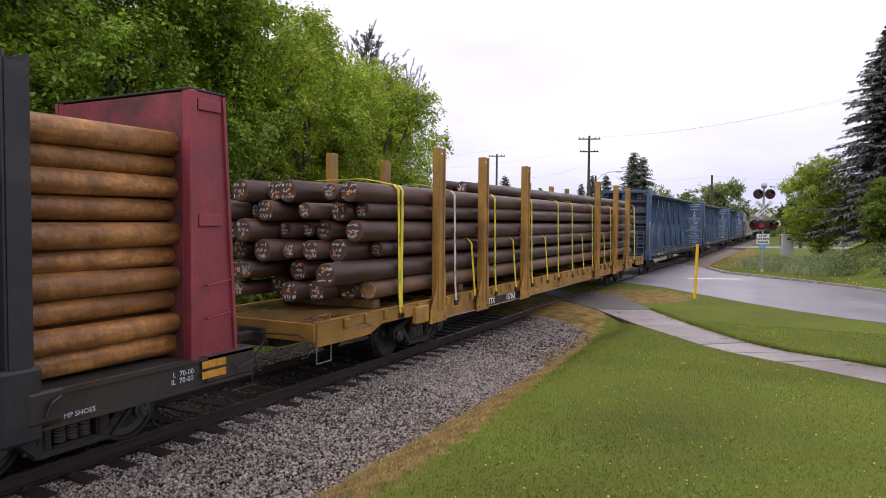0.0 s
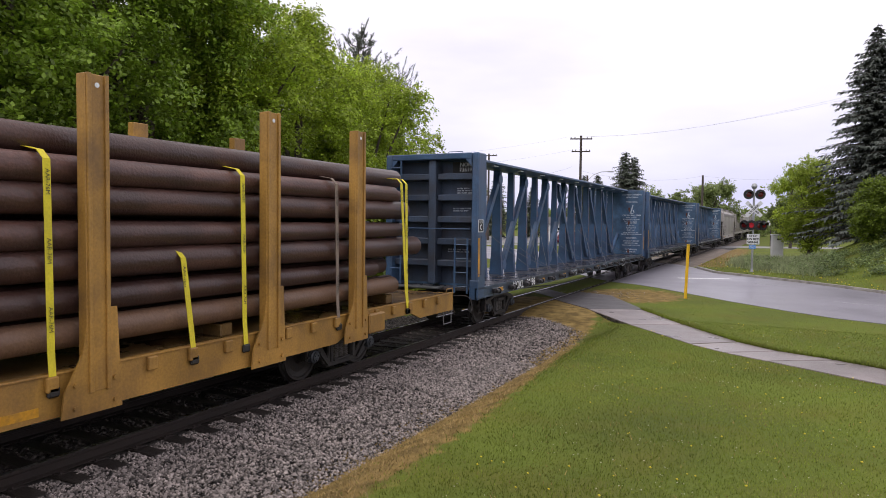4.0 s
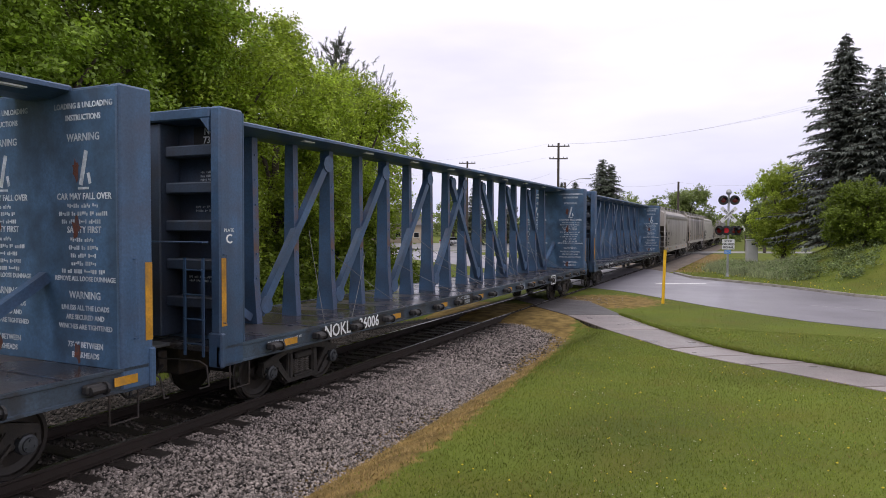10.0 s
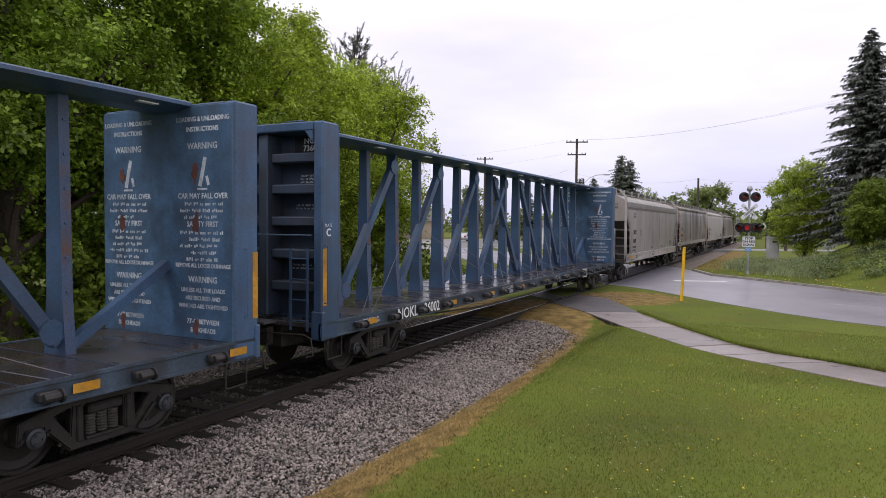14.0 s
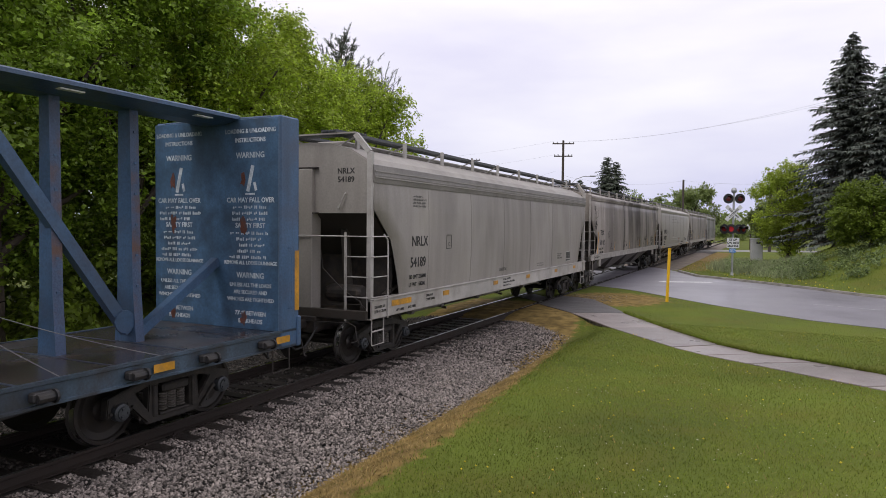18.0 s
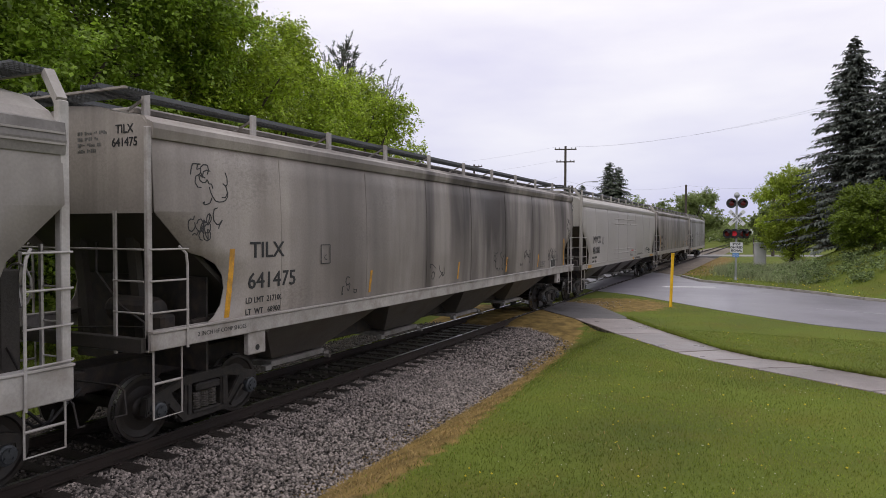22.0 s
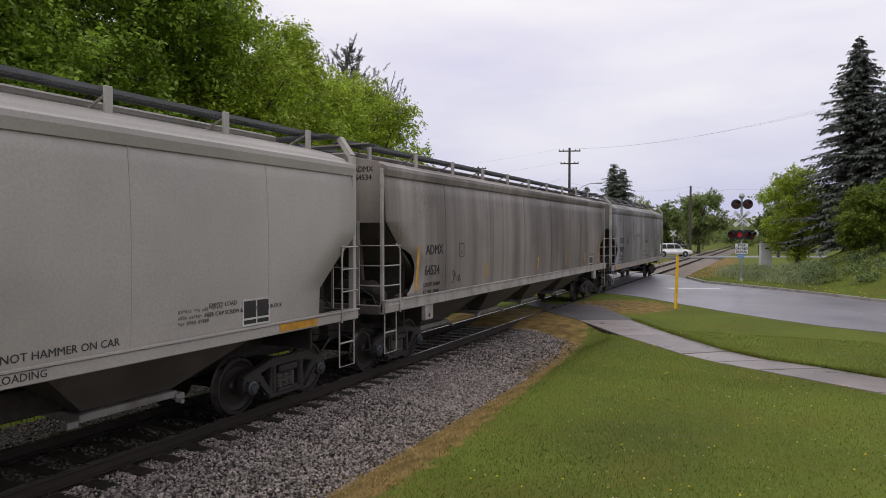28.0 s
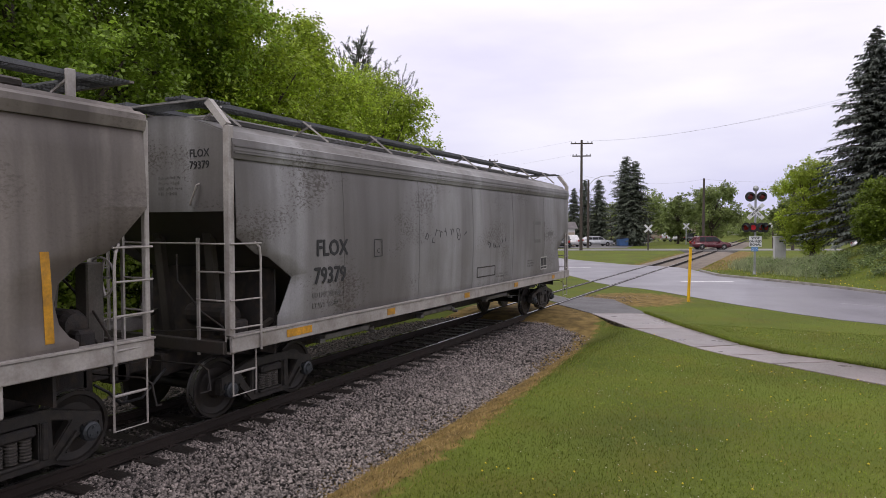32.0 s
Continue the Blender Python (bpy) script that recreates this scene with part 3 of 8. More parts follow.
def build_side_frame(x):
    """A cast side frame: one plate with its windows, thickened and rounded, with pedestals, lugs and ribs."""
    half = {"B": (0.38, 0.835), "C": (0.74, 0.735), "D": (1.06, 0.655), "E": (1.085, 0.40), "F": (1.005, 0.40), "G": (1.0, 0.545), "H": (0.775, 0.545), "I": (0.77, 0.42), "J": (0.69, 0.43),
            "K": (0.46, 0.185), "M": (0.43, 0.70), "N": (0.655, 0.64), "O": (0.45, 0.38), "P": (0.275, 0.70), "Q": (0.275, 0.275)}
    mid = {"A": (0, 0.835), "a": (0, 0.70), "L": (0, 0.275), "l": (0, 0.185)}
    faces = ("AaPB", "BPM", "BMNC", "CNHGD", "DGFE", "NJIH", "NOKJ", "PQOM", "QLlK", "QKO")
    bm = bmesh.new()
    sgn = 1 if x > 0 else -1
    verts = {}
    for key, (y, z) in mid.items():
        verts[key, 1] = verts[key, -1] = bm.verts.new((x - 0.06 * sgn, y, z))
    for key, (y, z) in half.items():
        for s in (1, -1):
            verts[key, s] = bm.verts.new((x - 0.06 * sgn, s * y, z))
    flat = [bm.faces.new([verts[c, s] for c in (f if s > 0 else f[::-1])]) for s in (1, -1) for f in faces]
    ext = bmesh.ops.extrude_face_region(bm, geom=flat)
    bmesh.ops.translate(bm, verts=[g for g in ext["geom"] if isinstance(g, bmesh.types.BMVert)], vec=(0.13 * sgn, 0, 0))
    bmesh.ops.recalc_face_normals(bm, faces=bm.faces)
    sharp = [e for e in bm.edges if len(e.link_faces) == 2 and e.calc_face_angle() > 0.9]
    bmesh.ops.bevel(bm, geom=sharp, offset=0.014, segments=2, affect="EDGES")
    # outer ribs, column guides and lugs
    for s in (-1, 1):
        bar(bm, (x + 0.085 * sgn, s * 0.72, 0.50), (x + 0.085 * sgn, s * 0.46, 0.235), 0.035, 0.05, up=(1, 0, 0))
        box(bm, (x + 0.05 * sgn - 0.035, s * 0.34 - 0.035, 0.27), (x + 0.05 * sgn + 0.045, s * 0.34 + 0.035, 0.70), 0.012)
        box(bm, (x - 0.07, s * 0.889 - 0.085, 0.53), (x + 0.088, s * 0.889 + 0.085, 0.575), 0.01)
        for y, z in ((1.03, 0.46), (0.735, 0.47), (0.60, 0.30)):
            lathe(bm, [(0.022, 0.0), (0.022, 0.03 * sgn)], "x", 8, Matrix.Translation((x + 0.066 * sgn, s * y, z)))
    box(bm, (x - 0.09, -0.235, 0.572), (x + 0.115, 0.235, 0.688), 0.025)
    box(bm, (x - 0.085, -0.262, 0.262), (x + 0.095, 0.262, 0.302), 0.012)
    return mesh_of(bm, "side_frame", TRUCK)


def build_springs(x):
    bm = bmesh.new()
    prof, z = [], 0.31
    for i in range(7):
        prof += [(0.052, z), (0.072, z + 0.010), (0.072, z + 0.024), (0.052, z + 0.034)]
        z += 0.036
    lathe(bm, prof, "z", 10, Matrix.Translation((x, 0, 0)))
    return mesh_of(bm, "spring", SPRING)


def build_cap(x):
    s = 1 if x > 0 else -1
    bm = lathe(bmesh.new(), [(0.115, 0.0), (0.12, s * 0.03), (0.115, s * 0.10), (0.085, s * 0.115), (0.08, s * 0.135), (0.03, s * 0.14)], "x", 16, Matrix.Translation((x, 0, 0)))
    for i in range(3):
        a = 2.1 * i + 0.5
        box(bm, (x + s * 0.115, 0.055 * math.cos(a) - 0.014, 0.055 * math.sin(a) - 0.014), (x + s * 0.155, 0.055 * math.cos(a) + 0.014, 0.055 * math.sin(a) + 0.014))
    return mesh_of(bm, "bearing_cap", BEARING)


WHEELSET = build_wheelset()
FRAMES = {s: build_side_frame(s * 1.0) for s in (-1, 1)}
SPRINGS = {s: build_springs(s * 1.0) for s in (-1, 1)}
CAPS = {s: build_cap(s * 1.02) for s in (-1, 1)}
bm = B((-0.98, -0.19, 0.56), (0.98, 0.19, 0.76), 0.04)
box(bm, (-0.28, -0.28, 0.74), (0.28, 0.28, 0.86), 0.03)
for s in (-1, 1):
    bar(bm, (-0.95, s * 0.36, 0.40), (0.95, s * 0.36, 0.40), 0.10, 0.12)
    for x in (-0.74, 0.74):
        box(bm, (x - 0.05, s * 0.40 - 0.05, 0.30), (x + 0.05, s * 0.40 + 0.05, 0.58), 0.01)
BOLSTER = mesh_of(bm, "truck", TRUCK)
WHEELS, CARS = [], []


def truck(car, y):
    """A two-axle truck under a car, its wheelsets free to turn."""
    t = part("truck", BOLSTER, TRUCK, car, "grimy cast-steel two-axle truck")
    t.matrix_basis = pose(0, y, 0)
    for s in (-1, 1):
        part("side_frame", FRAMES[s], TRUCK, t)
        for u in (-0.155, 0.0, 0.155):
            part("spring", SPRINGS[s], SPRING, t).matrix_basis = pose(0, u, 0)
        w = part("wheelset", WHEELSET, WHEEL, t, "steel axle with two flanged wheels")
        w.matrix_basis = pose(0, s * 0.889, WHEEL_R)
        WHEELS.append((w, s * 0.889, random.Random(len(WHEELS)).uniform(0, 6.28)))
        for e in (-1, 1):
            part("bearing_cap", CAPS[e], BEARING, t).matrix_basis = pose(0, s * 0.889, WHEEL_R, random.Random(s * e + y).uniform(0, 120))
    return t


def coupler(car, y, out):
    """Coupler and air hose at a car's end; out is the outward way along the track."""
    bm = B((-0.09, min(y, y + out * 0.55), 0.78), (0.09, max(y, y + out * 0.55), 0.94), 0.02)
    box(bm, (-0.16, y + out * 0.60 - 0.16, 0.70), (0.16, y + out * 0.60 + 0.10, 1.00), 0.04)
    box(bm, (-0.30, y - 0.10, 0.68), (0.30, y + 0.06, 1.02), 0.02)
    part("coupler", bm, STEEL_DARK, car, "dark steel knuckle coupler")
    bm = tube(bmesh.new(), [(0.32, y + out * 0.05, 0.80), (0.34, y + out * 0.25, 0.66), (0.30, y + out * 0.45, 0.46), (0.20, y + out * 0.60, 0.42), (0.12, y + out * 0.72, 0.55)], 0.022)
    part("air_hose", bm, BLACK, car)
    bm = tube(bmesh.new(), [(0.1, y + out * 0.12, 0.92), (1.15, y + out * 0.16, 0.96), (1.30, y + out * 0.16, 0.90), (1.36, y + out * 0.18, 0.62), (1.30, y + out * 0.3, 0.60)], 0.014)
    part("uncoupling_lever", bm, STEEL_DARK, car)


def rail_car(name, label, off):
    car = thing(name, label, "freight car", "cars of the train")
    CARS.append((car, off))
    return car


def stirrup(car, y, z=0.60, top=1.05, x=1.38, width=0.42, mat=STEEL_DARK, rungs=1):
    bm = tube(bmesh.new(), [(x, y - width / 2, top), (x, y - width / 2, z), (x, y + width / 2, z), (x, y + width / 2, top)], 0.014)
    for i in range(1, rungs):
        zz = z + (top - z) * i / rungs
        bar(bm, (x, y - width / 2, zz), (x, y + width / 2, zz), 0.035, sides=6)
    part("step", bm, mat, car)


def ladder(car, y0, y1, x, z0, z1, rungs, mat, name="ladder", axis="y", stile=0.045):
    """A ladder on a side (rungs along y) or on an end (rungs along x, at y = x argument)."""
    bm = bmesh.new()

    def at(u, z):
        return (x, u, z) if axis == "y" else (u, x, z)

    for u in (y0, y1):
        bar(bm, at(u, z0), at(u, z1), stile, stile * 0.45)
    for i in range(rungs):
        z = z0 + (z1 - z0) * (i + 0.5) / rungs
        bar(bm, at(y0, z), at(y1, z), 0.025, sides=6)
        for u in (y0, y1):
            p = at(u, z)
            box(bm, (p[0] - 0.019, p[1] - 0.019, z - 0.016), (p[0] + 0.019, p[1] + 0.019, z + 0.016))
    return part(name, bm, mat, car)


# ---- centre-beam lumber flats ----
CB_L = 22.70
bm = bmesh.new()
box(bm, (-0.02, -0.13, -0.055), (0.10, 0.13, 0.055), 0.02)
lathe(bm, [(0.055, -0.10), (0.055, 0.10)], "y", 10, Matrix.Translation((0.10, 0, -0.01)))
lathe(bm, [(0.08, 0.09), (0.08, 0.12)], "y", 10, Matrix.Translation((0.10, 0, -0.01)))
WINCH = mesh_of(bm, "winch", BLACK)
REFLECT = mesh_of(B((0, -0.17, -0.055), (0.004, 0.17, 0.055)), "reflector", REFLECTOR)


def build_post(wide):
    """A tapered centre post, wider at its foot, with rusted flanges."""
    bm = bmesh.new()
    z0, z1, zt = 1.14, 4.54, 1.9
    for lo, hi, w0, w1 in ((z0, zt, 0.20 * wide, 0.145 * wide), (zt, z1, 0.145 * wide, 0.105 * wide)):
        vs = []
        for z, w in ((lo, w0), (hi, w1)):
            vs.append([bm.verts.new((sx * w, sy * 0.075, z)) for sx, sy in ((-1, -1), (1, -1), (1, 1), (-1, 1))])
        for i in range(4):
            j = (i + 1) % 4
            f = bm.faces.new((vs[0][i], vs[0][j], vs[1][j], vs[1][i]))
        bm.faces.new(vs[0][::-1]), bm.faces.new(vs[1])
    rnd = random.Random(2)
    for z in np.arange(1.5, 4.5, 0.45):
        box(bm, (0.08, -0.02, z), (0.17 * wide - 0.016 * (z - 1.2), 0.02, z + 0.03))
    me = mesh_of(bm, "post", BLUE, RUST_EDGE)
    for p in me.polygons:
        if abs(p.normal.x) > 0.9 and p.area > 0.1:
            p.material_index = 1
    return me


POSTS = (build_post(1.12), build_post(0.92))
CB_FIRST, CB_COUNT = 2.25, 16
CB_PITCH = (CB_L - 2 * CB_FIRST) / (CB_COUNT - 1)


def bulkhead(car, y, inward):
    """An end bulkhead: plate on the load side, ribs, posts and top beam on the outer side."""
    o = y + inward * 0.55
    a, b = sorted((o, o - inward * 0.035))
    plate = part("bulkhead", B((-1.38, a, 1.14), (1.38, b, 4.62), 0.006), BLUE_PLATE, car, "blue steel end bulkhead")
    for x in (-1.30, 1.30):
        c, d = sorted((y + inward * 0.02, o - inward * 0.036))
        bm = B((x - 0.10, c, 0.84), (x + 0.10, d, 4.66), 0.03)
        box(bm, (x - 0.13, min(y, y + inward * 0.1), 0.84), (x + 0.13, max(y, y + inward * 0.1), 1.35), 0.02)
        part("corner_post", bm, BLUE, plate)
    part("top_beam", B((-1.19, c, 4.50), (1.19, d, 4.66), 0.02), BLUE, plate)
    for s in (-1, 1):
        bm = bmesh.new()
        pts = [(s * 1.19, 4.50), (s * 1.02, 4.50), (s * 1.19, 4.30)]
        sweep(bm, pts, min(c, c + 0.02), c + 0.04)
        part("gusset", bm, BLUE, plate)
    c2, d2 = sorted((y + inward * 0.10, o - inward * 0.036))
    part("centre_post", B((-0.11, c2, 1.20), (0.11, d2, 4.50), 0.02), BLUE_END, plate)
    for z in (1.75, 2.33, 2.92, 3.50, 4.06):
        for x0, x1 in ((-1.20, -0.112), (0.112, 1.20)):
            c3, d3 = sorted((y + inward * 0.20, o - inward * 0.036))
            part("rib", B((x0, c3, z - 0.085), (x1, d3, z + 0.085), 0.02), BLUE_END, plate)
    c4, d4 = sorted((o - inward * 0.036, o - inward * 0.042))
    part("end_sheet", B((-1.19, c4, 1.2), (1.19, d4, 4.48)), BLUE_END, plate)
    return plate


def centerbeam(off, number, stencil, seed):
    rnd = random.Random(seed)
    car = rail_car("centerbeam_flatcar", "empty blue steel centre-beam lumber flatcar with end bulkheads", off)
    L = CB_L
    bm = B((-1.34, 0.02, 1.05), (1.34, L - 0.02, 1.14), 0.01)
    part("deck", bm, BLUE_DECK, car, "wet worn steel deck")
    bm = bmesh.new()
    for i in range(1, 19):
        box(bm, (-1.34, L * i / 19 - 0.02, 1.14), (1.34, L * i / 19 + 0.02, 1.146))
    part("deck_seam", bm, BLUE_END, car)
    for s in (-1, 1):
        x = s * 1.37
        bm = sweep(bmesh.new(), [(x + s * 0.03, 1.15), (x - s * 0.03, 1.15), (x - s * 0.03, 0.86), (x + s * 0.03, 0.86), (x + s * 0.03, 0.89), (x + s * 0.005, 0.90), (x + s * 0.005, 1.10), (x + s * 0.03, 1.11)], 0, L)
        part("side_sill", bm, BLUE_SILL, car)
    part("centre_sill", B((-0.28, 0.3, 0.58), (0.28, L - 0.3, 1.05), 0.02), STEEL_DARK, car)
    for i in range(9):
        y = 2.2 + (L - 4.4) * i / 8
        bm = sweep(bmesh.new(), [(-1.34, 1.05), (1.34, 1.05), (1.34, 0.90), (0.28, 0.66), (-0.28, 0.66), (-1.34, 0.90)], y - 0.03, y + 0.03)
        part("cross_bearer", bm, STEEL_DARK, car)
    part("train_line", tube(bmesh.new(), [(1.05, 1.0, 0.86), (1.10, 4.0, 0.80), (1.15, L * 0.35, 0.62), (1.15, L * 0.65, 0.62), (1.10, L - 4, 0.80), (1.05, L - 1, 0.86)], 0.02), BLACK, car)
    bulkhead(car, 0.0, 1)
    rear = bulkhead(car, L, -1)
    # top chord
    bm = sweep(bmesh.new(), [(-0.50, 4.70), (0.50, 4.70), (0.56, 4.67), (0.56, 4.62), (0.20, 4.54), (-0.20, 4.54), (-0.56, 4.62), (-0.56, 4.67)], 0.52, L - 0.52)
    chord = part("top_chord", bm, BLUE, car)
    for i in range(10):
        y = 1.2 + (L - 2.4) * i / 9
        part("reflective_mark", B((0.36, y - 0.17, 4.572), (0.46, y + 0.17, 4.592)), WHITE, chord)
    ys = [CB_FIRST + CB_PITCH * i for i in range(CB_COUNT)]
    for i, y in enumerate(ys):
        part("post", POSTS[i % 2 if i < CB_COUNT // 2 else (i + 1) % 2], BLUE, car).matrix_basis = pose(0, y, 0)

    def brace(a, b, x):
        bm = bar(bmesh.new(), (x, *a), (x, *b), 0.17, 0.14, up=(1, 0, 0))
        for p, q in ((a, b), (b, a)):
            d = (Vector((0, *q)) - Vector((0, *p))).normalized()
            c = Vector((x + 0.085, *p)) + d * 0.20
            lathe(bm, [(0.17, -0.012), (0.17, 0.012)], "x", 10, Matrix.Translation(c))
        part("diagonal_brace", bm, BLUE, car)

    for i in (0, 2, 4, 6):
        brace((ys[i] + 0.1, 1.30), (ys[i + 2] - 0.1, 4.40), 0.11)
        j = CB_COUNT - 1 - i
        brace((ys[j] - 0.1, 1.30), (ys[j - 2] + 0.1, 4.40), 0.08)
    for y, b in ((ys[0] - 0.1, 0.56), (ys[-1] + 0.1, L - 0.56)):
        bm = bar(bmesh.new(), (0.06, y, 1.25), (0.06, b, 2.25), 0.14, 0.14, up=(1, 0, 0))
        part("end_brace", bm, BLUE, car)
    # winches and reflectors along both sills
    for i in range(18):
        y = 1.16 + 1.2125 * i
        for s in (1, -1):
            part("winch", WINCH, BLACK, car).matrix_basis = pose(s * 1.40, y, 1.00, 0, 0, 0 if s > 0 else 180)
        if i == 0 or (i > 2 and i % 2):
            part("reflector", REFLECT, REFLECTOR, car).matrix_basis = pose(1.401, y + 0.48, 1.00)
    # slack tie-down cables
    for i in range(14):
        y = ys[1 + i] + rnd.uniform(-0.2, 0.2)
        y = min(max(y, 2.5), L - 5)
        z = rnd.uniform(1.9, 2.9)
        dy = rnd.choice((-1, 1)) * rnd.uniform(0.9, 3.0)
        pts = []
        for k in range(7):
            t = k / 6
            pts.append((0.3 + 1.05 * t, y + dy * t, z + (1.12 - z) * t - 0.05 * math.sin(math.pi * t)))
        part("tie_down_cable", tube(bmesh.new(), pts, 0.006, 5), CABLE, car)
    # writing
    lettering("NOKL", 0.33, WHITE, car, (1.402, 2.60, 1.0), squeeze=0.95, bold=0.004)
    part("number_panel", B((1.400, 2.53, 0.885), (1.4015, 3.45, 1.105)), BLACK, car)
    lettering(number[1:], 0.32, WHITE, car, (1.402, 3.76, 1.0), squeeze=0.95, bold=0.004)
    part("number_panel", B((1.400, 3.52, 0.885), (1.4015, 4.78, 1.105)), BLACK, car)
    small_print(car, WORN_WHITE, (1.402, 1.05, 1.03), 0.85, 2, 0.075, seed=seed)
    lettering("LD LMT 223800", 0.13, WORN_WHITE, car, (1.402, 8.45, 1.06)), lettering("LT WT    62200", 0.13, WORN_WHITE, car, (1.402, 8.45, 0.94))
    part("data_panel", B((1.3995, 8.39, 0.87), (1.4012, 9.57, 1.13)), BLACK, car)
    small_print(car, WORN_WHITE, (1.402, 14.4, 1.03), 0.7, 2, 0.07, seed=seed + 2)
    lettering("IL  73-0", 0.16, WORN_WHITE, car, (1.402, 13.5, 0.95))
    lettering("IH  11-7", 0.16, WORN_WHITE, car, (1.402, 13.5, 1.06))
    # lubrication placard
    y = 17.12
    placard = part("placard", B((1.404, y, 0.80), (1.412, y + 0.56, 1.13)), WHITE, car, "black placard with white frame")
    part("placard_panel", B((1.412, y + 0.03, 0.83), (1.414, y + 0.53, 1.10)), BLACK, placard)
    bm = bmesh.new()
    box(bm, (1.414, y + 0.03, 0.905), (1.4155, y + 0.53, 0.915)), box(bm, (1.414, y + 0.275, 0.83), (1.4155, y + 0.285, 1.10))
    for k in range(3):
        for u in (0.06, 0.31):
            box(bm, (1.414, y + u, 0.945 + 0.045 * k), (1.4155, y + u + rnd.uniform(0.1, 0.18), 0.97 + 0.045 * k))
    part("placard_lines", bm, WHITE, placard)
    # plate sign on the corner post
    sign = part("plate_sign", B((1.401, 0.03, 2.60), (1.406, 0.35, 2.93)), WHITE if stencil else BLUE, car, "square sign with white frame")
    part("sign_panel", B((1.406, 0.05, 2.62), (1.408, 0.33, 2.91)), BLACK if stencil else BLUE, sign)
    lettering("PLATE", 0.075, WHITE, sign, (1.409, 0.19, 2.855), align="CENTER")
    lettering("C", 0.19, WHITE, sign, (1.409, 0.19, 2.725), align="CENTER", bold=0.004)
    part("reflector_strip", B((1.401, 0.04, 1.45), (1.405, 0.15, 2.45)), REFLECTOR, car)
    part("reflector_strip", B((1.401, L - 0.15, 1.45), (1.405, L - 0.04, 2.45)), REFLECTOR, car)
    for yy in (0.20, L - 0.20):
        for x in (1.43,):
            part("grab_iron", tube(bmesh.new(), [(1.40, yy - 0.12, 2.5), (1.47, yy - 0.12, 2.5), (1.47, yy - 0.12, 1.5), (1.40, yy - 0.12, 1.5)], 0.012), BLUE, car)
        stirrup(car, yy + (0.25 if yy < 1 else -0.25), 0.48, 0.9, 1.36)
    # front end: number board, ladders, handrail and walkway
    part("number_board", B((0.42, 0.495, 4.17), (1.17, 0.507, 4.46)), BLACK, car)
    lettering("NOKL", 0.15, WHITE, car, (0.84, 0.493, 4.385), FRONT_END, align="CENTER", bold=0.002)
    lettering(number, 0.15, WHITE, car, (0.84, 0.493, 4.25), FRONT_END, align="CENTER", bold=0.002)
    small_print(car, WORN_WHITE, (0.55, 0.502, 3.74), 0.5, 3, 0.06, FRONT_END, seed + 3)
    small_print(car, WORN_WHITE, (0.45, 0.502, 3.20), 0.65, 2, 0.06, FRONT_END, seed + 4)
    small_print(car, WORN_WHITE, (0.30, 0.502, 2.10), 0.6, 2, 0.06, FRONT_END, seed + 5)
    for y, o in ((0.0, -1), (L, 1)):
        ladder(car, -1.22, -0.86, y + o * 0.06, 1.0, 4.5, 9, BLUE, axis="x")
        ladder(car, 0.78, 1.14, y + o * 0.06, 1.0, 2.45, 4, BLUE, axis="x")
        part("handrail", tube(bmesh.new(), [(-1.1, y + o * 0.08, 2.68), (1.15, y + o * 0.08, 2.68), (1.18, y, 2.68)], 0.014), BLUE, car)
        a, b = sorted((y, y + o * 0.34))
        part("walkway", B((-0.95, a, 1.10), (0.42, b, 1.15), 0.01), GRATE, car)
        coupler(car, y, o)
        part("top_hand_hold", tube(bmesh.new(), [(0.4, y - o * 0.2, 4.65), (0.45, y - o * 0.2, 4.71), (0.85, y - o * 0.2, 4.71), (0.85, y - o * 0.2, 4.65)], 0.011), BLUE, car)
    # warnings on the load side of the rear bulkhead
    yb = L - 0.553
    rows = [(4.42, 0.10, "LOADING & UNLOADING"), (4.27, 0.10, "INSTRUCTIONS"), (4.02, 0.135, "WARNING"), (3.28, 0.115, "CAR MAY FALL OVER"), (2.86, 0.115, "SAFETY FIRST"),
            (2.24, 0.085, "REMOVE ALL LOOSE DUNNAGE"), (2.03, 0.13, "WARNING"), (1.87, 0.088, "UNLESS ALL THE LOADS"), (1.75, 0.088, "ARE SECURED AND"), (1.63, 0.088, "WINCHES ARE TIGHTENED"), (1.40, 0.10, "73'-0\" BETWEEN"), (1.27, 0.10, "BULKHEADS")]
    for x in (0.80, -0.80):
        for z, size, text in rows:
            lettering(text, size, WORN_WHITE, rear, (x, yb, z), FRONT_END, align="CENTER", squeeze=0.92, name="warning_line", bold=0.0025)
        for z, k in ((3.17, 3), (2.74, 5)):
            for i in range(k):
                w = rnd.uniform(0.45, 0.95)
                small_print(rear, WORN_WHITE, (x - w / 2, yb, z - 0.10 * i - 0.03), w, 1, 0.075, FRONT_END, seed + i, 0.7, "warning_line")
        bm = bmesh.new()
        f = Matrix.Translation((x, yb, 3.62)) @ FRONT_END
        box(bm, (-0.035, -0.20, 0), (0.035, 0.24, 0.002), m=f @ pose(0, 0, 0, 0, 0, -14))
        box(bm, (-0.10, -0.25, 0), (0.10, -0.22, 0.002), m=f)
        box(bm, (0.03, -0.20, 0), (0.08, -0.06, 0.002), m=f @ pose(0.02, 0, 0, 0, 0, 15))
        part("tipping_car_sign", bm, WORN_WHITE, rear)
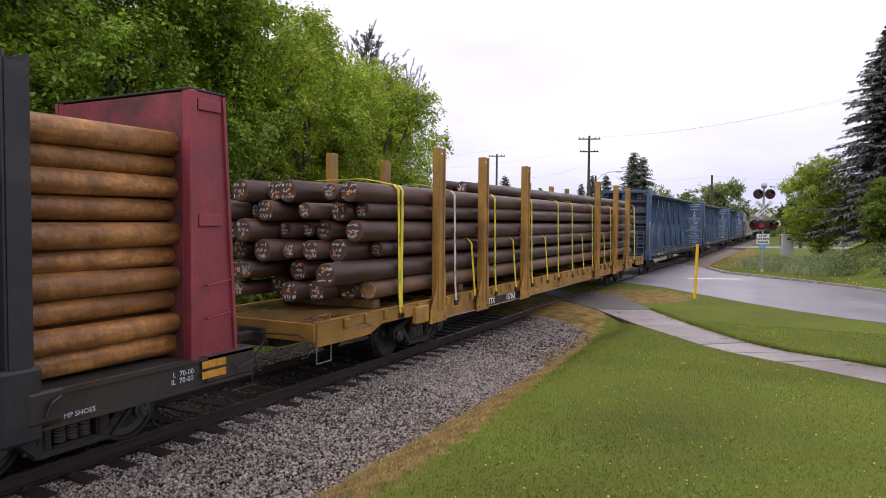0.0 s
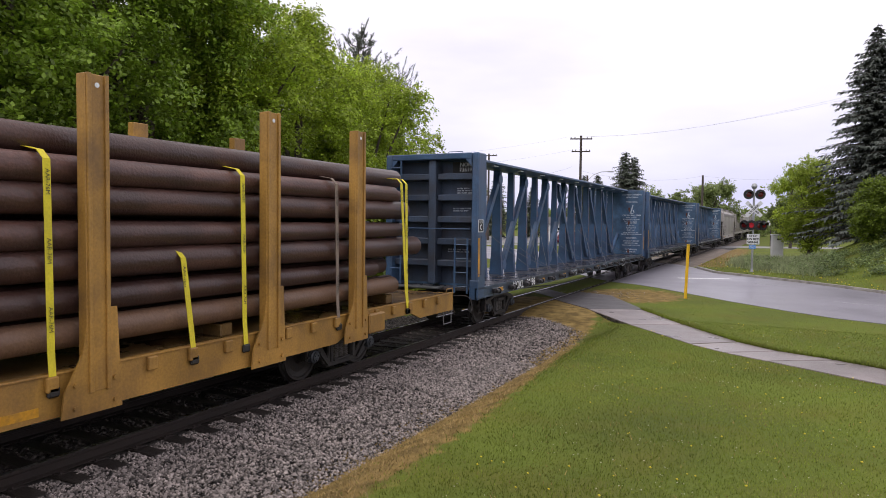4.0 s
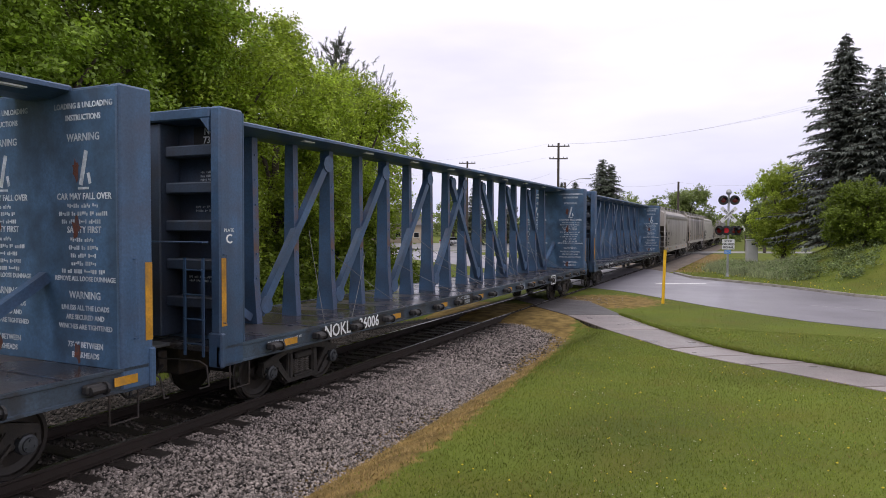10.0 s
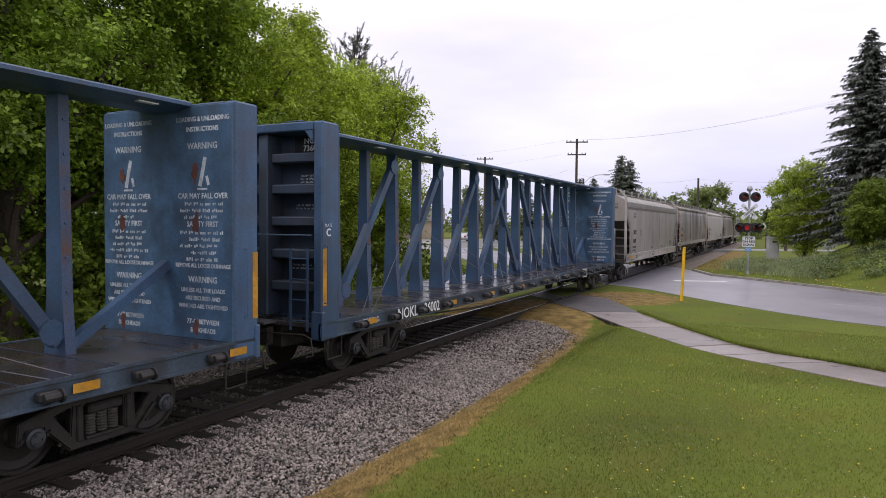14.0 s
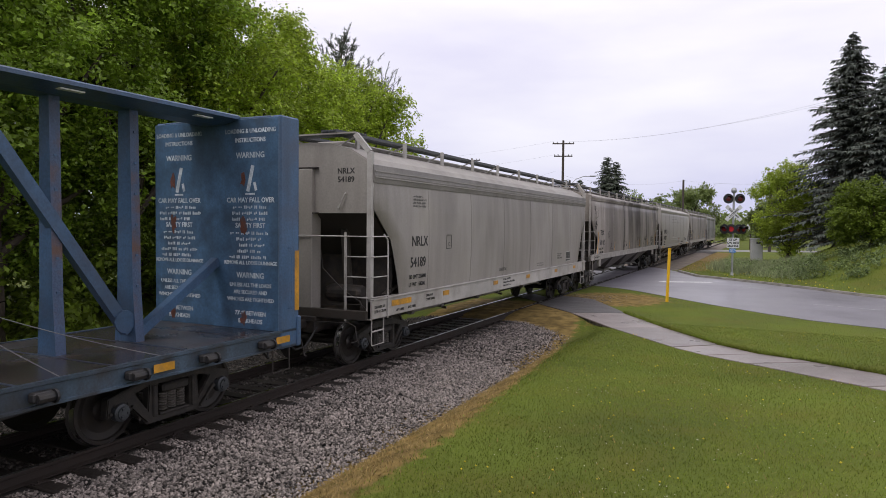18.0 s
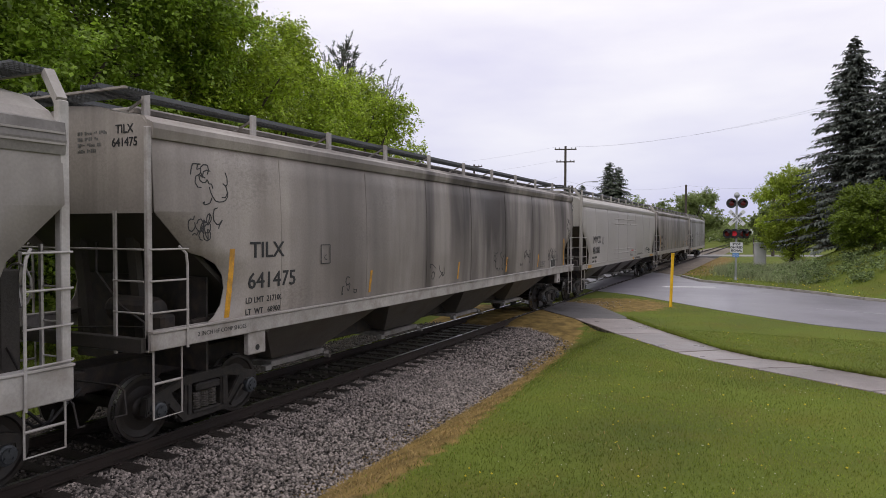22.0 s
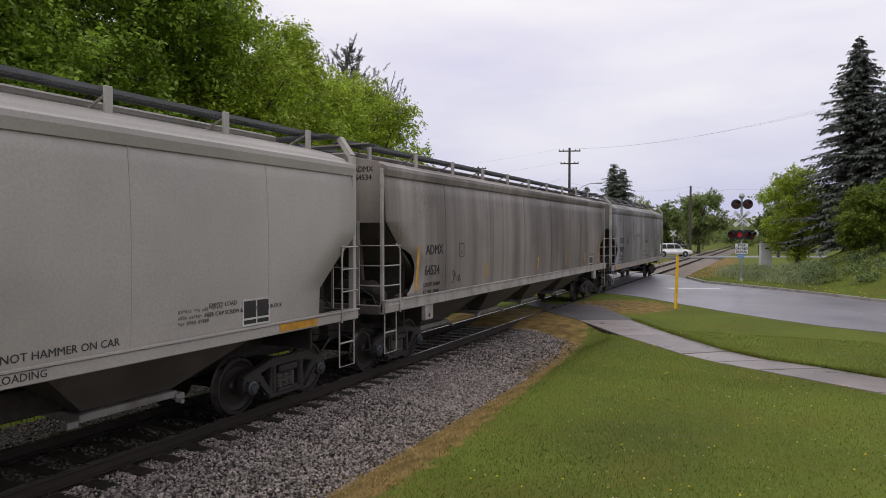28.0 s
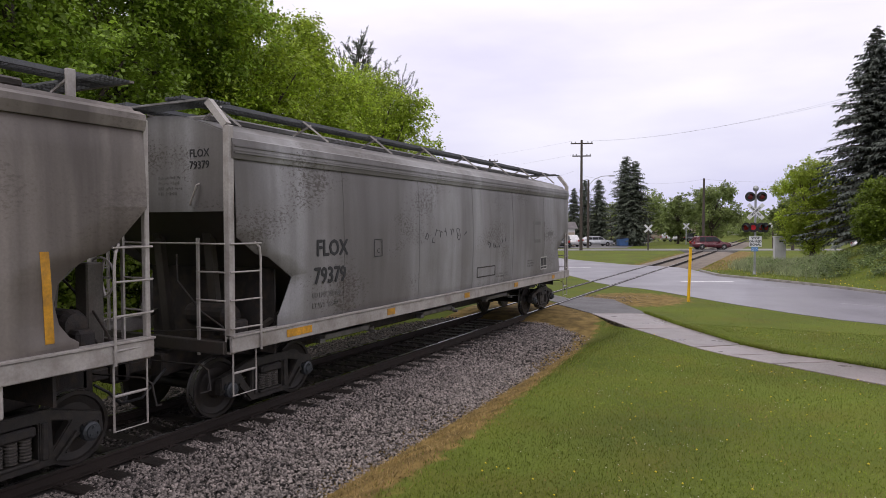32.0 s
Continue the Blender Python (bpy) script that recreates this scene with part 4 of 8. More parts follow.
        for zz, rr in ((3.62, 0.13), (2.88, 0.15), (1.30, 0.12)):
            pts = []
            for k in range(14):
                a = 2 * math.pi * k / 14
                r2 = rr * rnd.uniform(0.45, 1.1)
                pts.append((x - 0.14 + r2 * math.cos(a) * 0.6, zz + r2 * math.sin(a) * 1.2))
            part("rust_scar", sweep(bmesh.new(), pts, yb - 0.004, yb), RUST_SCAR, rear)
    truck(car, 2.40), truck(car, L - 2.40)
    return car


centerbeam(-50.00, "736196", True, 11)
centerbeam(-26.14, "736006", False, 23)
centerbeam(-1.89, "736002", False, 37)

# ---- log cars ----
YELLOW = material("flatcar_yellow_paint", (0.37, 0.20, 0.04), 0.5, 0, 0.25, 0.9, 30, 0.15, (0.10, 0.055, 0.03), 0.55, 0.25, (0.09, 0.05, 0.025), (1.5, 2.5, 0.5))
YELLOW_DECK = material("wet_brown_deck", (0.16, 0.095, 0.035), 0.3, 0, 0.35, 0.8, 30, 0.25, (0.06, 0.04, 0.025), 0.7)
POLE = material("creosoted_pole", (0.094, 0.045, 0.034), 0.42, 0, 0.3, 0.6, 25, 0.4, (0.030, 0.015, 0.014), 0.7, obj_random=0.35, streak=0.6, streak_color=(0.034, 0.018, 0.017), streak_scale=(7, 0.5, 7))
POLE_PALE = material("treated_pole_pale", (0.17, 0.095, 0.055), 0.5, 0, 0.25, 0.6, 25, 0.35, (0.07, 0.035, 0.025), 0.5, obj_random=0.2)
POLE_END = material("pole_end_grain", (0.085, 0.045, 0.032), 0.7, 0, 0.4, 6, 50, 0.4, (0.03, 0.02, 0.016), 0.6)
LOG = material("peeled_log", (0.36, 0.168, 0.050), 0.5, 0, 0.4, 1.6, 14, 0.8, (0.11, 0.042, 0.016), 0.8, obj_random=0.42, streak=0.75, streak_color=(0.13, 0.055, 0.018), streak_scale=(7, 0.7, 7))
LOG_END = material("log_end_grain", (0.38, 0.21, 0.09), 0.7, 0, 0.3, 5, 50, 0.4)
STRAP = material("yellow_webbing", (0.66, 0.56, 0.025), 0.6, 0, 0.15, 3, 40, 0.1)
STRAP_DIRTY = material("dirty_webbing", (0.20, 0.155, 0.12), 0.7, 0, 0.25, 3, 40, 0.1)
STRAP_WHITE = material("pale_webbing", (0.58, 0.53, 0.47), 0.6, 0, 0.15, 3, 40, 0.1)
RED = material("faded_red_paint", (0.25, 0.036, 0.055), 0.5, 0, 0.25, 0.9, 30, 0.12, (0.09, 0.035, 0.035), 0.55, 0.3, (0.14, 0.025, 0.03), (1.5, 1.5, 0.3))
RED_SCUFFED = material("scuffed_red_paint", (0.20, 0.035, 0.05), 0.55, 0, 0.3, 1.2, 30, 0.15, (0.045, 0.025, 0.025), 1.0, 0.5, (0.05, 0.03, 0.03), (1.2, 1.0, 0.6))
GREY_CAR = material("dark_grey_car_paint", (0.022, 0.019, 0.018), 0.6, 0, 0.25, 1.0, 30, 0.15, (0.07, 0.047, 0.034), 0.4)
STAKE_GREY = material("slate_stake_paint", (0.013, 0.016, 0.023), 0.55, 0, 0.25, 1.0, 30, 0.15, (0.06, 0.045, 0.04), 0.4)


def log_mesh(length, r0, r1, seed, mat, end_mat, sides=14, rings=9):
    """A tapered, slightly bowed and knobbly stem lying along y from 0 to length."""
    rnd = random.Random(seed)
    bm = bmesh.new()
    bow = [rnd.uniform(-0.03, 0.03), rnd.uniform(-0.02, 0.02)]
    loops = []
    for i in range(rings):
        t = i / (rings - 1)
        r = r0 + (r1 - r0) * t
        cx, cz = bow[0] * math.sin(math.pi * t), bow[1] * math.sin(math.pi * t)
        loops.append([bm.verts.new((cx + r * (1 + rnd.uniform(-0.02, 0.02)) * math.cos(2 * math.pi * k / sides), t * length,
                                    cz + r * (1 + rnd.uniform(-0.02, 0.02)) * math.sin(2 * math.pi * k / sides))) for k in range(sides)])
    for a, b in zip(loops, loops[1:]):
        for k in range(sides):
            j = (k + 1) % sides
            bm.faces.new((a[k], a[j], b[j], b[k])).smooth = True
    ends = []
    for loop, y, c in ((loops[0], -0.012, 0), (loops[-1], length + 0.012, 1)):
        inner = [bm.verts.new((v.co.x * 0.90, y, v.co.z * 0.90)) for v in loop]
        for k in range(sides):
            j = (k + 1) % sides
            ends.append(bm.faces.new((loop[k], loop[j], inner[j], inner[k])))
        ends.append(bm.faces.new(inner))
    for f in ends:
        f.material_index = 1
    bmesh.ops.recalc_face_normals(bm, faces=bm.faces)
    me = bpy.data.meshes.new("log")
    bm.to_mesh(me)
    bm.free()
    me.materials.append(mat), me.materials.append(end_mat)
    return me


# bulkhead flat with peeled logs
G_L = 20.1
gcar = rail_car("bulkhead_flatcar", "dark grey bulkhead flatcar with red ends loaded with peeled logs", -100.13)
part("deck", B((-1.38, 0, 0.94), (1.38, G_L, 1.03), 0.01), GREY_CAR, gcar)
for s in (-1, 1):
    x = s * 1.40
    bm = sweep(bmesh.new(), [(x + s * 0.04, 1.02), (x - s * 0.04, 1.02), (x - s * 0.04, 0.62), (x + s * 0.04, 0.62), (x + s * 0.04, 0.66), (x, 0.67), (x, 0.97), (x + s * 0.04, 0.98)], 0, G_L)
    part("side_sill", bm, GREY_CAR, gcar)
part("end_sill", B((-1.44, G_L - 0.9, 0.66), (1.44, G_L, 1.035), 0.02), GREY_CAR, gcar)
part("centre_sill", B((-0.28, 0.3, 0.55), (0.28, G_L - 0.3, 0.94), 0.02), STEEL_DARK, gcar)
for y, o in ((G_L, 1), (0, -1)):
    f = lambda d: y - o * d
    bm = bmesh.new()
    for x in (-1.39, 1.26):
        pro = [(f(1.12), 1.03), (f(0.30), 1.03), (f(0.36), 1.30), (f(0.52), 4.56), (f(0.60), 4.60), (f(1.12), 4.60)]
        sweep(bm, pro, x, x + 0.13, "x")
    end = part("bulkhead", bm, RED, gcar, "red steel bulkhead with tapered sides")
    for x in (-1.40, 1.40):
        s = 1 if x > 0 else -1
        bm = bmesh.new()
        a, b = sorted((f(1.14), f(1.02)))
        box(bm, (x - 0.03, a, 1.0), (x + 0.03, b, 4.60), 0.01)
        bar(bm, (x, f(0.34), 1.06), (x, f(0.55), 4.58), 0.06, 0.05)
        part("flange", bm, RED, end)
        for z in (2.80, 4.35):
            a, b = sorted((f(1.0), f(0.6)))
            part("gusset", B((x - 0.02, a, z), (x + 0.03, b, z + 0.16), 0.01), RED, end)
        bm = bmesh.new()
        for z in (1.55, 2.0):
            tube(bm, [(x + s * 0.01, f(0.9), z), (x + s * 0.06, f(0.9), z), (x + s * 0.06, f(0.48), z + 0.05), (x + s * 0.01, f(0.48), z + 0.05)], 0.013)
        part("grab_iron", bm, RED, end)
    a, b = sorted((f(1.12), f(1.06)))
    part("load_plate", B((-1.259, a, 1.03), (1.259, b, 4.58), 0.005), RED_SCUFFED, end, "scuffed red plate stained dark by logs")
    a, b = sorted((f(1.05), f(0.55)))
    part("cap_beam", B((-1.259, a, 4.42), (1.259, b, 4.585), 0.02), RED, end)
    a, b = sorted((f(1.13), f(0.5)))
    part("cap_plate", B((-1.41, a, 4.602), (1.41, b, 4.63), 0.005), BLACK, end)
    coupler(gcar, y, o)
part("reflector", B((1.442, G_L - 0.98, 0.73), (1.446, G_L - 0.55, 0.83)), REFLECTOR, gcar)
part("reflector", B((1.442, G_L - 0.98, 0.87), (1.446, G_L - 0.55, 0.97)), REFLECTOR, gcar)
lettering("L  70-00", 0.10, WORN_WHITE, gcar, (1.442, G_L - 1.46, 0.88))
lettering("IL  70-00", 0.10, WORN_WHITE, gcar, (1.442, G_L - 1.49, 0.79))
lettering("ALL HF COMP SHOES", 0.085, WORN_WHITE, gcar, (1.442, G_L - 3.35, 0.72))
part("tie_down_bracket", B((1.42, G_L - 3.38, 0.72), (1.56, G_L - 2.98, 1.08), 0.03), GREY_CAR, gcar)
part("tie_down_hook", tube(bmesh.new(), [(1.565, G_L - 3.2, 0.8), (1.60, G_L - 3.15, 0.95), (1.60, G_L - 3.05, 1.0)], 0.02), BLACK, gcar)
for i in range(5):
    for s in (-1, 1):
        y = G_L - 3.42 - 3.3 * i
        x = s * 1.36
        bm = bmesh.new()
        for u, w in ((-0.13, 0.03), (0.13, 0.03)):
            box(bm, (x - 0.14, y + u - w / 2, 0.7), (x + 0.14, y + u + w / 2, 4.57), 0.005)
        for v in (-0.14, 0.14):
            box(bm, (x + v - 0.012, y - 0.115, 0.7), (x + v + 0.012, y + 0.115, 4.57 if v * s < 0 else 4.48))
        box(bm, (x - 0.18, y - 0.22, 0.55), (x + 0.18, y + 0.22, 1.35), 0.04)
        part("stake", bm, STAKE_GREY, gcar, "slate-grey hollow steel stake")
rnd = random.Random(8)
log_meshes = [log_mesh(7.4, 0.165 + 0.02 * rnd.random(), 0.135 + 0.03 * rnd.random(), k, LOG, LOG_END) for k in range(6)]
for bay in range(2):
    z = 1.06
    for row in range(10):
        pitch = 0.298
        zc = z + 0.155 + row * pitch
        for col in range(7):
            x = -1.01 + 0.335 * col + (0.06 if row % 2 else -0.03)
            lg = part("log", log_meshes[rnd.randrange(6)], LOG, gcar)
            lg.matrix_basis = pose(min(x, 1.06) + rnd.uniform(-0.02, 0.02), G_L - 8.51 - 7.7 * bay + rnd.uniform(-0.03, 0.01), zc + rnd.uniform(-0.012, 0.012), 0, rnd.uniform(0, 360), rnd.uniform(-0.2, 0.2))
truck(gcar, 2.0), truck(gcar, G_L - 2.55)
stirrup(gcar, G_L - 0.2, 0.45, 0.7, 1.40)
part("grab_iron", tube(bmesh.new(), [(1.45, G_L - 0.42, 0.86), (1.50, G_L - 0.40, 0.78), (1.50, G_L - 0.06, 0.86), (1.45, G_L - 0.06, 0.94)], 0.012), GREY_CAR, gcar)

# long yellow flat with creosoted utility poles
Y_L = 27.08
ycar = rail_car("pole_flatcar", "long yellow flatcar loaded with strapped dark brown utility poles", -78.49)
part("deck", B((-1.36, 0, 1.07), (1.36, Y_L, 1.15), 0.01), YELLOW_DECK, ycar, "wet wooden-brown steel deck")
for s in (-1, 1):
    x = s * 1.37
    side = [(0.0, 1.16), (Y_L, 1.16), (Y_L, 0.76), (Y_L - 1.6, 0.76), (Y_L - 2.0, 0.90), (Y_L - 4.1, 0.90), (Y_L - 4.7, 0.68), (4.7, 0.68), (4.1, 0.90), (2.0, 0.90), (1.6, 0.75), (0.0, 0.75)]
    part("side_sill", sweep(bmesh.new(), side, x - 0.03, x + 0.03, "x"), YELLOW, ycar)
    part("sill_lip", B((x - 0.05, 0, 1.155), (x + 0.05, Y_L, 1.18), 0.005), YELLOW, ycar)
for y, o in ((0, -1), (Y_L, 1)):
    part("end_sill", B((-1.37, y - 0.05, 0.83), (1.37, y + 0.05, 1.15), 0.01), YELLOW, ycar)
    coupler(ycar, y, o)
    bm = tube(bmesh.new(), [(1.40, y - o * 0.35, 1.16), (1.40, y - o * 0.35, 1.28), (1.40, y - o * 0.02, 1.28), (1.40, y - o * 0.02, 0.9)], 0.014)
    part("grab_iron", bm, YELLOW, ycar)
    stirrup(ycar, y - o * 0.22, 0.46, 0.80, 1.37, 0.40, CABLE)
part("centre_sill", B((-0.30, 0.3, 0.60), (0.30, Y_L - 0.3, 1.07), 0.02), STEEL_DARK, ycar)
truck(ycar, 4.05), truck(ycar, Y_L - 4.05)
rnd = random.Random(14)
stake_y = [4.23, 6.62, 9.6, 17.65, 20.6, 22.95]
for i in range(40):
    y = 0.8 + (Y_L - 1.6) * i / 39
    if min(abs(y - q) for q in stake_y) > 0.35:
        part("stake_pocket", B((1.40, y - 0.07, 0.98), (1.46, y + 0.07, 1.15), 0.012), YELLOW, ycar)
for y in stake_y:
    for s in (-1, 1):
        x = s * 1.46
        bm = B((x - 0.10, y - 0.15, 0.9), (x + 0.05, y + 0.15, 4.50), 0.008)
        stake = part("stake", bm, YELLOW, ycar, "tall yellow steel stake")
        for u in (-0.11, 0.11):
            part("stake_flange", B((x + s * 0.05 - 0.03, y + u - 0.025, 0.9), (x + s * 0.05 + 0.03, y + u + 0.025, 4.504), 0.006), YELLOW, stake)
        bm = sweep(bmesh.new(), [(y - 0.46, 0.66), (y + 0.30, 0.66), (y + 0.24, 1.85), (y - 0.12, 1.85), (y - 0.20, 1.35), (y - 0.42, 0.95)], x + s * 0.02, x + s * 0.045, "x")
        for u in (-0.3, 0.2):
            for z in (0.76, 1.02):
                lathe(bm, [(0.028, 0.0), (0.028, 0.03)], "x", 8, Matrix.Translation((x + s * 0.045, y + u, z)))
        part("stake_base", bm, YELLOW, stake)
        part("bolt_hole", lathe(bmesh.new(), [(0.03, 0.0), (0.03, 0.006)], "x", 10, Matrix.Translation((x + s * 0.05, y, 4.38))), WHITE, stake)
for y in (2.2, 6.0, 11.0, 15.5, 20.0, 24.6):
    part("bolster_beam", B((-1.15, y - 0.12, 1.15), (1.15, y + 0.12, 1.34), 0.02), YELLOW_DECK, ycar)
pole_meshes = [log_mesh(23.4, 0.218 - 0.006 * k, 0.140 + 0.005 * k, 40 + k, POLE, POLE_END, 16, 12) for k in range(6)]
pale_mesh = log_mesh(22.8, 0.185, 0.17, 60, POLE_PALE, LOG_END, 16, 12)
zs = [1.54, 1.93, 2.32, 2.70, 3.08, 3.44, 3.77]
for row, zc in enumerate(zs):
    for col in range(7 if row < 6 else 3):
        near = col == 6
        x = -1.14 + 0.378 * col + (0.0 if row % 2 else -0.03) if row < 6 else 0.1 + 0.378 * col
        flip = row in (2, 4) if near else rnd.random() < 0.2
        start = 0.30 + 0.16 * col + rnd.uniform(0.0, 0.75) + (rnd.uniform(0.4, 1.3) if rnd.random() < 0.18 else 0)
        start = max(start, 0.1)
        if near:
            start = (1.95, 0.60, 2.25, 1.45, 1.75, 1.30, 2.0)[row]
        m = pale_mesh if near and row == 0 else pole_meshes[rnd.randrange(6)]
        if m is pale_mesh:
            start = 1.95
        length = 23.4
        if row == 6:
            start = (6.9, 6.2, 6.6)[col]
            length = 18.6
        p = part("pole", m, POLE, ycar)
        p.matrix_basis = pose(x + rnd.uniform(-0.02, 0.02), start + (length if flip else 0), zc + rnd.uniform(-0.02, 0.02), 0, 0, 180 if flip else 0)
        if row == 6:
            p.matrix_basis = p.matrix_basis @ Matrix.Diagonal((1, length / 23.4, 1, 1))
        # marks and tags on the front end
        bm = bmesh.new()
        r = 0.15 if not flip else 0.09
        for k in range(16):
            a = rnd.choice((0, 0, 1.57, 0.6, -0.6)) + rnd.uniform(-0.25, 0.25) + 0.2 * col
            u, v = rnd.uniform(-r, r), (rnd.randrange(3) - 1) * r * 0.72 + rnd.uniform(-0.012, 0.012)
            box(bm, (-0.008, 0, -0.032), (0.008, 0.004, 0.032), m=Matrix.Translation((x + u, start - 0.018, zc + v)) @ pose(0, 0, 0, 0, math.degrees(a), 0))
        part("chalk_mark", bm, WORN_WHITE, p).matrix_parent_inverse = p.matrix_basis.inverted()
        bm = bmesh.new()
        for k in range(2):
            u, v = rnd.uniform(-0.10, 0.10), rnd.uniform(-0.10, 0.10)
            box(bm, (-0.026, 0, -0.022), (0.026, 0.005, 0.022), m=Matrix.Translation((x + u, start - 0.021, zc + v)) @ pose(0, 0, 0, 0, rnd.uniform(-30, 30), 0))
        part("end_tag", bm, ORANGE, p).matrix_parent_inverse = p.matrix_basis.inverted()


def strap(y, top, mat, lean=0.0, w=0.085):
    """A webbing strap from the sill over the load."""
    bm = bmesh.new()
    pts = [(1.43, y + lean, 1.00), (1.40, y + lean * 0.8, 1.4), (1.36, y, top - 0.10), (1.26, y - 0.01, top)]
    pts += [(0.5, y - 0.05, 3.76), (-0.6, y - 0.08, 3.74), (-1.36, y - 0.1, top - 0.1), (-1.42, y - 0.1, 1.0)] if top > 3 else [(1.0, y - 0.06, top + 0.02)]
    for a, b in zip(pts, pts[1:]):
        bar(bm, a, b, w, 0.008, up=(1, 0, 0) if abs(a[2] - b[2]) > abs(a[0] - b[0]) else (0, 0, 1))
    s = part("strap", bm, mat, ycar, "tight polyester tie-down strap")
    bm = bmesh.new()
    for k in range(3 if top > 3 else 2):
        z = top - 0.35 - 0.75 * k
        if z > 1.5:
            t = bpy.data.curves.new("text", "FONT")
            t.body, t.size, t.align_x, t.align_y = "AAR-76M", 0.07, "CENTER", "CENTER"
            tmp = bpy.data.objects.new("text", t)
            me = bpy.data.meshes.new_from_object(tmp)
            bpy.data.objects.remove(tmp), bpy.data.curves.remove(t)
            xz = 1.36 + 0.04 * (top - 0.1 - z) / max(top - 1.6, 0.1) + 0.012
            me.transform(Matrix.Translation((xz, y, z)) @ NEAR_SIDE @ pose(0, 0, 0, 0, 0, -90))
            me.materials.clear(), me.materials.append(BLACK_LETTER)
            part("strap_print", me, BLACK_LETTER, s)
    bm.free()
    part("ratchet", B((1.40, y - 0.07 + lean, 0.92), (1.46, y + 0.07 + lean, 1.04), 0.02), BLACK, s)


for y in (2.66, 7.55, 10.35, 12.9, 14.5, 17.15, 20.1):
    strap(y, 3.62, STRAP, 0.0)
strap(2.82, 3.62, STRAP, -0.12), strap(5.17, 3.62, STRAP_WHITE, 0.0), strap(24.88, 3.75, STRAP, 0.0), strap(24.68, 3.75, STRAP, 0.2), strap(22.42, 3.62, STRAP_DIRTY, 0.0)
for y in (6.12, 8.88, 11.65, 15.8, 19.0):
    strap(y, 2.46, STRAP, 0.12)
part("number_panel", B((1.400, 6.85, 0.70), (1.4015, 9.75, 0.90)), BLACK, ycar)
lettering("LTTX", 0.22, WHITE, ycar, (1.403, 7.00, 0.80), bold=0.004)
lettering("137362", 0.22, WHITE, ycar, (1.403, 8.32, 0.80), bold=0.003)
lettering("LD LMT  189200", 0.10, BLACK_LETTER, ycar, (1.403, 12.4, 0.86))
lettering("LT WT   78800", 0.10, BLACK_LETTER, ycar, (1.403, 12.4, 0.75))
part("reflector", B((1.401, 5.0, 0.88), (1.405, 5.45, 1.0)), REFLECTOR, ycar)
part("reflector", B((1.401, 10.6, 0.74), (1.405, 11.0, 0.84)), REFLECTOR, ycar)
part("reflector", B((1.401, 16.6, 0.74), (1.405, 17.0, 0.84)), REFLECTOR, ycar)
small_print(ycar, FADED_LETTER, (1.402, 1.1, 0.96), 0.5, 2, 0.07, seed=4)
part("jacking_pad", B((1.36, 3.2, 0.72), (1.50, 3.75, 1.10), 0.03), YELLOW, ycar)
part("jacking_pad", B((1.36, Y_L - 3.75, 0.72), (1.50, Y_L - 3.2, 1.10), 0.03), YELLOW, ycar)

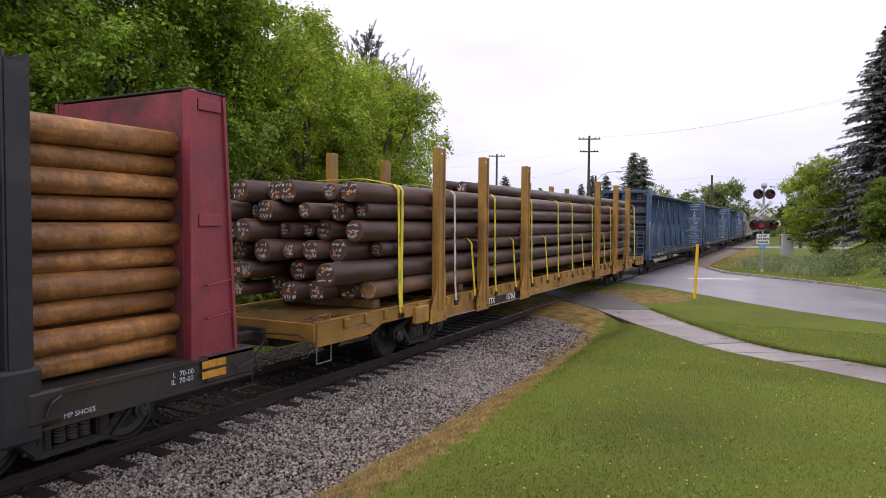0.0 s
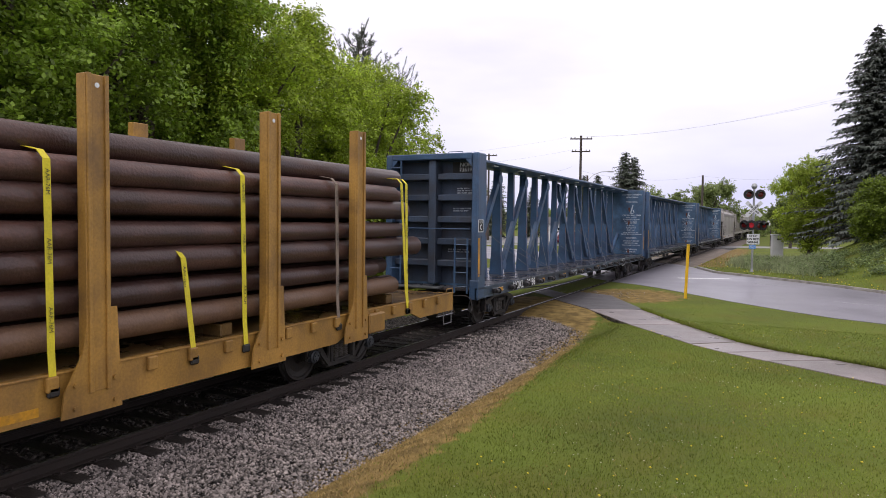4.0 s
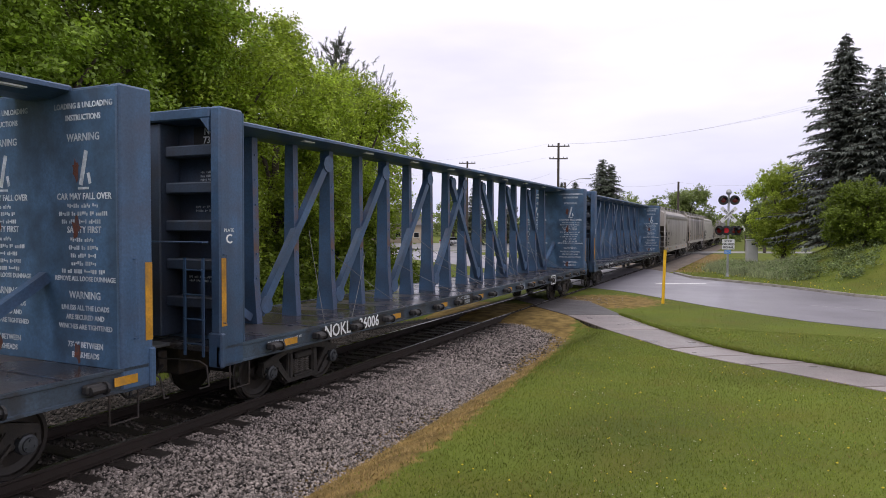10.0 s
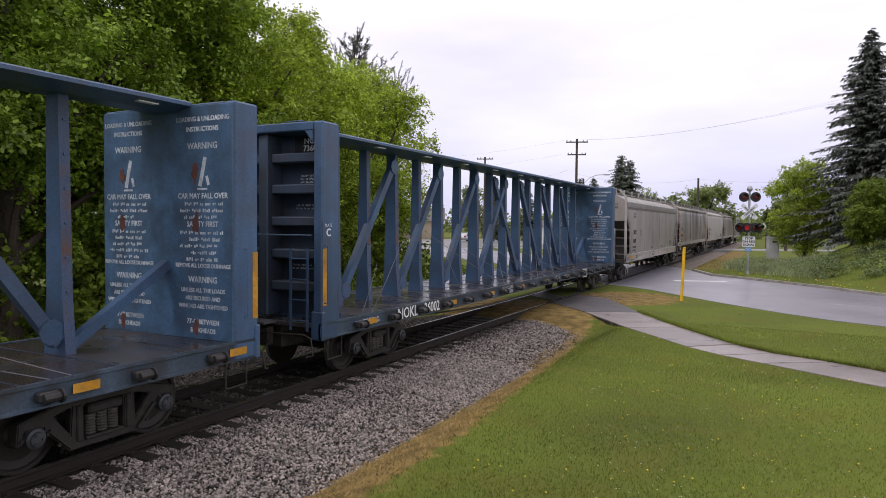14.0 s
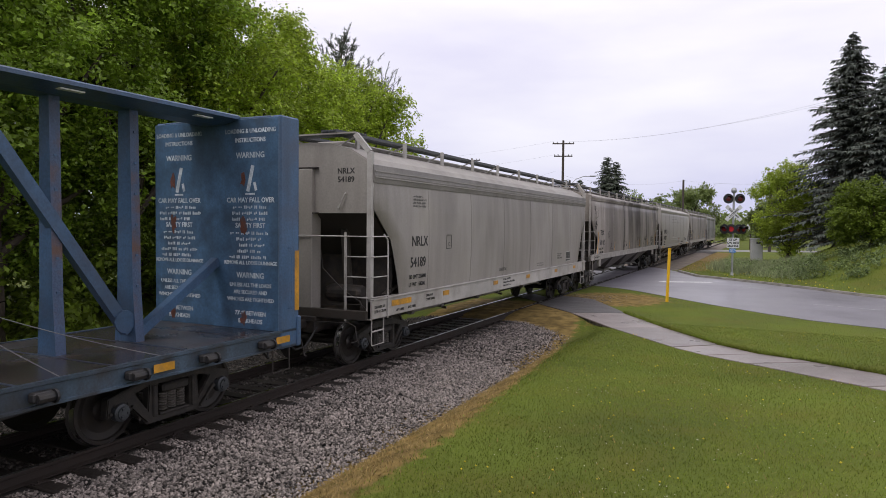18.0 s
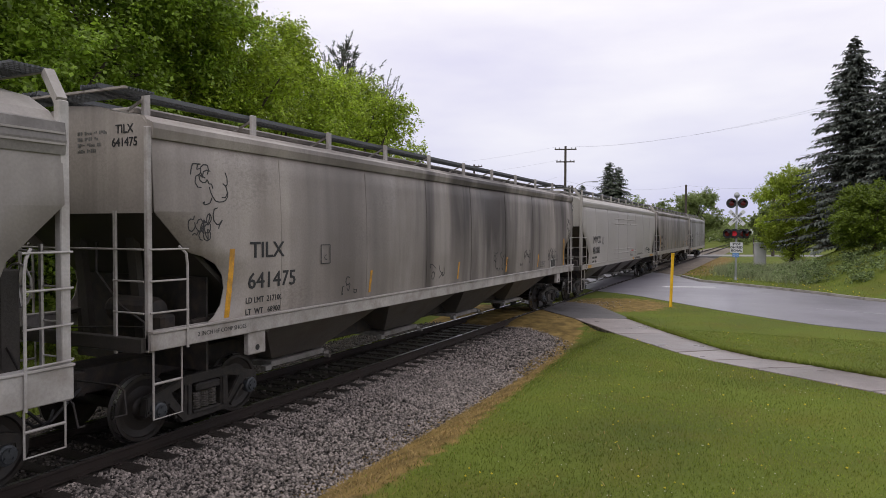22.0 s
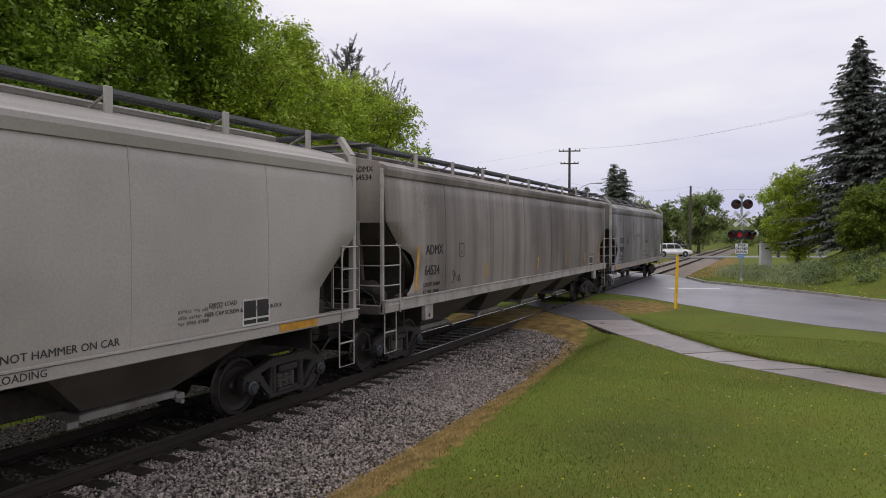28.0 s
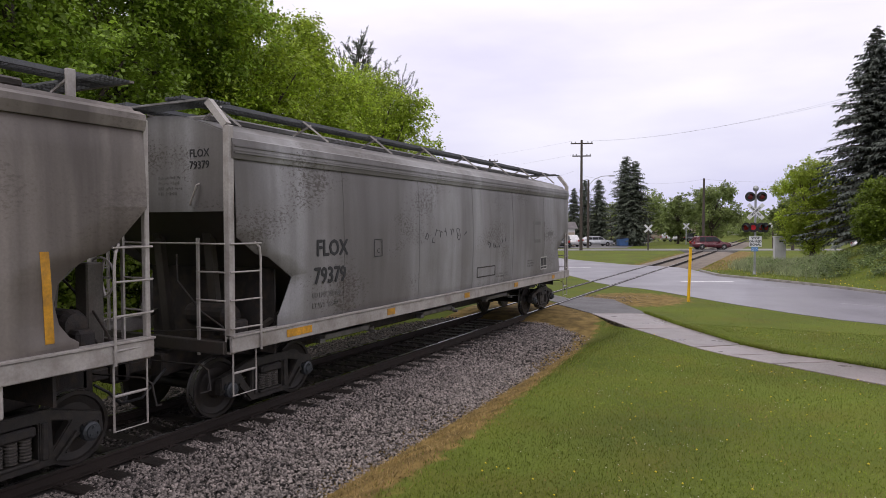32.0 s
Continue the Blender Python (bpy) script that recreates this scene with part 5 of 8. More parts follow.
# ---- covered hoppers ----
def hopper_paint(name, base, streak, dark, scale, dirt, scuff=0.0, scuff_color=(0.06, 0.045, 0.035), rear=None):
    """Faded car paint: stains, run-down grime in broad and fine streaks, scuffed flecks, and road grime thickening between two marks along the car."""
    m = material(name, base, 0.5, 0.0, 0.14, 0.5, 30, 0.06, dirt, 0.35, streak, dark, scale, waver=0.5)
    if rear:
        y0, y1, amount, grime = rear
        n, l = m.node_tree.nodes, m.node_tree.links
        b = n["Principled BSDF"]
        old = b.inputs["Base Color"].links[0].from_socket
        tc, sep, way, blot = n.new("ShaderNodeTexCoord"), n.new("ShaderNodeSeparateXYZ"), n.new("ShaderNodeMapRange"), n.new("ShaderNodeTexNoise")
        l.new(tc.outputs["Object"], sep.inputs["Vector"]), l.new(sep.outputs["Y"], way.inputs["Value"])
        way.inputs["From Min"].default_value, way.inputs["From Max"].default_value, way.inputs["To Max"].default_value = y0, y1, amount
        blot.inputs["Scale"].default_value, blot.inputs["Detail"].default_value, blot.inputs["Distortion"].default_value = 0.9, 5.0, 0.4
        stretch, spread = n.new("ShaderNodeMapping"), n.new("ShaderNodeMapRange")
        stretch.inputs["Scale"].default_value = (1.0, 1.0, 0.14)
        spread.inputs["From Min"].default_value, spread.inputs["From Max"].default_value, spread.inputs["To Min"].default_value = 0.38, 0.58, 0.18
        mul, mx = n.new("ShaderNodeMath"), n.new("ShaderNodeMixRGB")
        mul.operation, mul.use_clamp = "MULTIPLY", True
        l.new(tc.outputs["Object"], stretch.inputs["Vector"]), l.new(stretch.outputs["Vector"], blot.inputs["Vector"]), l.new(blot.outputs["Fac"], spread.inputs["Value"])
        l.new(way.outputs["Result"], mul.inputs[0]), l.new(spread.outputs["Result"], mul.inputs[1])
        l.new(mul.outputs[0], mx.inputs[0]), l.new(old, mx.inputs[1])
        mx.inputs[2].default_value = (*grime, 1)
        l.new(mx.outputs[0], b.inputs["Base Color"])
    if scuff:
        n, l = m.node_tree.nodes, m.node_tree.links
        b = n["Principled BSDF"]
        old = b.inputs["Base Color"].links[0].from_socket
        tc, mp = n.new("ShaderNodeTexCoord"), n.new("ShaderNodeMapping")
        mp.inputs["Scale"].default_value = (1.0, 0.8, 1.6)
        l.new(tc.outputs["Object"], mp.inputs["Vector"])
        region, flecks = n.new("ShaderNodeTexNoise"), n.new("ShaderNodeTexNoise")
        region.inputs["Scale"].default_value, flecks.inputs["Scale"].default_value = 0.55, 16.0
        flecks.inputs["Detail"].default_value, flecks.inputs["Roughness"].default_value = 8.0, 0.7
        l.new(mp.outputs["Vector"], region.inputs["Vector"]), l.new(mp.outputs["Vector"], flecks.inputs["Vector"])
        mul, rng_ = n.new("ShaderNodeMath"), n.new("ShaderNodeMapRange")
        mul.operation = "MULTIPLY"
        l.new(region.outputs["Fac"], mul.inputs[0]), l.new(flecks.outputs["Fac"], mul.inputs[1])
        rng_.inputs["From Min"].default_value, rng_.inputs["From Max"].default_value = 0.30, 0.38
        rng_.inputs["To Max"].default_value = scuff
        l.new(mul.outputs[0], rng_.inputs["Value"])
        mx = n.new("ShaderNodeMixRGB")
        l.new(rng_.outputs["Result"], mx.inputs[0]), l.new(old, mx.inputs[1])
        mx.inputs[2].default_value = (*scuff_color, 1)
        l.new(mx.outputs[0], b.inputs["Base Color"])
    return m


def sheet_x(z):
    return float(np.interp(z, [1.0, 1.6, 2.4, 3.2, 3.8, 4.2], [1.50, 1.545, 1.575, 1.565, 1.53, 1.49]))


def corner_ladder(car, s, f, low, mat, high):
    """Rungs on a car's end and side that share its corner post, each with one outer stile."""
    end = part("end_ladder", bar(bmesh.new(), (s * 0.97, f(-0.035), low - 0.06), (s * 0.97, f(-0.035), high), 0.045, 0.03), mat, car)
    side = part("side_ladder", tube(bmesh.new(), [(s * 1.55, f(0.46), 2.70), (s * 1.60, f(0.54), 2.60), (s * 1.60, f(0.56), 2.45), (s * 1.60, f(0.56), low - 0.02)], 0.018), mat, car)
    z = 2.66
    while z > low + 0.12:
        part("rung", tube(bmesh.new(), [(s * 0.95, f(-0.05), z), (s * 1.50, f(-0.05), z)], 0.013), mat, end)
        part("rung", tube(bmesh.new(), [(s * 1.555, f(0.0), z), (s * 1.60, f(0.58), z)], 0.013), mat, side)
        z -= 0.40


def hopper(off, L, name_label, paint, under, contour, letters, bays, seed, eave=4.05, fascia=0.30, sill=(1.05, 1.42), ridge=4.57,
           post=True, number_at=2.5, brake_front=False, ribs=(), angled_brackets=False, flat_bottom=False, letter=0.31, column=False, trim=None, bold=0.003, wide=0.95, lift=0.0):
    """A covered hopper; contour: (z, setback) pairs of its side sheet's end, letters: reporting mark and number."""
    rnd = random.Random(seed)
    trim = trim or paint
    car = rail_car("covered_hopper", name_label, off)
    zz = [sill[0] + 0.1, 1.6, 1.9, 2.15, 2.4, 2.65, 2.9, 3.15, 3.45, 3.75, eave]
    cz, cy = [c[0] for c in contour], [c[1] for c in contour]
    zz = sorted(set(zz) | {z for z in cz if sill[0] < z < eave})

    def width(z):
        return float(np.interp(z, [1.0, 1.6, 2.4, 3.2, 3.8, eave], [1.50, 1.545, 1.575, 1.565, 1.53, 1.49]))

    def back(z):
        return float(np.interp(z, cz, cy))

    n = 26
    bm = bmesh.new()
    for s in (-1, 1):
        rows = []
        for z in zz:
            y0, y1 = back(z), L - back(z)
            rows.append([bm.verts.new((s * width(z), y0 + (y1 - y0) * k / n, z)) for k in range(n + 1)])
        for a, b in zip(rows, rows[1:]):
            for k in range(n):
                bm.faces.new((a[k], a[k + 1], b[k + 1], b[k])).smooth = True
    bmesh.ops.recalc_face_normals(bm, faces=bm.faces)
    for f in bm.faces:
        if f.normal.x * f.calc_center_median().x < 0:
            f.normal_flip()
    me = bpy.data.meshes.new("side_sheet")
    bm.to_mesh(me)
    bm.free()
    me.materials.append(paint)
    side = new("side_sheet", me)
    side.parent = car
    solid = side.modifiers.new("plate", "SOLIDIFY")
    solid.thickness, solid.offset = 0.02, -1.0
    # vertical welded seams
    k = max(4, round(L / 2.6))
    for i in range(1, k):
        y = L * i / k
        bm = bmesh.new()
        for a, b in zip(zz, zz[1:]):
            bar(bm, (width(a) + 0.001, y, a), (width(b) + 0.001, y, b), 0.028, 0.010, up=(1, 0, 0))
        part("seam", bm, paint, car)
    for z in ribs:
        for i in range(3):
            y0 = L * 0.33 + 2.05 * i
            bm = B((width(z) - 0.01, y0, z - 0.025), (width(z) + 0.02, y0 + 1.95, z + 0.025), 0.012)
            part("side_rib", bm, paint, car)
    # roof
    prof = [(-1.49, eave), (-1.35, eave + 0.16), (-1.0, ridge - 0.17), (-0.5, ridge - 0.04), (0, ridge), (0.5, ridge - 0.04), (1.0, ridge - 0.17), (1.35, eave + 0.16), (1.49, eave), (0, eave - 0.1)]
    part("roof", sweep(bmesh.new(), prof, 0.10, L - 0.10), paint, car, smooth=False)
    for s in (-1, 1):
        x = s * 1.505
        if fascia > 0.2:
            pr = [(x - s * 0.05, eave + 0.05), (x + s * 0.05, eave + 0.02), (x + s * 0.055, eave - 0.02), (x + s * 0.075, eave - fascia * 0.55), (x + s * 0.05, eave - fascia), (x - s * 0.02, eave - fascia)]
        else:
            pr = [(x - s * 0.06, eave + 0.10), (x + s * 0.05, eave + 0.05), (x + s * 0.06, eave - 0.02), (x + s * 0.03, eave - fascia), (x - s * 0.03, eave - fascia)]
        part("eave_rail", sweep(bmesh.new(), pr, 0.06, L - 0.06), FASCIA if column else paint, car)
        if fascia > 0.25:
            bm = bmesh.new()
            for q in (0.10, 0.22):
                box(bm, (x + s * 0.05 - 0.012, 0.08, eave - fascia * q * 3 - 0.012), (x + s * 0.07 + 0.012, L - 0.08, eave - fascia * q * 3 + 0.012))
            part("eave_rib", bm, paint, car)
        x = s * 1.52
        part("side_sill", B((x - 0.06, 0.0, sill[0]), (x + 0.06, L, sill[1] - 0.02), 0.012), trim, car)
        part("sill_flange", B((x - 0.07, 0.0, sill[1] - 0.018), (x + 0.085, L, sill[1] + 0.012), 0.004), trim, car)
    # hatch trough and roof walk
    part("hatch_cover", B((-0.36, 0.8, ridge - 0.02), (0.36, L - 0.8, ridge + 0.10), 0.03), paint, car)
    for x0, x1 in ((-0.78, -0.42), (0.42, 0.78)):
        bm = B((x0, -0.10, ridge + 0.15), (x0 + 0.03, L + 0.10, ridge + 0.21))
        box(bm, (x1 - 0.03, -0.10, ridge + 0.15), (x1, L + 0.10, ridge + 0.21))
        for i in range(4):
            xx = x0 + 0.03 + (x1 - x0 - 0.06) * (i + 0.5) / 4
            box(bm, (xx - 0.008, -0.10, ridge + 0.175), (xx + 0.008, L + 0.10, ridge + 0.205))
        for i in range(int(L / 0.09)):
            box(bm, (x0 + 0.03, i * 0.09, ridge + 0.172), (x1 - 0.03, i * 0.09 + 0.014, ridge + 0.20))
        part("roof_walk", bm, GRATE, car, "steel grating walkway on the roof")
    nb = max(6, round(L / 1.95))
    for i in range(nb):
        y = 0.55 + (L - 1.1) * i / (nb - 1)
        for s in (-1, 1):
            if angled_brackets:
                bm = bar(bmesh.new(), (s * 0.80, y - 0.16, ridge + 0.19), (s * 1.16, y + 0.10, ridge - 0.17), 0.05, 0.03)
            else:
                bm = B((s * 0.86 - 0.03, y - 0.055, ridge - 0.17), (s * 0.86 + 0.03, y + 0.055, ridge + 0.21), 0.008)
            bar(bm, (s * 0.40, y + 0.06, ridge - 0.02), (s * 0.80, y + 0.06, ridge + 0.15), 0.03)
            part("walk_bracket", bm, trim, car)
    # ends
    for y, o in ((0.0, 1), (L, -1)):
        f = lambda d: y + o * d
        a, b = sorted((f(0.08), f(0.12)))
        bm = sweep(bmesh.new(), [(-1.48, 3.12), (1.48, 3.12), (1.51, 3.6), (1.47, eave), (1.33, eave + 0.14), (0.98, ridge - 0.18), (0.5, ridge - 0.06), (0, ridge - 0.02), (-0.5, ridge - 0.06), (-0.98, ridge - 0.18), (-1.33, eave + 0.14), (-1.47, eave), (-1.51, 3.6)], a, b)
        endp = part("end_sheet", bm, paint, car)
        bm = bmesh.new()
        vs = [bm.verts.new(p) for p in ((-1.46, f(0.12), 3.14), (1.46, f(0.12), 3.14), (1.46, f(2.3), 1.30), (-1.46, f(2.3), 1.30), (-1.46, f(0.16), 3.20), (1.46, f(0.16), 3.20), (1.46, f(2.36), 1.34), (-1.46, f(2.36), 1.34))]
        for q in ((0, 1, 2, 3), (7, 6, 5, 4), (0, 4, 5, 1), (1, 5, 6, 2), (2, 6, 7, 3), (3, 7, 4, 0)):
            bm.faces.new([vs[i] for i in q])
        part("slope_sheet", bm, under, car, "grimy sloping hopper sheet, its shade put into the colour")
        for s in (-1, 1):
            w2 = 0.055 if post else 0.036
            bm = B((s * 1.485 - w2, min(f(0.0), f(2 * w2)), sill[0] - 0.02), (s * 1.485 + w2, max(f(0.0), f(2 * w2)), ridge - 0.25 if post else eave), 0.01)
            if post:
                bar(bm, (s * 1.47, f(0.05), ridge - 0.25), (s * 1.18, f(0.0), ridge + 0.10), 0.11, 0.10)
            part("corner_post", bm, trim, car)
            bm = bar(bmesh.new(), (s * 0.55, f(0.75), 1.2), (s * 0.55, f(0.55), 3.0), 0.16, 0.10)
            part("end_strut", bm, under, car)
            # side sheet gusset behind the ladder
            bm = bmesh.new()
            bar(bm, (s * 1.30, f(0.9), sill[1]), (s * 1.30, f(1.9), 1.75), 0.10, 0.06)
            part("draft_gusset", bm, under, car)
        if column:
            a, b = sorted((f(-0.02), f(0.30)))
            part("end_column", B((-0.20, a, 1.10), (0.14, b, 4.02), 0.015), paint, car, "pale upright column on the end sheet")
            for z in (3.10, 4.02):
                part("column_bracket", B((-0.26, a + 0.01, z), (0.24, b, z + 0.035), 0.006), STEEL_DARK, car)
        # crosswalk over the end
        bm = bmesh.new()
        for i in range(8):
            d = -0.02 + i * 0.06
            box(bm, (-1.18, min(f(d), f(d + 0.014)), ridge + 0.12), (1.18, max(f(d), f(d + 0.014)), ridge + 0.15))
        for i in range(27):
            xx = -1.16 + i * 0.088
            box(bm, (xx, min(f(-0.02), f(0.41)), ridge + 0.13), (xx + 0.014, max(f(-0.02), f(0.41)), ridge + 0.155))
        part("end_walk", bm, GRATE, car)
        bm = bar(bmesh.new(), (-1.20, f(-0.04), ridge + 0.13), (1.20, f(-0.04), ridge + 0.13), 0.05, 0.03)
        part("walk_edge", bm, paint, car)
        a, b = sorted((f(-0.04), f(0.62)))
        bm = B((-1.40, a, sill[0] - 0.03), (1.40, a + 0.05, sill[0] + 0.01))
        for i in range(24):
            box(bm, (-1.40 + i * 0.1185, a, sill[0] - 0.02), (-1.36 + i * 0.1185, b, sill[0] + 0.004))
        part("end_platform", bm, GRATE, car)
        a, b = sorted((f(-0.06), f(0.04)))
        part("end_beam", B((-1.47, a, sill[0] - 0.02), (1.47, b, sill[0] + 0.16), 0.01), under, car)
        for s in (-1, 1):
            corner_ladder(car, s, f, sill[0], trim, 3.15 if not post else 2.74)
        part("handrail", tube(bmesh.new(), [(-0.97, f(-0.035), 2.66), (-0.3, f(-0.07), 2.66), (0.97, f(-0.035), 2.66)], 0.014), trim, car)
        stirrup(car, f(0.30), 0.50, sill[0] + 0.02, 1.52, 0.46, trim, 2)
        stirrup(car, f(0.30), 0.50, sill[0] + 0.02, -1.52, 0.46, trim, 2)
        coupler(car, y - o * 0.02, -o)
        part("draft_box", B((-0.30, min(f(0), f(3.2)), 0.70), (0.30, max(f(0), f(3.2)), 1.05), 0.02), STEEL_DARK, car)
        truck(car, f(1.42 if not flat_bottom else 1.35))
        # dark plate added in place of the end pocket's shaded interior
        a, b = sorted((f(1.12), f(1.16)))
        part("shear_plate", B((-1.36, a, 0.92), (1.36, b, 2.24)), STEEL_DARK, car, "added dark plate filling the open end under the sloping sheet")
        # air reservoir, valve and bent pipes in the open end
        bm = lathe(bmesh.new(), [(0.02, -0.48), (0.15, -0.45), (0.19, -0.36), (0.19, 0.36), (0.15, 0.45), (0.02, 0.48)], "x", 16, Matrix.Translation((0.55, f(0.62), sill[0] + 0.42)))
        part("air_reservoir", bm, STEEL_DARK, car, "grimy steel air reservoir")
        part("brake_valve", B((0.95, min(f(0.5), f(0.75)), sill[0] + 0.05), (1.2, max(f(0.5), f(0.75)), sill[0] + 0.38), 0.04), STEEL_DARK, car)
        bm = tube(bmesh.new(), [(1.25, f(0.25), sill[0] + 0.02), (1.10, f(0.30), sill[0] + 0.30), (0.75, f(0.22), sill[0] + 0.52), (0.2, f(0.28), sill[0] + 0.95), (0.05, f(0.4), sill[0] + 1.35)], 0.016)
        tube(bm, [(1.30, f(0.45), sill[0] + 0.03), (1.05, f(0.42), sill[0] + 0.22), (0.4, f(0.36), sill[0] + 0.20), (-0.6, f(0.30), sill[0] + 0.12)], 0.014)
        part("brake_pipe", bm, STEEL_DARK, car, "bent brake pipes over the end platform")
        if (o < 0) != brake_front:
            bm = bmesh.new()
            c = Vector((0.62, f(0.02), 2.25))
            for i in range(16):
                a0, a1 = 2 * math.pi * i / 16, 2 * math.pi * (i + 1) / 16
                bar(bm, c + Vector((0.26 * math.cos(a0), 0, 0.26 * math.sin(a0))), c + Vector((0.26 * math.cos(a1), 0, 0.26 * math.sin(a1))), 0.03, sides=6)
            for i in range(5):
                a0 = 2 * math.pi * i / 5
                bar(bm, c, c + Vector((0.26 * math.cos(a0), 0, 0.26 * math.sin(a0))), 0.025)
            part("brake_wheel", bm, trim, car, "spoked hand-brake wheel")
            part("brake_housing", B((0.5, min(f(0.06), f(0.3)), 1.1), (0.74, max(f(0.06), f(0.3)), 2.45), 0.02), under, car)
    # hopper bays with outlet gates
    y0, y1 = 2.25, L - 2.25
    bw = (y1 - y0) / bays
    for i in range(bays):
        ya, yb = y0 + bw * i, y0 + bw * (i + 1)
        ym = (ya + yb) / 2
        zb = 0.62 if not flat_bottom else 0.85
        hw = min(0.72, bw * 0.28)
        bm = bmesh.new()
        top = [bm.verts.new(p) for p in ((-1.44, ya, sill[0] + 0.12), (1.44, ya, sill[0] + 0.12), (1.44, yb, sill[0] + 0.12), (-1.44, yb, sill[0] + 0.12))]
        low = [bm.verts.new(p) for p in ((-0.55, ym - hw, zb), (0.55, ym - hw, zb), (0.55, ym + hw, zb), (-0.55, ym + hw, zb))]
        for a in range(4):
            b = (a + 1) % 4
            bm.faces.new((top[a], top[b], low[b], low[a]))
        bm.faces.new(low), bm.faces.new(top[::-1])
        bay = part("hopper_bay", bm, under if flat_bottom else UNDER_PALE, car, "sloping discharge hopper")
        bm = B((-0.60, ym - hw - 0.06, zb - 0.13), (0.60, ym + hw + 0.06, zb - 0.03), 0.01)
        for yy in (ym - hw - 0.25, ym + hw + 0.02):
            box(bm, (0.50, yy, zb - 0.17), (0.63, yy + 0.16, zb - 0.08), 0.01)
        lathe(bm, [(0.035, -0.06), (0.035, 0.06)], "x", 8, Matrix.Translation((0.72, ym + hw, zb - 0.16)))
        part("outlet_gate", bm, GATE, bay, "pale steel outlet gate")
    part("centre_sill", B((-0.26, 2.0, 0.62), (0.26, L - 2.0, 1.0), 0.02), STEEL_DARK, car)
    # writing
    mark, num, lt = letters
    y = number_at
    xs = 1.585
    lettering(mark, letter, BLACK_LETTER, car, (sheet_x(2.53) + 0.006, y, 2.53 + lift), bold=bold, squeeze=wide)
    lettering(num, letter, BLACK_LETTER, car, (sheet_x(2.07) + 0.008, y - 0.05, 2.07 + lift), bold=bold, squeeze=wide)
    for k, t in enumerate(lt):
        lettering(t, 0.125, FADED_LETTER if flat_bottom and angled_brackets else BLACK_LETTER, car, (sheet_x(1.76 - 0.17 * k) + 0.006, y - 0.08, 1.76 - 0.17 * k + 1.4 * lift), bold=0.002, squeeze=0.95)
    ex, ez = (0.90, 3.96) if post else (1.02, 4.20)
    lettering(mark, 0.16, BLACK_LETTER, car, (ex, 0.076, ez), FRONT_END, align="CENTER", bold=0.002)
    lettering(num, 0.16, BLACK_LETTER, car, (ex, 0.076, ez - 0.17), FRONT_END, align="CENTER", bold=0.002)
    small_print(car, FADED_LETTER, ((-0.85 if column else 0.05), 0.076, 3.60) if post else (0.12, 0.076, 4.16), 0.48, 4, 0.078, FRONT_END, seed)
    bm = bmesh.new()
    for a, b in (((0, 0), (0.26, 0)), ((0, 0.32), (0.26, 0.32)), ((0, 0), (0, 0.32)), ((0.26, 0), (0.26, 0.32))):
        bar(bm, (xs + 0.003, y + 1.75 + a[0], 2.34 + a[1]), (xs + 0.003, y + 1.75 + b[0], 2.34 + b[1]), 0.014, 0.004, up=(1, 0, 0))
    plate = part("plate_mark", bm, BLACK_LETTER, car)
    lettering("C", 0.13, BLACK_LETTER, plate, (xs + 0.004, y + 1.88, 2.44), align="CENTER")
    small_print(car, FADED_LETTER, (1.555, L - 4.2, 1.85), 0.6, 3, 0.078, seed=seed + 1)
    if not ribs:
        small_print(car, FADED_LETTER, (1.545, L - 6.6, 1.68), 0.7, 3, 0.07, seed=seed + 2)
    panel = part("data_panel", B((1.550, L - 3.02, 1.54), (1.560, L - 2.43, 1.94), 0.002), SIGN_PALE, car, "white-framed panel with black fields")
    for y0, y1, z0, z1 in ((L - 2.99, L - 2.74, 1.66, 1.91), (L - 2.71, L - 2.46, 1.66, 1.91), (L - 2.99, L - 2.74, 1.57, 1.63), (L - 2.71, L - 2.46, 1.57, 1.63)):
        part("panel_field", B((1.560, y0, z0), (1.562, y1, z1)), BLACK, panel)
    if not post:
        for y, o in ((0.0, 1), (L, -1)):
            a, b = sorted((y + o * 1.78, y + o * 2.16))
            pad = part("jacking_pad", B((1.44, a, sill[0] - 0.34), (1.545, b, sill[0] + 0.01), 0.015), trim, car, "pale jacking pad below the sill")
            part("pad_hole", lathe(bmesh.new(), [(0.045, 0.0), (0.045, 0.004)], "x", 12, Matrix.Translation((1.545, (a + b) / 2, sill[0] - 0.24))), BLACK, pad)
    else:
        bm = tube(bmesh.new(), [(0.72, 0.075, 3.24), (0.76, 0.02, 3.22), (0.90, 0.02, 3.50), (0.90, 0.075, 3.52)], 0.014)
        part("grab_iron", bm, trim, car)
    return car


SIGN_PALE = material("pale_stencil_panel", (0.50, 0.49, 0.47), 0.55, 0, 0.15, 2, 30, 0.05, (0.2, 0.17, 0.15), 0.4)
FASCIA = material("grimy_fascia_paint", (0.215, 0.200, 0.188), 0.5, 0, 0.2, 0.8, 30, 0.06, (0.10, 0.088, 0.080), 0.6)
GATE = material("pale_gate_steel", (0.24, 0.23, 0.22), 0.5, 0.1, 0.25, 1.5, 40, 0.1, (0.07, 0.05, 0.04), 0.7)
# greys for recessed ends and undersides: grime plus their shade in the colour
UNDER_GREY = material("grimy_shaded_under_grey", (0.052, 0.046, 0.041), 0.6, 0, 0.3, 1.0, 40, 0.2, (0.05, 0.036, 0.028), 0.7)
UNDER_PALE = material("dusty_shaded_under_grey", (0.105, 0.094, 0.083), 0.6, 0, 0.3, 1.0, 40, 0.2, (0.08, 0.06, 0.045), 0.7)
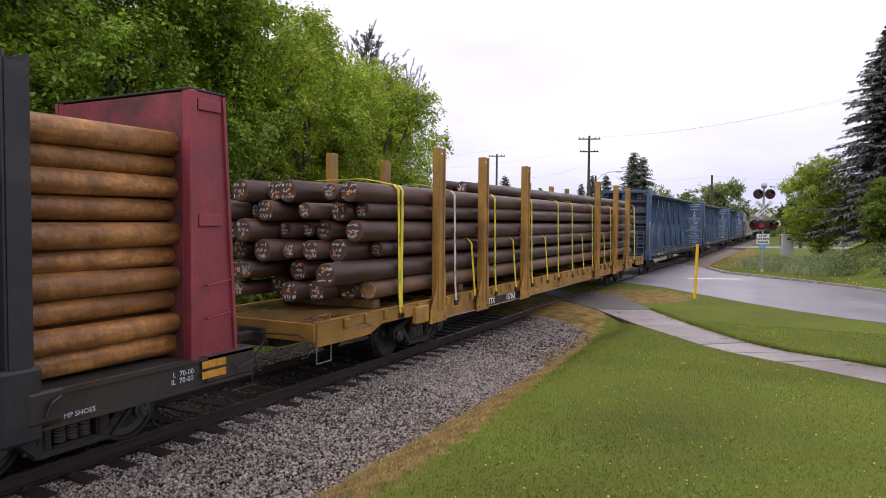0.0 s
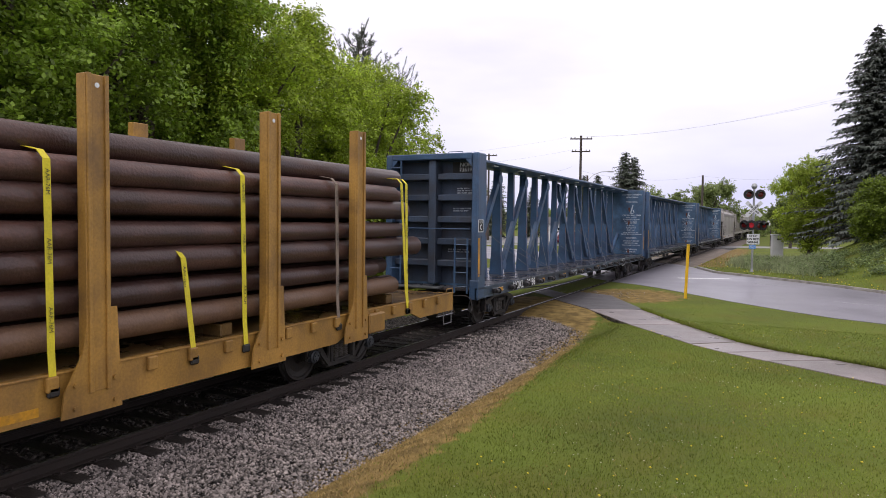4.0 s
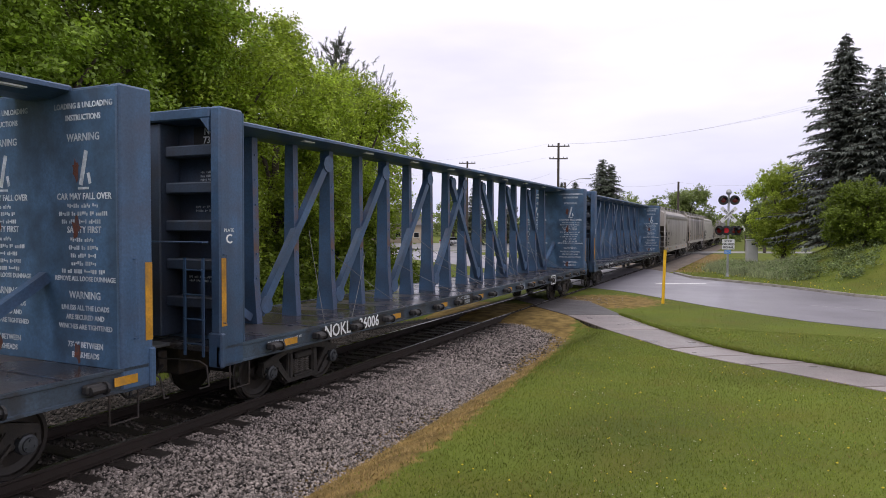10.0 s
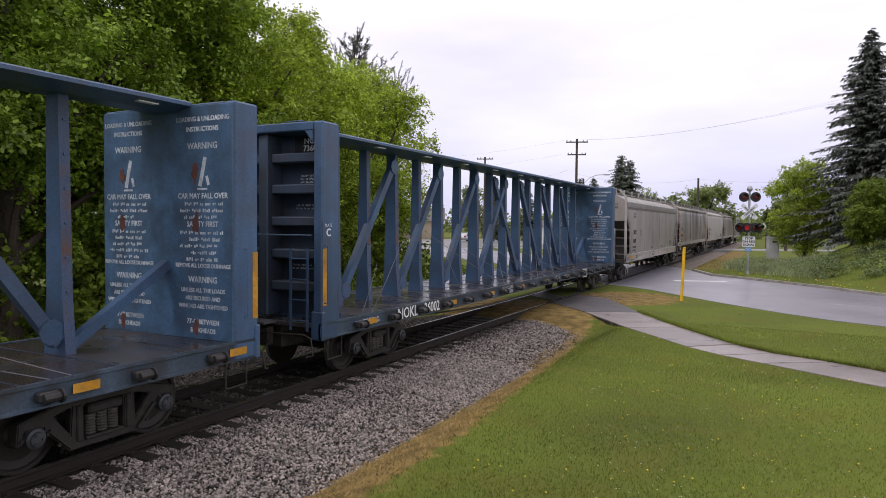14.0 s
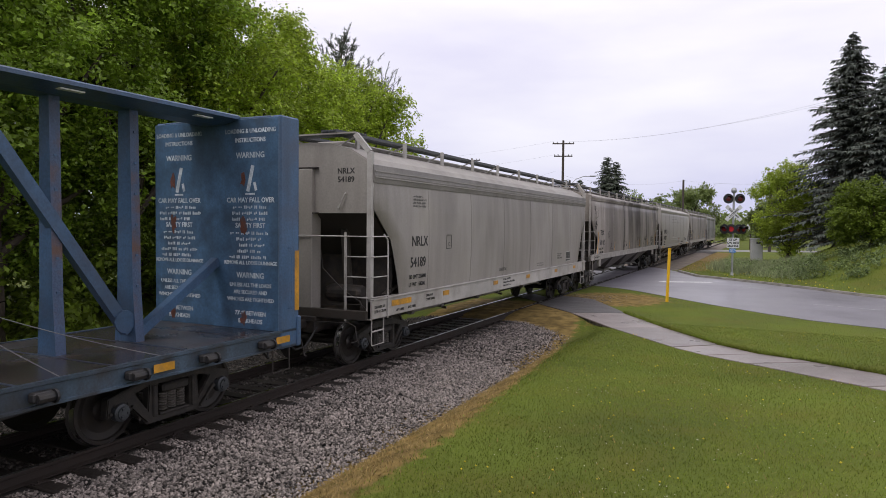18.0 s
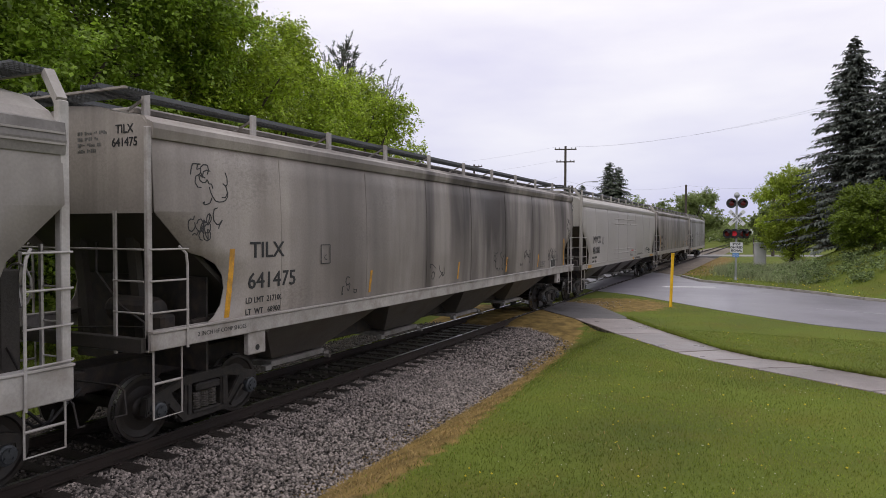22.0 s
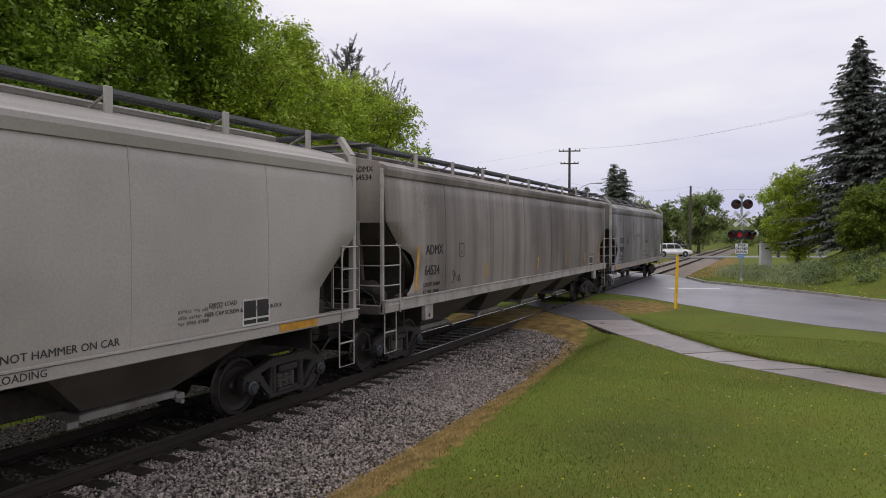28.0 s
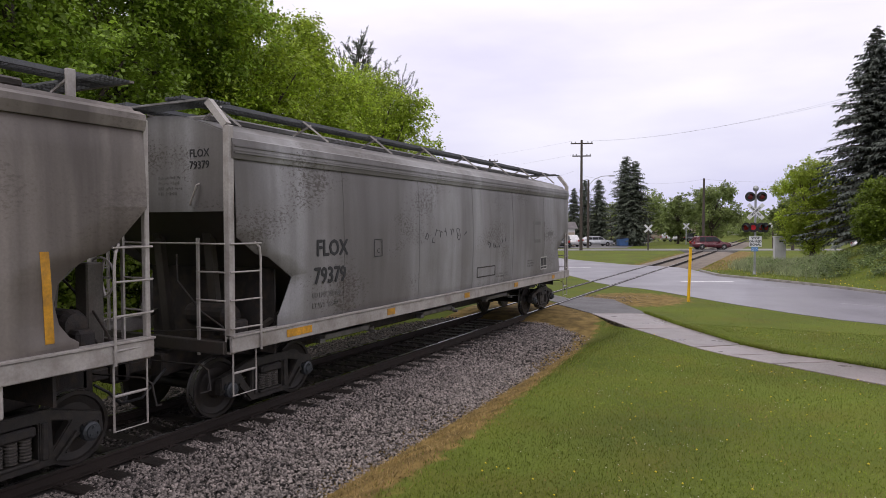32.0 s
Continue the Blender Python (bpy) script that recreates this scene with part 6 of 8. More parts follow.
TRIM = material("pale_worn_trim", (0.37, 0.345, 0.328), 0.5, 0, 0.18, 1.5, 30, 0.1, (0.15, 0.12, 0.095), 0.6)
SILL_PALE = material("pale_side_sill_paint", (0.43, 0.41, 0.395), 0.5, 0, 0.15, 1.0, 30, 0.1, (0.20, 0.17, 0.14), 0.55)
P_NRLX = hopper_paint("white_grey_hopper_paint", (0.318, 0.294, 0.275), 0.55, (0.165, 0.148, 0.135), (1, 1.15, 0.30), (0.34, 0.315, 0.275))
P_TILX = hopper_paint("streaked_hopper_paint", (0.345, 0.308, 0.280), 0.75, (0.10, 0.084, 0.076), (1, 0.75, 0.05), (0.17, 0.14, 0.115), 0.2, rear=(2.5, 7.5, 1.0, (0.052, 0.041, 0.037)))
P_MWCX = hopper_paint("clean_grey_hopper_paint", (0.352, 0.330, 0.308), 0.22, (0.30, 0.28, 0.25), (1, 1.0, 0.1), (0.37, 0.345, 0.305))
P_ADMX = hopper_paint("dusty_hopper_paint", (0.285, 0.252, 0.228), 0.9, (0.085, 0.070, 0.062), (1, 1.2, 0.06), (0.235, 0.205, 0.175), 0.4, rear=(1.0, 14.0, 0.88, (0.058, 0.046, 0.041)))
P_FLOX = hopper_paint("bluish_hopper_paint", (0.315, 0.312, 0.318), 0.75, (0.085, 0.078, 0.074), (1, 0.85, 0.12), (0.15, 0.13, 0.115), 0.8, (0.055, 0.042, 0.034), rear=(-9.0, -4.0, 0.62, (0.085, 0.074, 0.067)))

SLANT = ((1.0, 1.15), (1.45, 1.15), (1.9, 1.0), (2.58, 0.72), (3.18, 0.08), (4.2, 0.08))
NOTCH = ((1.0, 0.97), (1.63, 0.97), (1.70, 1.08), (1.85, 1.20), (2.08, 1.26), (2.28, 1.22), (2.44, 1.08), (2.55, 0.85), (2.60, 0.64), (2.66, 0.54), (3.13, 0.07), (4.3, 0.07))
STRAIGHT = ((1.0, 1.15), (1.56, 1.16), (1.97, 1.16), (2.44, 0.66), (2.80, 0.18), (2.92, 0.08), (4.3, 0.08))
CURVED = ((1.0, 1.0), (1.52, 1.0), (1.8, 1.15), (2.11, 1.30), (2.45, 0.75), (2.5, 0.5), (2.75, 0.12), (4.2, 0.12))
h5 = hopper(22.85, 17.2, "pale grey covered hopper with clean rounded sides and roof walk", P_NRLX, UNDER_GREY, SLANT, ("NRLX", "54189", ("LD LMT 221800", "LT WT   64200")), 3, 51,
            number_at=1.62, sill=(1.03, 1.42), flat_bottom=True, fascia=0.33, column=True, trim=SILL_PALE)
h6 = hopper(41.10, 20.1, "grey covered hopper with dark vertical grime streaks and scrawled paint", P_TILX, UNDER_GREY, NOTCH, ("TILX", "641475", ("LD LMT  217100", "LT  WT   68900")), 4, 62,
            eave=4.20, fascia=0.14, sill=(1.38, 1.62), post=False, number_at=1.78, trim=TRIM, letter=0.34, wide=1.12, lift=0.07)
h7 = hopper(62.64, 19.6, "clean light grey covered hopper with stamped side ribs", P_MWCX, UNDER_PALE, STRAIGHT, ("MWCX", "481088", ("LD LMT  218900", "LT  WT   67100")), 4, 73,
            eave=4.11, fascia=0.15, sill=(1.33, 1.51), number_at=1.85, letter=0.46, ribs=(3.55, 3.30, 2.02, 1.82))
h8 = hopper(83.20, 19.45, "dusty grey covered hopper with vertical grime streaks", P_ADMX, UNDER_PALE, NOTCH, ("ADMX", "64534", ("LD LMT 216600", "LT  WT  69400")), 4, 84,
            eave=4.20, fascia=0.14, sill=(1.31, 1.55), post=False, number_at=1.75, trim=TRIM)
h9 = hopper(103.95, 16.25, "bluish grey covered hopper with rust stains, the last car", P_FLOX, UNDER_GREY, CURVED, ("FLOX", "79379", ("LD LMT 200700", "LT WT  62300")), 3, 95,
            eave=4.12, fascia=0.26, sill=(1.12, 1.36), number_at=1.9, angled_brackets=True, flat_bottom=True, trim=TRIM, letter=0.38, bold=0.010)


def side_marks(car, ys, z, h, w, lean=0.0, mat=REFLECTOR, x=1.56):
    for y in ys:
        bm = bmesh.new()
        if lean:
            cuts = [z, z + h * 0.33, z + h * 0.67, z + h]
            rows = []
            for q in cuts:
                xx, u = sheet_x(q) + 0.004, y + lean * (q - z) / h
                rows.append([bm.verts.new(p) for p in ((xx, u, q), (xx, u + w, q), (xx - 0.02, u + w, q), (xx - 0.02, u, q))])
            for a, b in zip(rows, rows[1:]):
                for i in range(4):
                    bm.faces.new((a[i], a[(i + 1) % 4], b[(i + 1) % 4], b[i]))
            bm.faces.new(rows[0][::-1]), bm.faces.new(rows[-1])
        else:
            sweep(bm, [(y, z), (y + w, z), (y + w, z + h), (y, z + h)], x, x + 0.006, "x")
        part("reflector", bm, mat, car)


side_marks(h5, (0.75,), 1.22, 0.12, 0.85, x=1.582)
side_marks(h5, (3.2, 6.5, 9.4, 12.6, 15.2), 1.22, 0.11, 0.34, x=1.582)
side_marks(h6, (1.27,), 1.66, 0.98, 0.10, 0.10), side_marks(h6, (5.1, 9.2, 12.6, 15.6), 1.72, 0.42, 0.07, 0.06)
side_marks(h6, (18.72,), 1.66, 0.98, 0.10, -0.06)
side_marks(h7, (0.95,), 1.36, 0.12, 0.55, x=1.582), side_marks(h7, (11.2,), 1.36, 0.12, 0.42, x=1.582), side_marks(h7, (17.37,), 1.36, 0.12, 0.96, x=1.582)
side_marks(h8, (1.27,), 1.66, 0.98, 0.10, 0.10), side_marks(h8, (5.2, 9.6, 12.9, 15.6), 1.72, 0.42, 0.09, 0.06), side_marks(h8, (18.10,), 1.66, 0.98, 0.10, -0.06)
side_marks(h9, (1.15,), 1.18, 0.12, 0.62, x=1.582), side_marks(h9, (4.1, 7.6, 10.9, 14.3), 1.18, 0.12, 0.28, x=1.582)
lettering("WARNING", 0.15, RED_LETTER, h7, (1.556, 10.9, 1.86), bold=0.002)
small_print(h7, FADED_LETTER, (1.55, 10.6, 1.70), 0.8, 3, 0.07, seed=9)
lettering("DO NOT HAMMER ON CAR", 0.13, BLACK_LETTER, h7, (1.553, 12.9, 1.62))
lettering("VENT CAR WHEN UNLOADING", 0.12, BLACK_LETTER, h7, (1.584, 11.9, 1.42))
lettering("EMPTY LOAD", 0.09, BLACK_LETTER, h7, (1.562, 15.93, 1.91))
lettering("SEE CAP SCREW & TURNING ADJ BLOCK", 0.085, BLACK_LETTER, h7, (1.560, 15.9, 1.79))
for text, y, z in (("2 INCH HF", 2.30, 1.30), ("COMP SHOES", 2.30, 1.21), ("LIFT HERE", 0.95, 1.12), ("JACK HERE", 1.45, 1.13), ("SSB 6000 XT", 0.08, 1.26), ("DTE-H CIS-08", 0.08, 1.17)):
    lettering(text, 0.075, BLACK_LETTER, h5, (1.583, y, z), name="sill_lettering", bold=0.001)
lettering("2 INCH HF COMP SHOES", 0.085, BLACK_LETTER, h6, (1.583, 0.75, 1.50), name="sill_lettering")
lettering("CAUTION", 0.13, BLACK_LETTER, h5, (1.56, 7.0, 1.62))
small_print(h5, BLACK_LETTER, (1.583, 7.3, 1.30), 0.8, 3, 0.09, seed=12)
small_print(h5, FADED_LETTER, (1.565, 1.7, 3.50), 0.55, 4, 0.07, seed=14)
lettering("EXW 10-2   H 9-9", 0.13, FADED_LETTER, h6, (1.565, 17.0, 2.02))
lettering("EW   9-12  H 15-0", 0.13, FADED_LETTER, h6, (1.56, 17.0, 1.88))
lettering("CU FT 6351", 0.13, FADED_LETTER, h6, (1.555, 17.0, 1.74))
lettering("EXW 10-2  H 9-9", 0.13, FADED_LETTER, h8, (1.565, 16.4, 2.02))
lettering("CU FT 6351", 0.13, FADED_LETTER, h8, (1.555, 16.4, 1.74))


def scrawl(car, y, z, w, h, seed, strokes=12, mat=BLACK_LETTER):
    """Sprayed loops and hooks that spell nothing."""
    rnd = random.Random(seed)
    bm = bmesh.new()
    for s in range(strokes):
        c = Vector((w * (0.08 + 0.84 * ((s + rnd.uniform(0.2, 0.8)) / strokes)), rnd.uniform(0.12, 0.88) * h)) if w > h * 1.2 else Vector((rnd.uniform(0.1, 0.9) * w, rnd.uniform(0.1, 0.9) * h))
        size = min(w, h) * rnd.uniform(0.14, 0.34) if w > h * 1.2 else min(w, h) * rnd.uniform(0.07, 0.15)
        a, turn, pts = rnd.uniform(0, 6.28), rnd.choice((-0.75, 0.75, 0.35, -0.2)), []
        p = c.copy()
        for i in range(9):
            a += turn + rnd.uniform(-0.35, 0.35)
            if rnd.random() < 0.14:
                a += 2.2
            p = p + Vector((math.cos(a), math.sin(a) * 1.3)) * size * 0.55
            p.x, p.y = min(max(p.x, 0), w), min(max(p.y, 0), h)
            pts.append((sheet_x(z + p.y) + 0.003, y + p.x, z + p.y))
        for q, r in zip(pts, pts[1:]):
            if (Vector(q) - Vector(r)).length > 1e-3:
                bar(bm, q, r, 0.015, 0.003, up=(1, 0, 0))
    part("sprayed_scrawl", bm, mat, car, "illegible black sprayed scrawl")


scrawl(h6, 0.50, 2.75, 0.85, 1.05, 1, 16), scrawl(h6, 7.6, 1.80, 1.0, 0.35, 2, 6), scrawl(h6, 11.6, 1.80, 1.2, 0.5, 3, 8), scrawl(h6, 13.9, 1.85, 0.9, 0.45, 4, 7), scrawl(h6, 16.6, 1.9, 1.3, 0.4, 5, 10), scrawl(h6, 19.2, 2.5, 0.5, 0.9, 8, 12)
scrawl(h8, 3.0, 1.72, 0.6, 0.3, 6, 7), scrawl(h6, 4.2, 1.75, 0.5, 0.35, 7, 4)
scrawl(h9, 5.4, 2.55, 2.6, 0.3, 21, 9), scrawl(h9, 8.8, 2.35, 1.6, 0.3, 22, 7)
# faded panels on the last car
for y0, z0, w, hh in ((12.55, 2.95, 0.62, 0.10), (12.55, 2.40, 0.10, 0.60), (12.65, 2.40, 0.5, 0.10), (13.5, 2.45, 0.12, 0.6), (13.9, 2.6, 0.5, 0.12)):
    part("faded_mark", B((sheet_x(z0) - 0.02, y0, z0), (sheet_x(z0 + hh / 2) + 0.004, y0 + w, z0 + hh)), FADED_LETTER, h9)
for y0, z0, w, hh in ((8.4, 1.62, 1.15, 0.24),):
    bm = bmesh.new()
    for a, b in (((0, 0), (w, 0)), ((0, hh), (w, hh)), ((0, 0), (0, hh)), ((w, 0), (w, hh))):
        bar(bm, (sheet_x(1.7) + 0.004, y0 + a[0], z0 + a[1]), (sheet_x(1.7) + 0.004, y0 + b[0], z0 + b[1]), 0.03, 0.008, up=(1, 0, 0))
    part("placard_frame", bm, STEEL_DARK, h9)

# ---- trees and plants ----
LEAF_BRIGHT = material("fresh_green_leaf", (0.275, 0.360, 0.036), 0.45, 0, 0.25, 0.35, 3, 0, island=0.5, translucent=0.35, spec=0.35)
LEAF_MID = material("mid_green_leaf", (0.185, 0.275, 0.028), 0.45, 0, 0.25, 0.35, 3, 0, island=0.5, translucent=0.3, spec=0.35)
LEAF_DARK = material("dark_green_leaf", (0.130, 0.182, 0.020), 0.5, 0, 0.2, 0.35, 3, 0, island=0.45, translucent=0.3, spec=0.25)
NEEDLE = material("spruce_needle", (0.082, 0.100, 0.070), 0.6, 0, 0.25, 0.5, 4, 0, island=0.45)
NEEDLE_BLUE = material("blue_spruce_needle", (0.112, 0.126, 0.110), 0.85, 0, 0.25, 0.5, 4, 0, island=0.45, spec=0.15)
BARK = material("grey_brown_bark", (0.075, 0.058, 0.045), 0.9, 0, 0.3, 2, 14, 0.8)
LEAF_LIME = material("lime_green_leaf", (0.285, 0.355, 0.048), 0.5, 0, 0.25, 0.35, 3, 0, island=0.4, translucent=0.45, spec=0.25)
# far leaves: paler, with the haze of distance put into the colour
LEAF_FAR = material("hazed_far_leaf", (0.20, 0.25, 0.085), 0.6, 0, 0.25, 0.35, 3, 0, island=0.4, translucent=0.35, spec=0.25)
WEED = material("tall_weed_blade", (0.25, 0.285, 0.15), 0.6, 0, 0.25, 0.5, 6, 0, island=0.45, translucent=0.3)
WEED_LEAF = material("weed_leaf", (0.15, 0.20, 0.075), 0.6, 0, 0.3, 0.5, 6, 0, island=0.5, translucent=0.3)
WEED_DRY = material("straw_blade", (0.31, 0.215, 0.082), 0.8, 0, 0.25, 0.5, 6, 0, island=0.45)
FLOWER_WHITE = material("white_clover", (0.62, 0.62, 0.52), 0.7, 0, 0.15, 3, 20, 0)
FLOWER_YELLOW = material("yellow_flower", (0.70, 0.55, 0.04), 0.7, 0, 0.15, 3, 20, 0)


def leaf_cloud(centres, radii, count, size, rng, flat=0.5, inner=0.35):
    """Leaf quads over the skin of many clumps; returns vertices and faces."""
    k = rng.choice(len(centres), count, p=radii ** 2 / (radii ** 2).sum())
    # twigs on the skin of each clump, leaves strewn along the twigs
    twigs = 26
    td = rng.normal(0, 1, (len(centres), twigs, 3))
    td /= np.linalg.norm(td, axis=2, keepdims=True)
    td = td * rng.uniform(0.55, 1.25, (len(centres), twigs, 1)) * np.array([1, 1, 0.8])
    j = rng.integers(0, twigs, count)
    d = td[k, j]
    along_twig = rng.uniform(inner, 1.0, count) ** 0.7
    p = centres[k] + d * (radii[k] * along_twig)[:, None] + rng.normal(0, 1, (count, 3)) * (radii[k] * 0.10)[:, None]
    nrm = d * 0.4 + rng.normal(0, 0.55, (count, 3)) + np.array([0, 0, flat + 0.25])
    nrm /= np.linalg.norm(nrm, axis=1, keepdims=True)
    u = np.cross(nrm, rng.normal(0, 1, (count, 3)))
    u /= np.linalg.norm(u, axis=1, keepdims=True)
    w = np.cross(nrm, u)
    s = size * rng.uniform(0.6, 1.3, count)[:, None]
    v = np.stack([p - u * s, p - w * s * 0.62 + u * s * 0.05, p + u * s - nrm * s * 0.25, p + w * s * 0.62 + u * s * 0.05], 1)
    return v.reshape(-1, 3), np.arange(count * 4).reshape(-1, 4)


def limb(bm, a, b, r0, r1, sides=7):
    a, b = Vector(a), Vector(b)
    z = (b - a).normalized()
    x = z.orthogonal().normalized()
    y = z.cross(x)
    rings = [[bm.verts.new(p + (x * math.cos(2 * math.pi * i / sides) + y * math.sin(2 * math.pi * i / sides)) * r) for i in range(sides)] for p, r in ((a, r0), (b, r1))]
    for i in range(sides):
        j = (i + 1) % sides
        bm.faces.new((rings[0][i], rings[0][j], rings[1][j], rings[1][i]))


def tree(x, y, height, radius, low, leaves, mat, seed, label, size=0.085, clumps=72, name="tree", squash=1.0):
    """A broad-leaved tree: tapered trunk, limbs to the clumps of its crown."""
    rng, z0 = np.random.default_rng(seed), ground_z(x, y) - 0.1
    t = thing(name, label, "tree" if name == "tree" else "bush", "trees" if name == "tree" else "bushes")
    t.matrix_basis = pose(x, y, z0)
    hc, hr = (low + height) / 2, (height - low) / 2
    cs, rs = [], []
    while len(cs) < clumps:
        d = rng.uniform(-1, 1, 3)
        q = np.linalg.norm(d)
        if 0.25 < q < 1:
            wide = 1.0 - 0.35 * max(d[2], 0) ** 2
            cs.append((d[0] * radius * wide * 0.86, d[1] * radius * wide * 0.86 * squash, hc + d[2] * hr * 0.88))
            rs.append(rng.uniform(0.17, 0.33) * radius + 0.2)
    cs, rs = np.array(cs), np.array(rs)
    v, f = leaf_cloud(cs, rs, leaves, size, rng)
    v[:, 2] = np.maximum(v[:, 2], 0.05)
    part("crown", from_arrays("crown", v, f, mat), mat, t)
    bm = bmesh.new()
    r = 0.018 * height + 0.05
    limb(bm, (0, 0, 0), (0.1, 0.05, low + 0.3), r * 1.25, r * 0.9, 10)
    limb(bm, (0.1, 0.05, low + 0.3), (0.15, -0.1, hc + hr * 0.4), r * 0.9, r * 0.3, 8)
    part("trunk", bm, BARK, t)
    for k in range(min(14, clumps // 3)):
        c = cs[k]
        zb = min(low + 0.2 + 0.5 * max(c[2] - low, 0) * rng.uniform(0.3, 0.9), hc + hr * 0.3)
        bm = bmesh.new()
        m = Vector((c[0] * 0.5, c[1] * 0.5, (zb + c[2]) / 2 + 0.15))
        limb(bm, (0.1, 0, zb), m, r * 0.42, r * 0.28), limb(bm, m, c, r * 0.28, r * 0.08)
        part("limb", bm, BARK, t)
    return t


def spruce(x, y, height, radius, seed, mat, label, tips=1, step=0.17, name="spruce", bare=0.04, power=0.85):
    """A conifer: straight trunk with drooping whorls of needle-covered branches."""
    rng, z0 = np.random.default_rng(seed), ground_z(x, y) - 0.1
    t = thing(name, label, "tree", "trees")
    t.matrix_basis = pose(x, y, z0)
    vs = []
    bmb = bmesh.new()
    for tip in range(tips):
        ox = (tip - (tips - 1) / 2) * radius * 0.40
        h = height * (1 - 0.06 * tip)
        bm = bmesh.new()
        limb(bm, (ox, 0, 0), (ox, 0, h), 0.012 * h + 0.06, 0.015, 8)
        part("trunk", bm, BARK, t)
        z = h * bare + 0.3
        while z < h * 0.985:
            k = 1 - z / h
            rr = rng.uniform(0.72, 1.12) * radius * (k ** power) * (1.06 if z > h * 0.15 else 0.9) + 0.12
            nb = rng.integers(6, 10)
            a0 = rng.uniform(0, 6.28)
            for i in range(nb):
                a = a0 + 6.28 * i / nb + rng.uniform(-0.25, 0.25)
                ln = rr * rng.uniform(0.55, 1.18)
                dz = -0.20 * ln * (0.5 + k) + 0.08 * ln + rng.uniform(-0.16, 0.14) * ln
                zj = z + rng.uniform(-0.22, 0.22)
                e = np.array([math.cos(a) * ln, math.sin(a) * ln, dz])
                limb(bmb, (ox, 0, zj), Vector((ox, 0, zj)) + Vector(e) * 0.96, 0.012 + 0.012 * ln, 0.006, 4)
                m = max(4, int(ln / step))
                for q in range(m):
                    s = (q + 0.6 + rng.uniform(-0.3, 0.3)) / m
                    c = np.array([ox, 0, zj]) + e * s + np.array([0, 0, -0.05 * ln * s * s])
                    side = np.array([-math.sin(a), math.cos(a), 0])
                    fw = np.array([math.cos(a), math.sin(a), -0.15])
                    for sg in (-1, 0, 1):
                        out = fw * (0.75 if sg else 1.0) + side * sg * 0.8 + rng.normal(0, 0.15, 3)
                        out /= np.linalg.norm(out)
                        le = (0.15 + 0.26 * min(ln, 1.3) * (1 - 0.5 * s)) * rng.uniform(0.7, 1.2)
                        wv = np.cross(out, [0, 0, 1.0]) + rng.normal(0, 0.25, 3)
                        wv /= np.linalg.norm(wv)
                        w = le * 0.24
                        dn = np.array([0, 0, -le * rng.uniform(0.10, 0.75)])
                        vs.append([c, c + out * le * 0.5 + wv * w, c + out * le + dn, c + out * le * 0.5 - wv * w])
            z += rng.uniform(0.13, 0.21) * (0.55 + 0.04 * height)
    v = np.array(vs).reshape(-1, 3)
    part("bough_work", bmb, BARK, t)["kind"] = "stuff"
    part("needles", from_arrays("needles", v, np.arange(len(v)).reshape(-1, 4), mat), mat, t)
    return t


def plan(px_dir, dist):
    """A spot at dist metres from the eye, px_dir degrees to the right of the track's heading."""
    a = radians(px_dir)
    return EYE[0] + math.sin(a) * dist, math.cos(a) * dist


# wood on the far side of the track: a near row, a taller row behind, and brush below
WOOD = "leafy green broad-leaved tree in the wood beside the track"
for x, y, h, r, low, n, mat, seed in (
        (-10.4, 28.0, 11.5, 4.3, 0.4, 74000, LEAF_BRIGHT, 1), (-9.8, 22.4, 11.9, 3.7, 0.8, 62000, LEAF_BRIGHT, 2), (-8.9, 17.2, 13.0, 3.5, 0.9, 62000, LEAF_BRIGHT, 3),
        (-8.4, 13.8, 14.2, 3.9, 0.8, 62000, LEAF_MID, 4), (-8.2, 9.8, 14.0, 3.7, 0.8, 60000, LEAF_MID, 5), (-8.0, 6.0, 13.5, 3.6, 0.8, 40000, LEAF_MID, 6), (-8.0, 1.5, 12.0, 3.8, 0.8, 12000, LEAF_MID, 7),
        (-14.5, 29.5, 13.2, 3.8, 1.2, 26000, LEAF_MID, 8), (-15.0, 35.0, 13.9, 3.9, 0.8, 40000, LEAF_BRIGHT, 19), (-13.8, 19.2, 14.2, 4.0, 1.2, 26000, LEAF_DARK, 9), (-13.4, 14.6, 15.5, 4.2, 1.2, 26000, LEAF_DARK, 10), (-13.0, 9.6, 15.5, 4.2, 1.2, 26000, LEAF_DARK, 11),
        (-13.0, 4.5, 15.5, 4.2, 1.2, 12000, LEAF_DARK, 12), (-13, -2, 14, 4.5, 1.0, 8000, LEAF_DARK, 13), (-9, -5, 12, 4.5, 1.0, 8000, LEAF_DARK, 14),
        (-18.5, 12, 13, 4.2, 0.6, 11000, LEAF_DARK, 15), (-19, 5, 13, 4.2, 0.6, 11000, LEAF_DARK, 16), (-18.5, -2, 13, 4.2, 0.6, 9000, LEAF_DARK, 17), (-19, 19, 13, 4.0, 0.6, 9000, LEAF_DARK, 18)):
    near_row = x > -11
    tree(x, y, h, r, low, int(n * 1.25) if near_row else n, mat, seed, WOOD, 0.070 if near_row else 0.09)


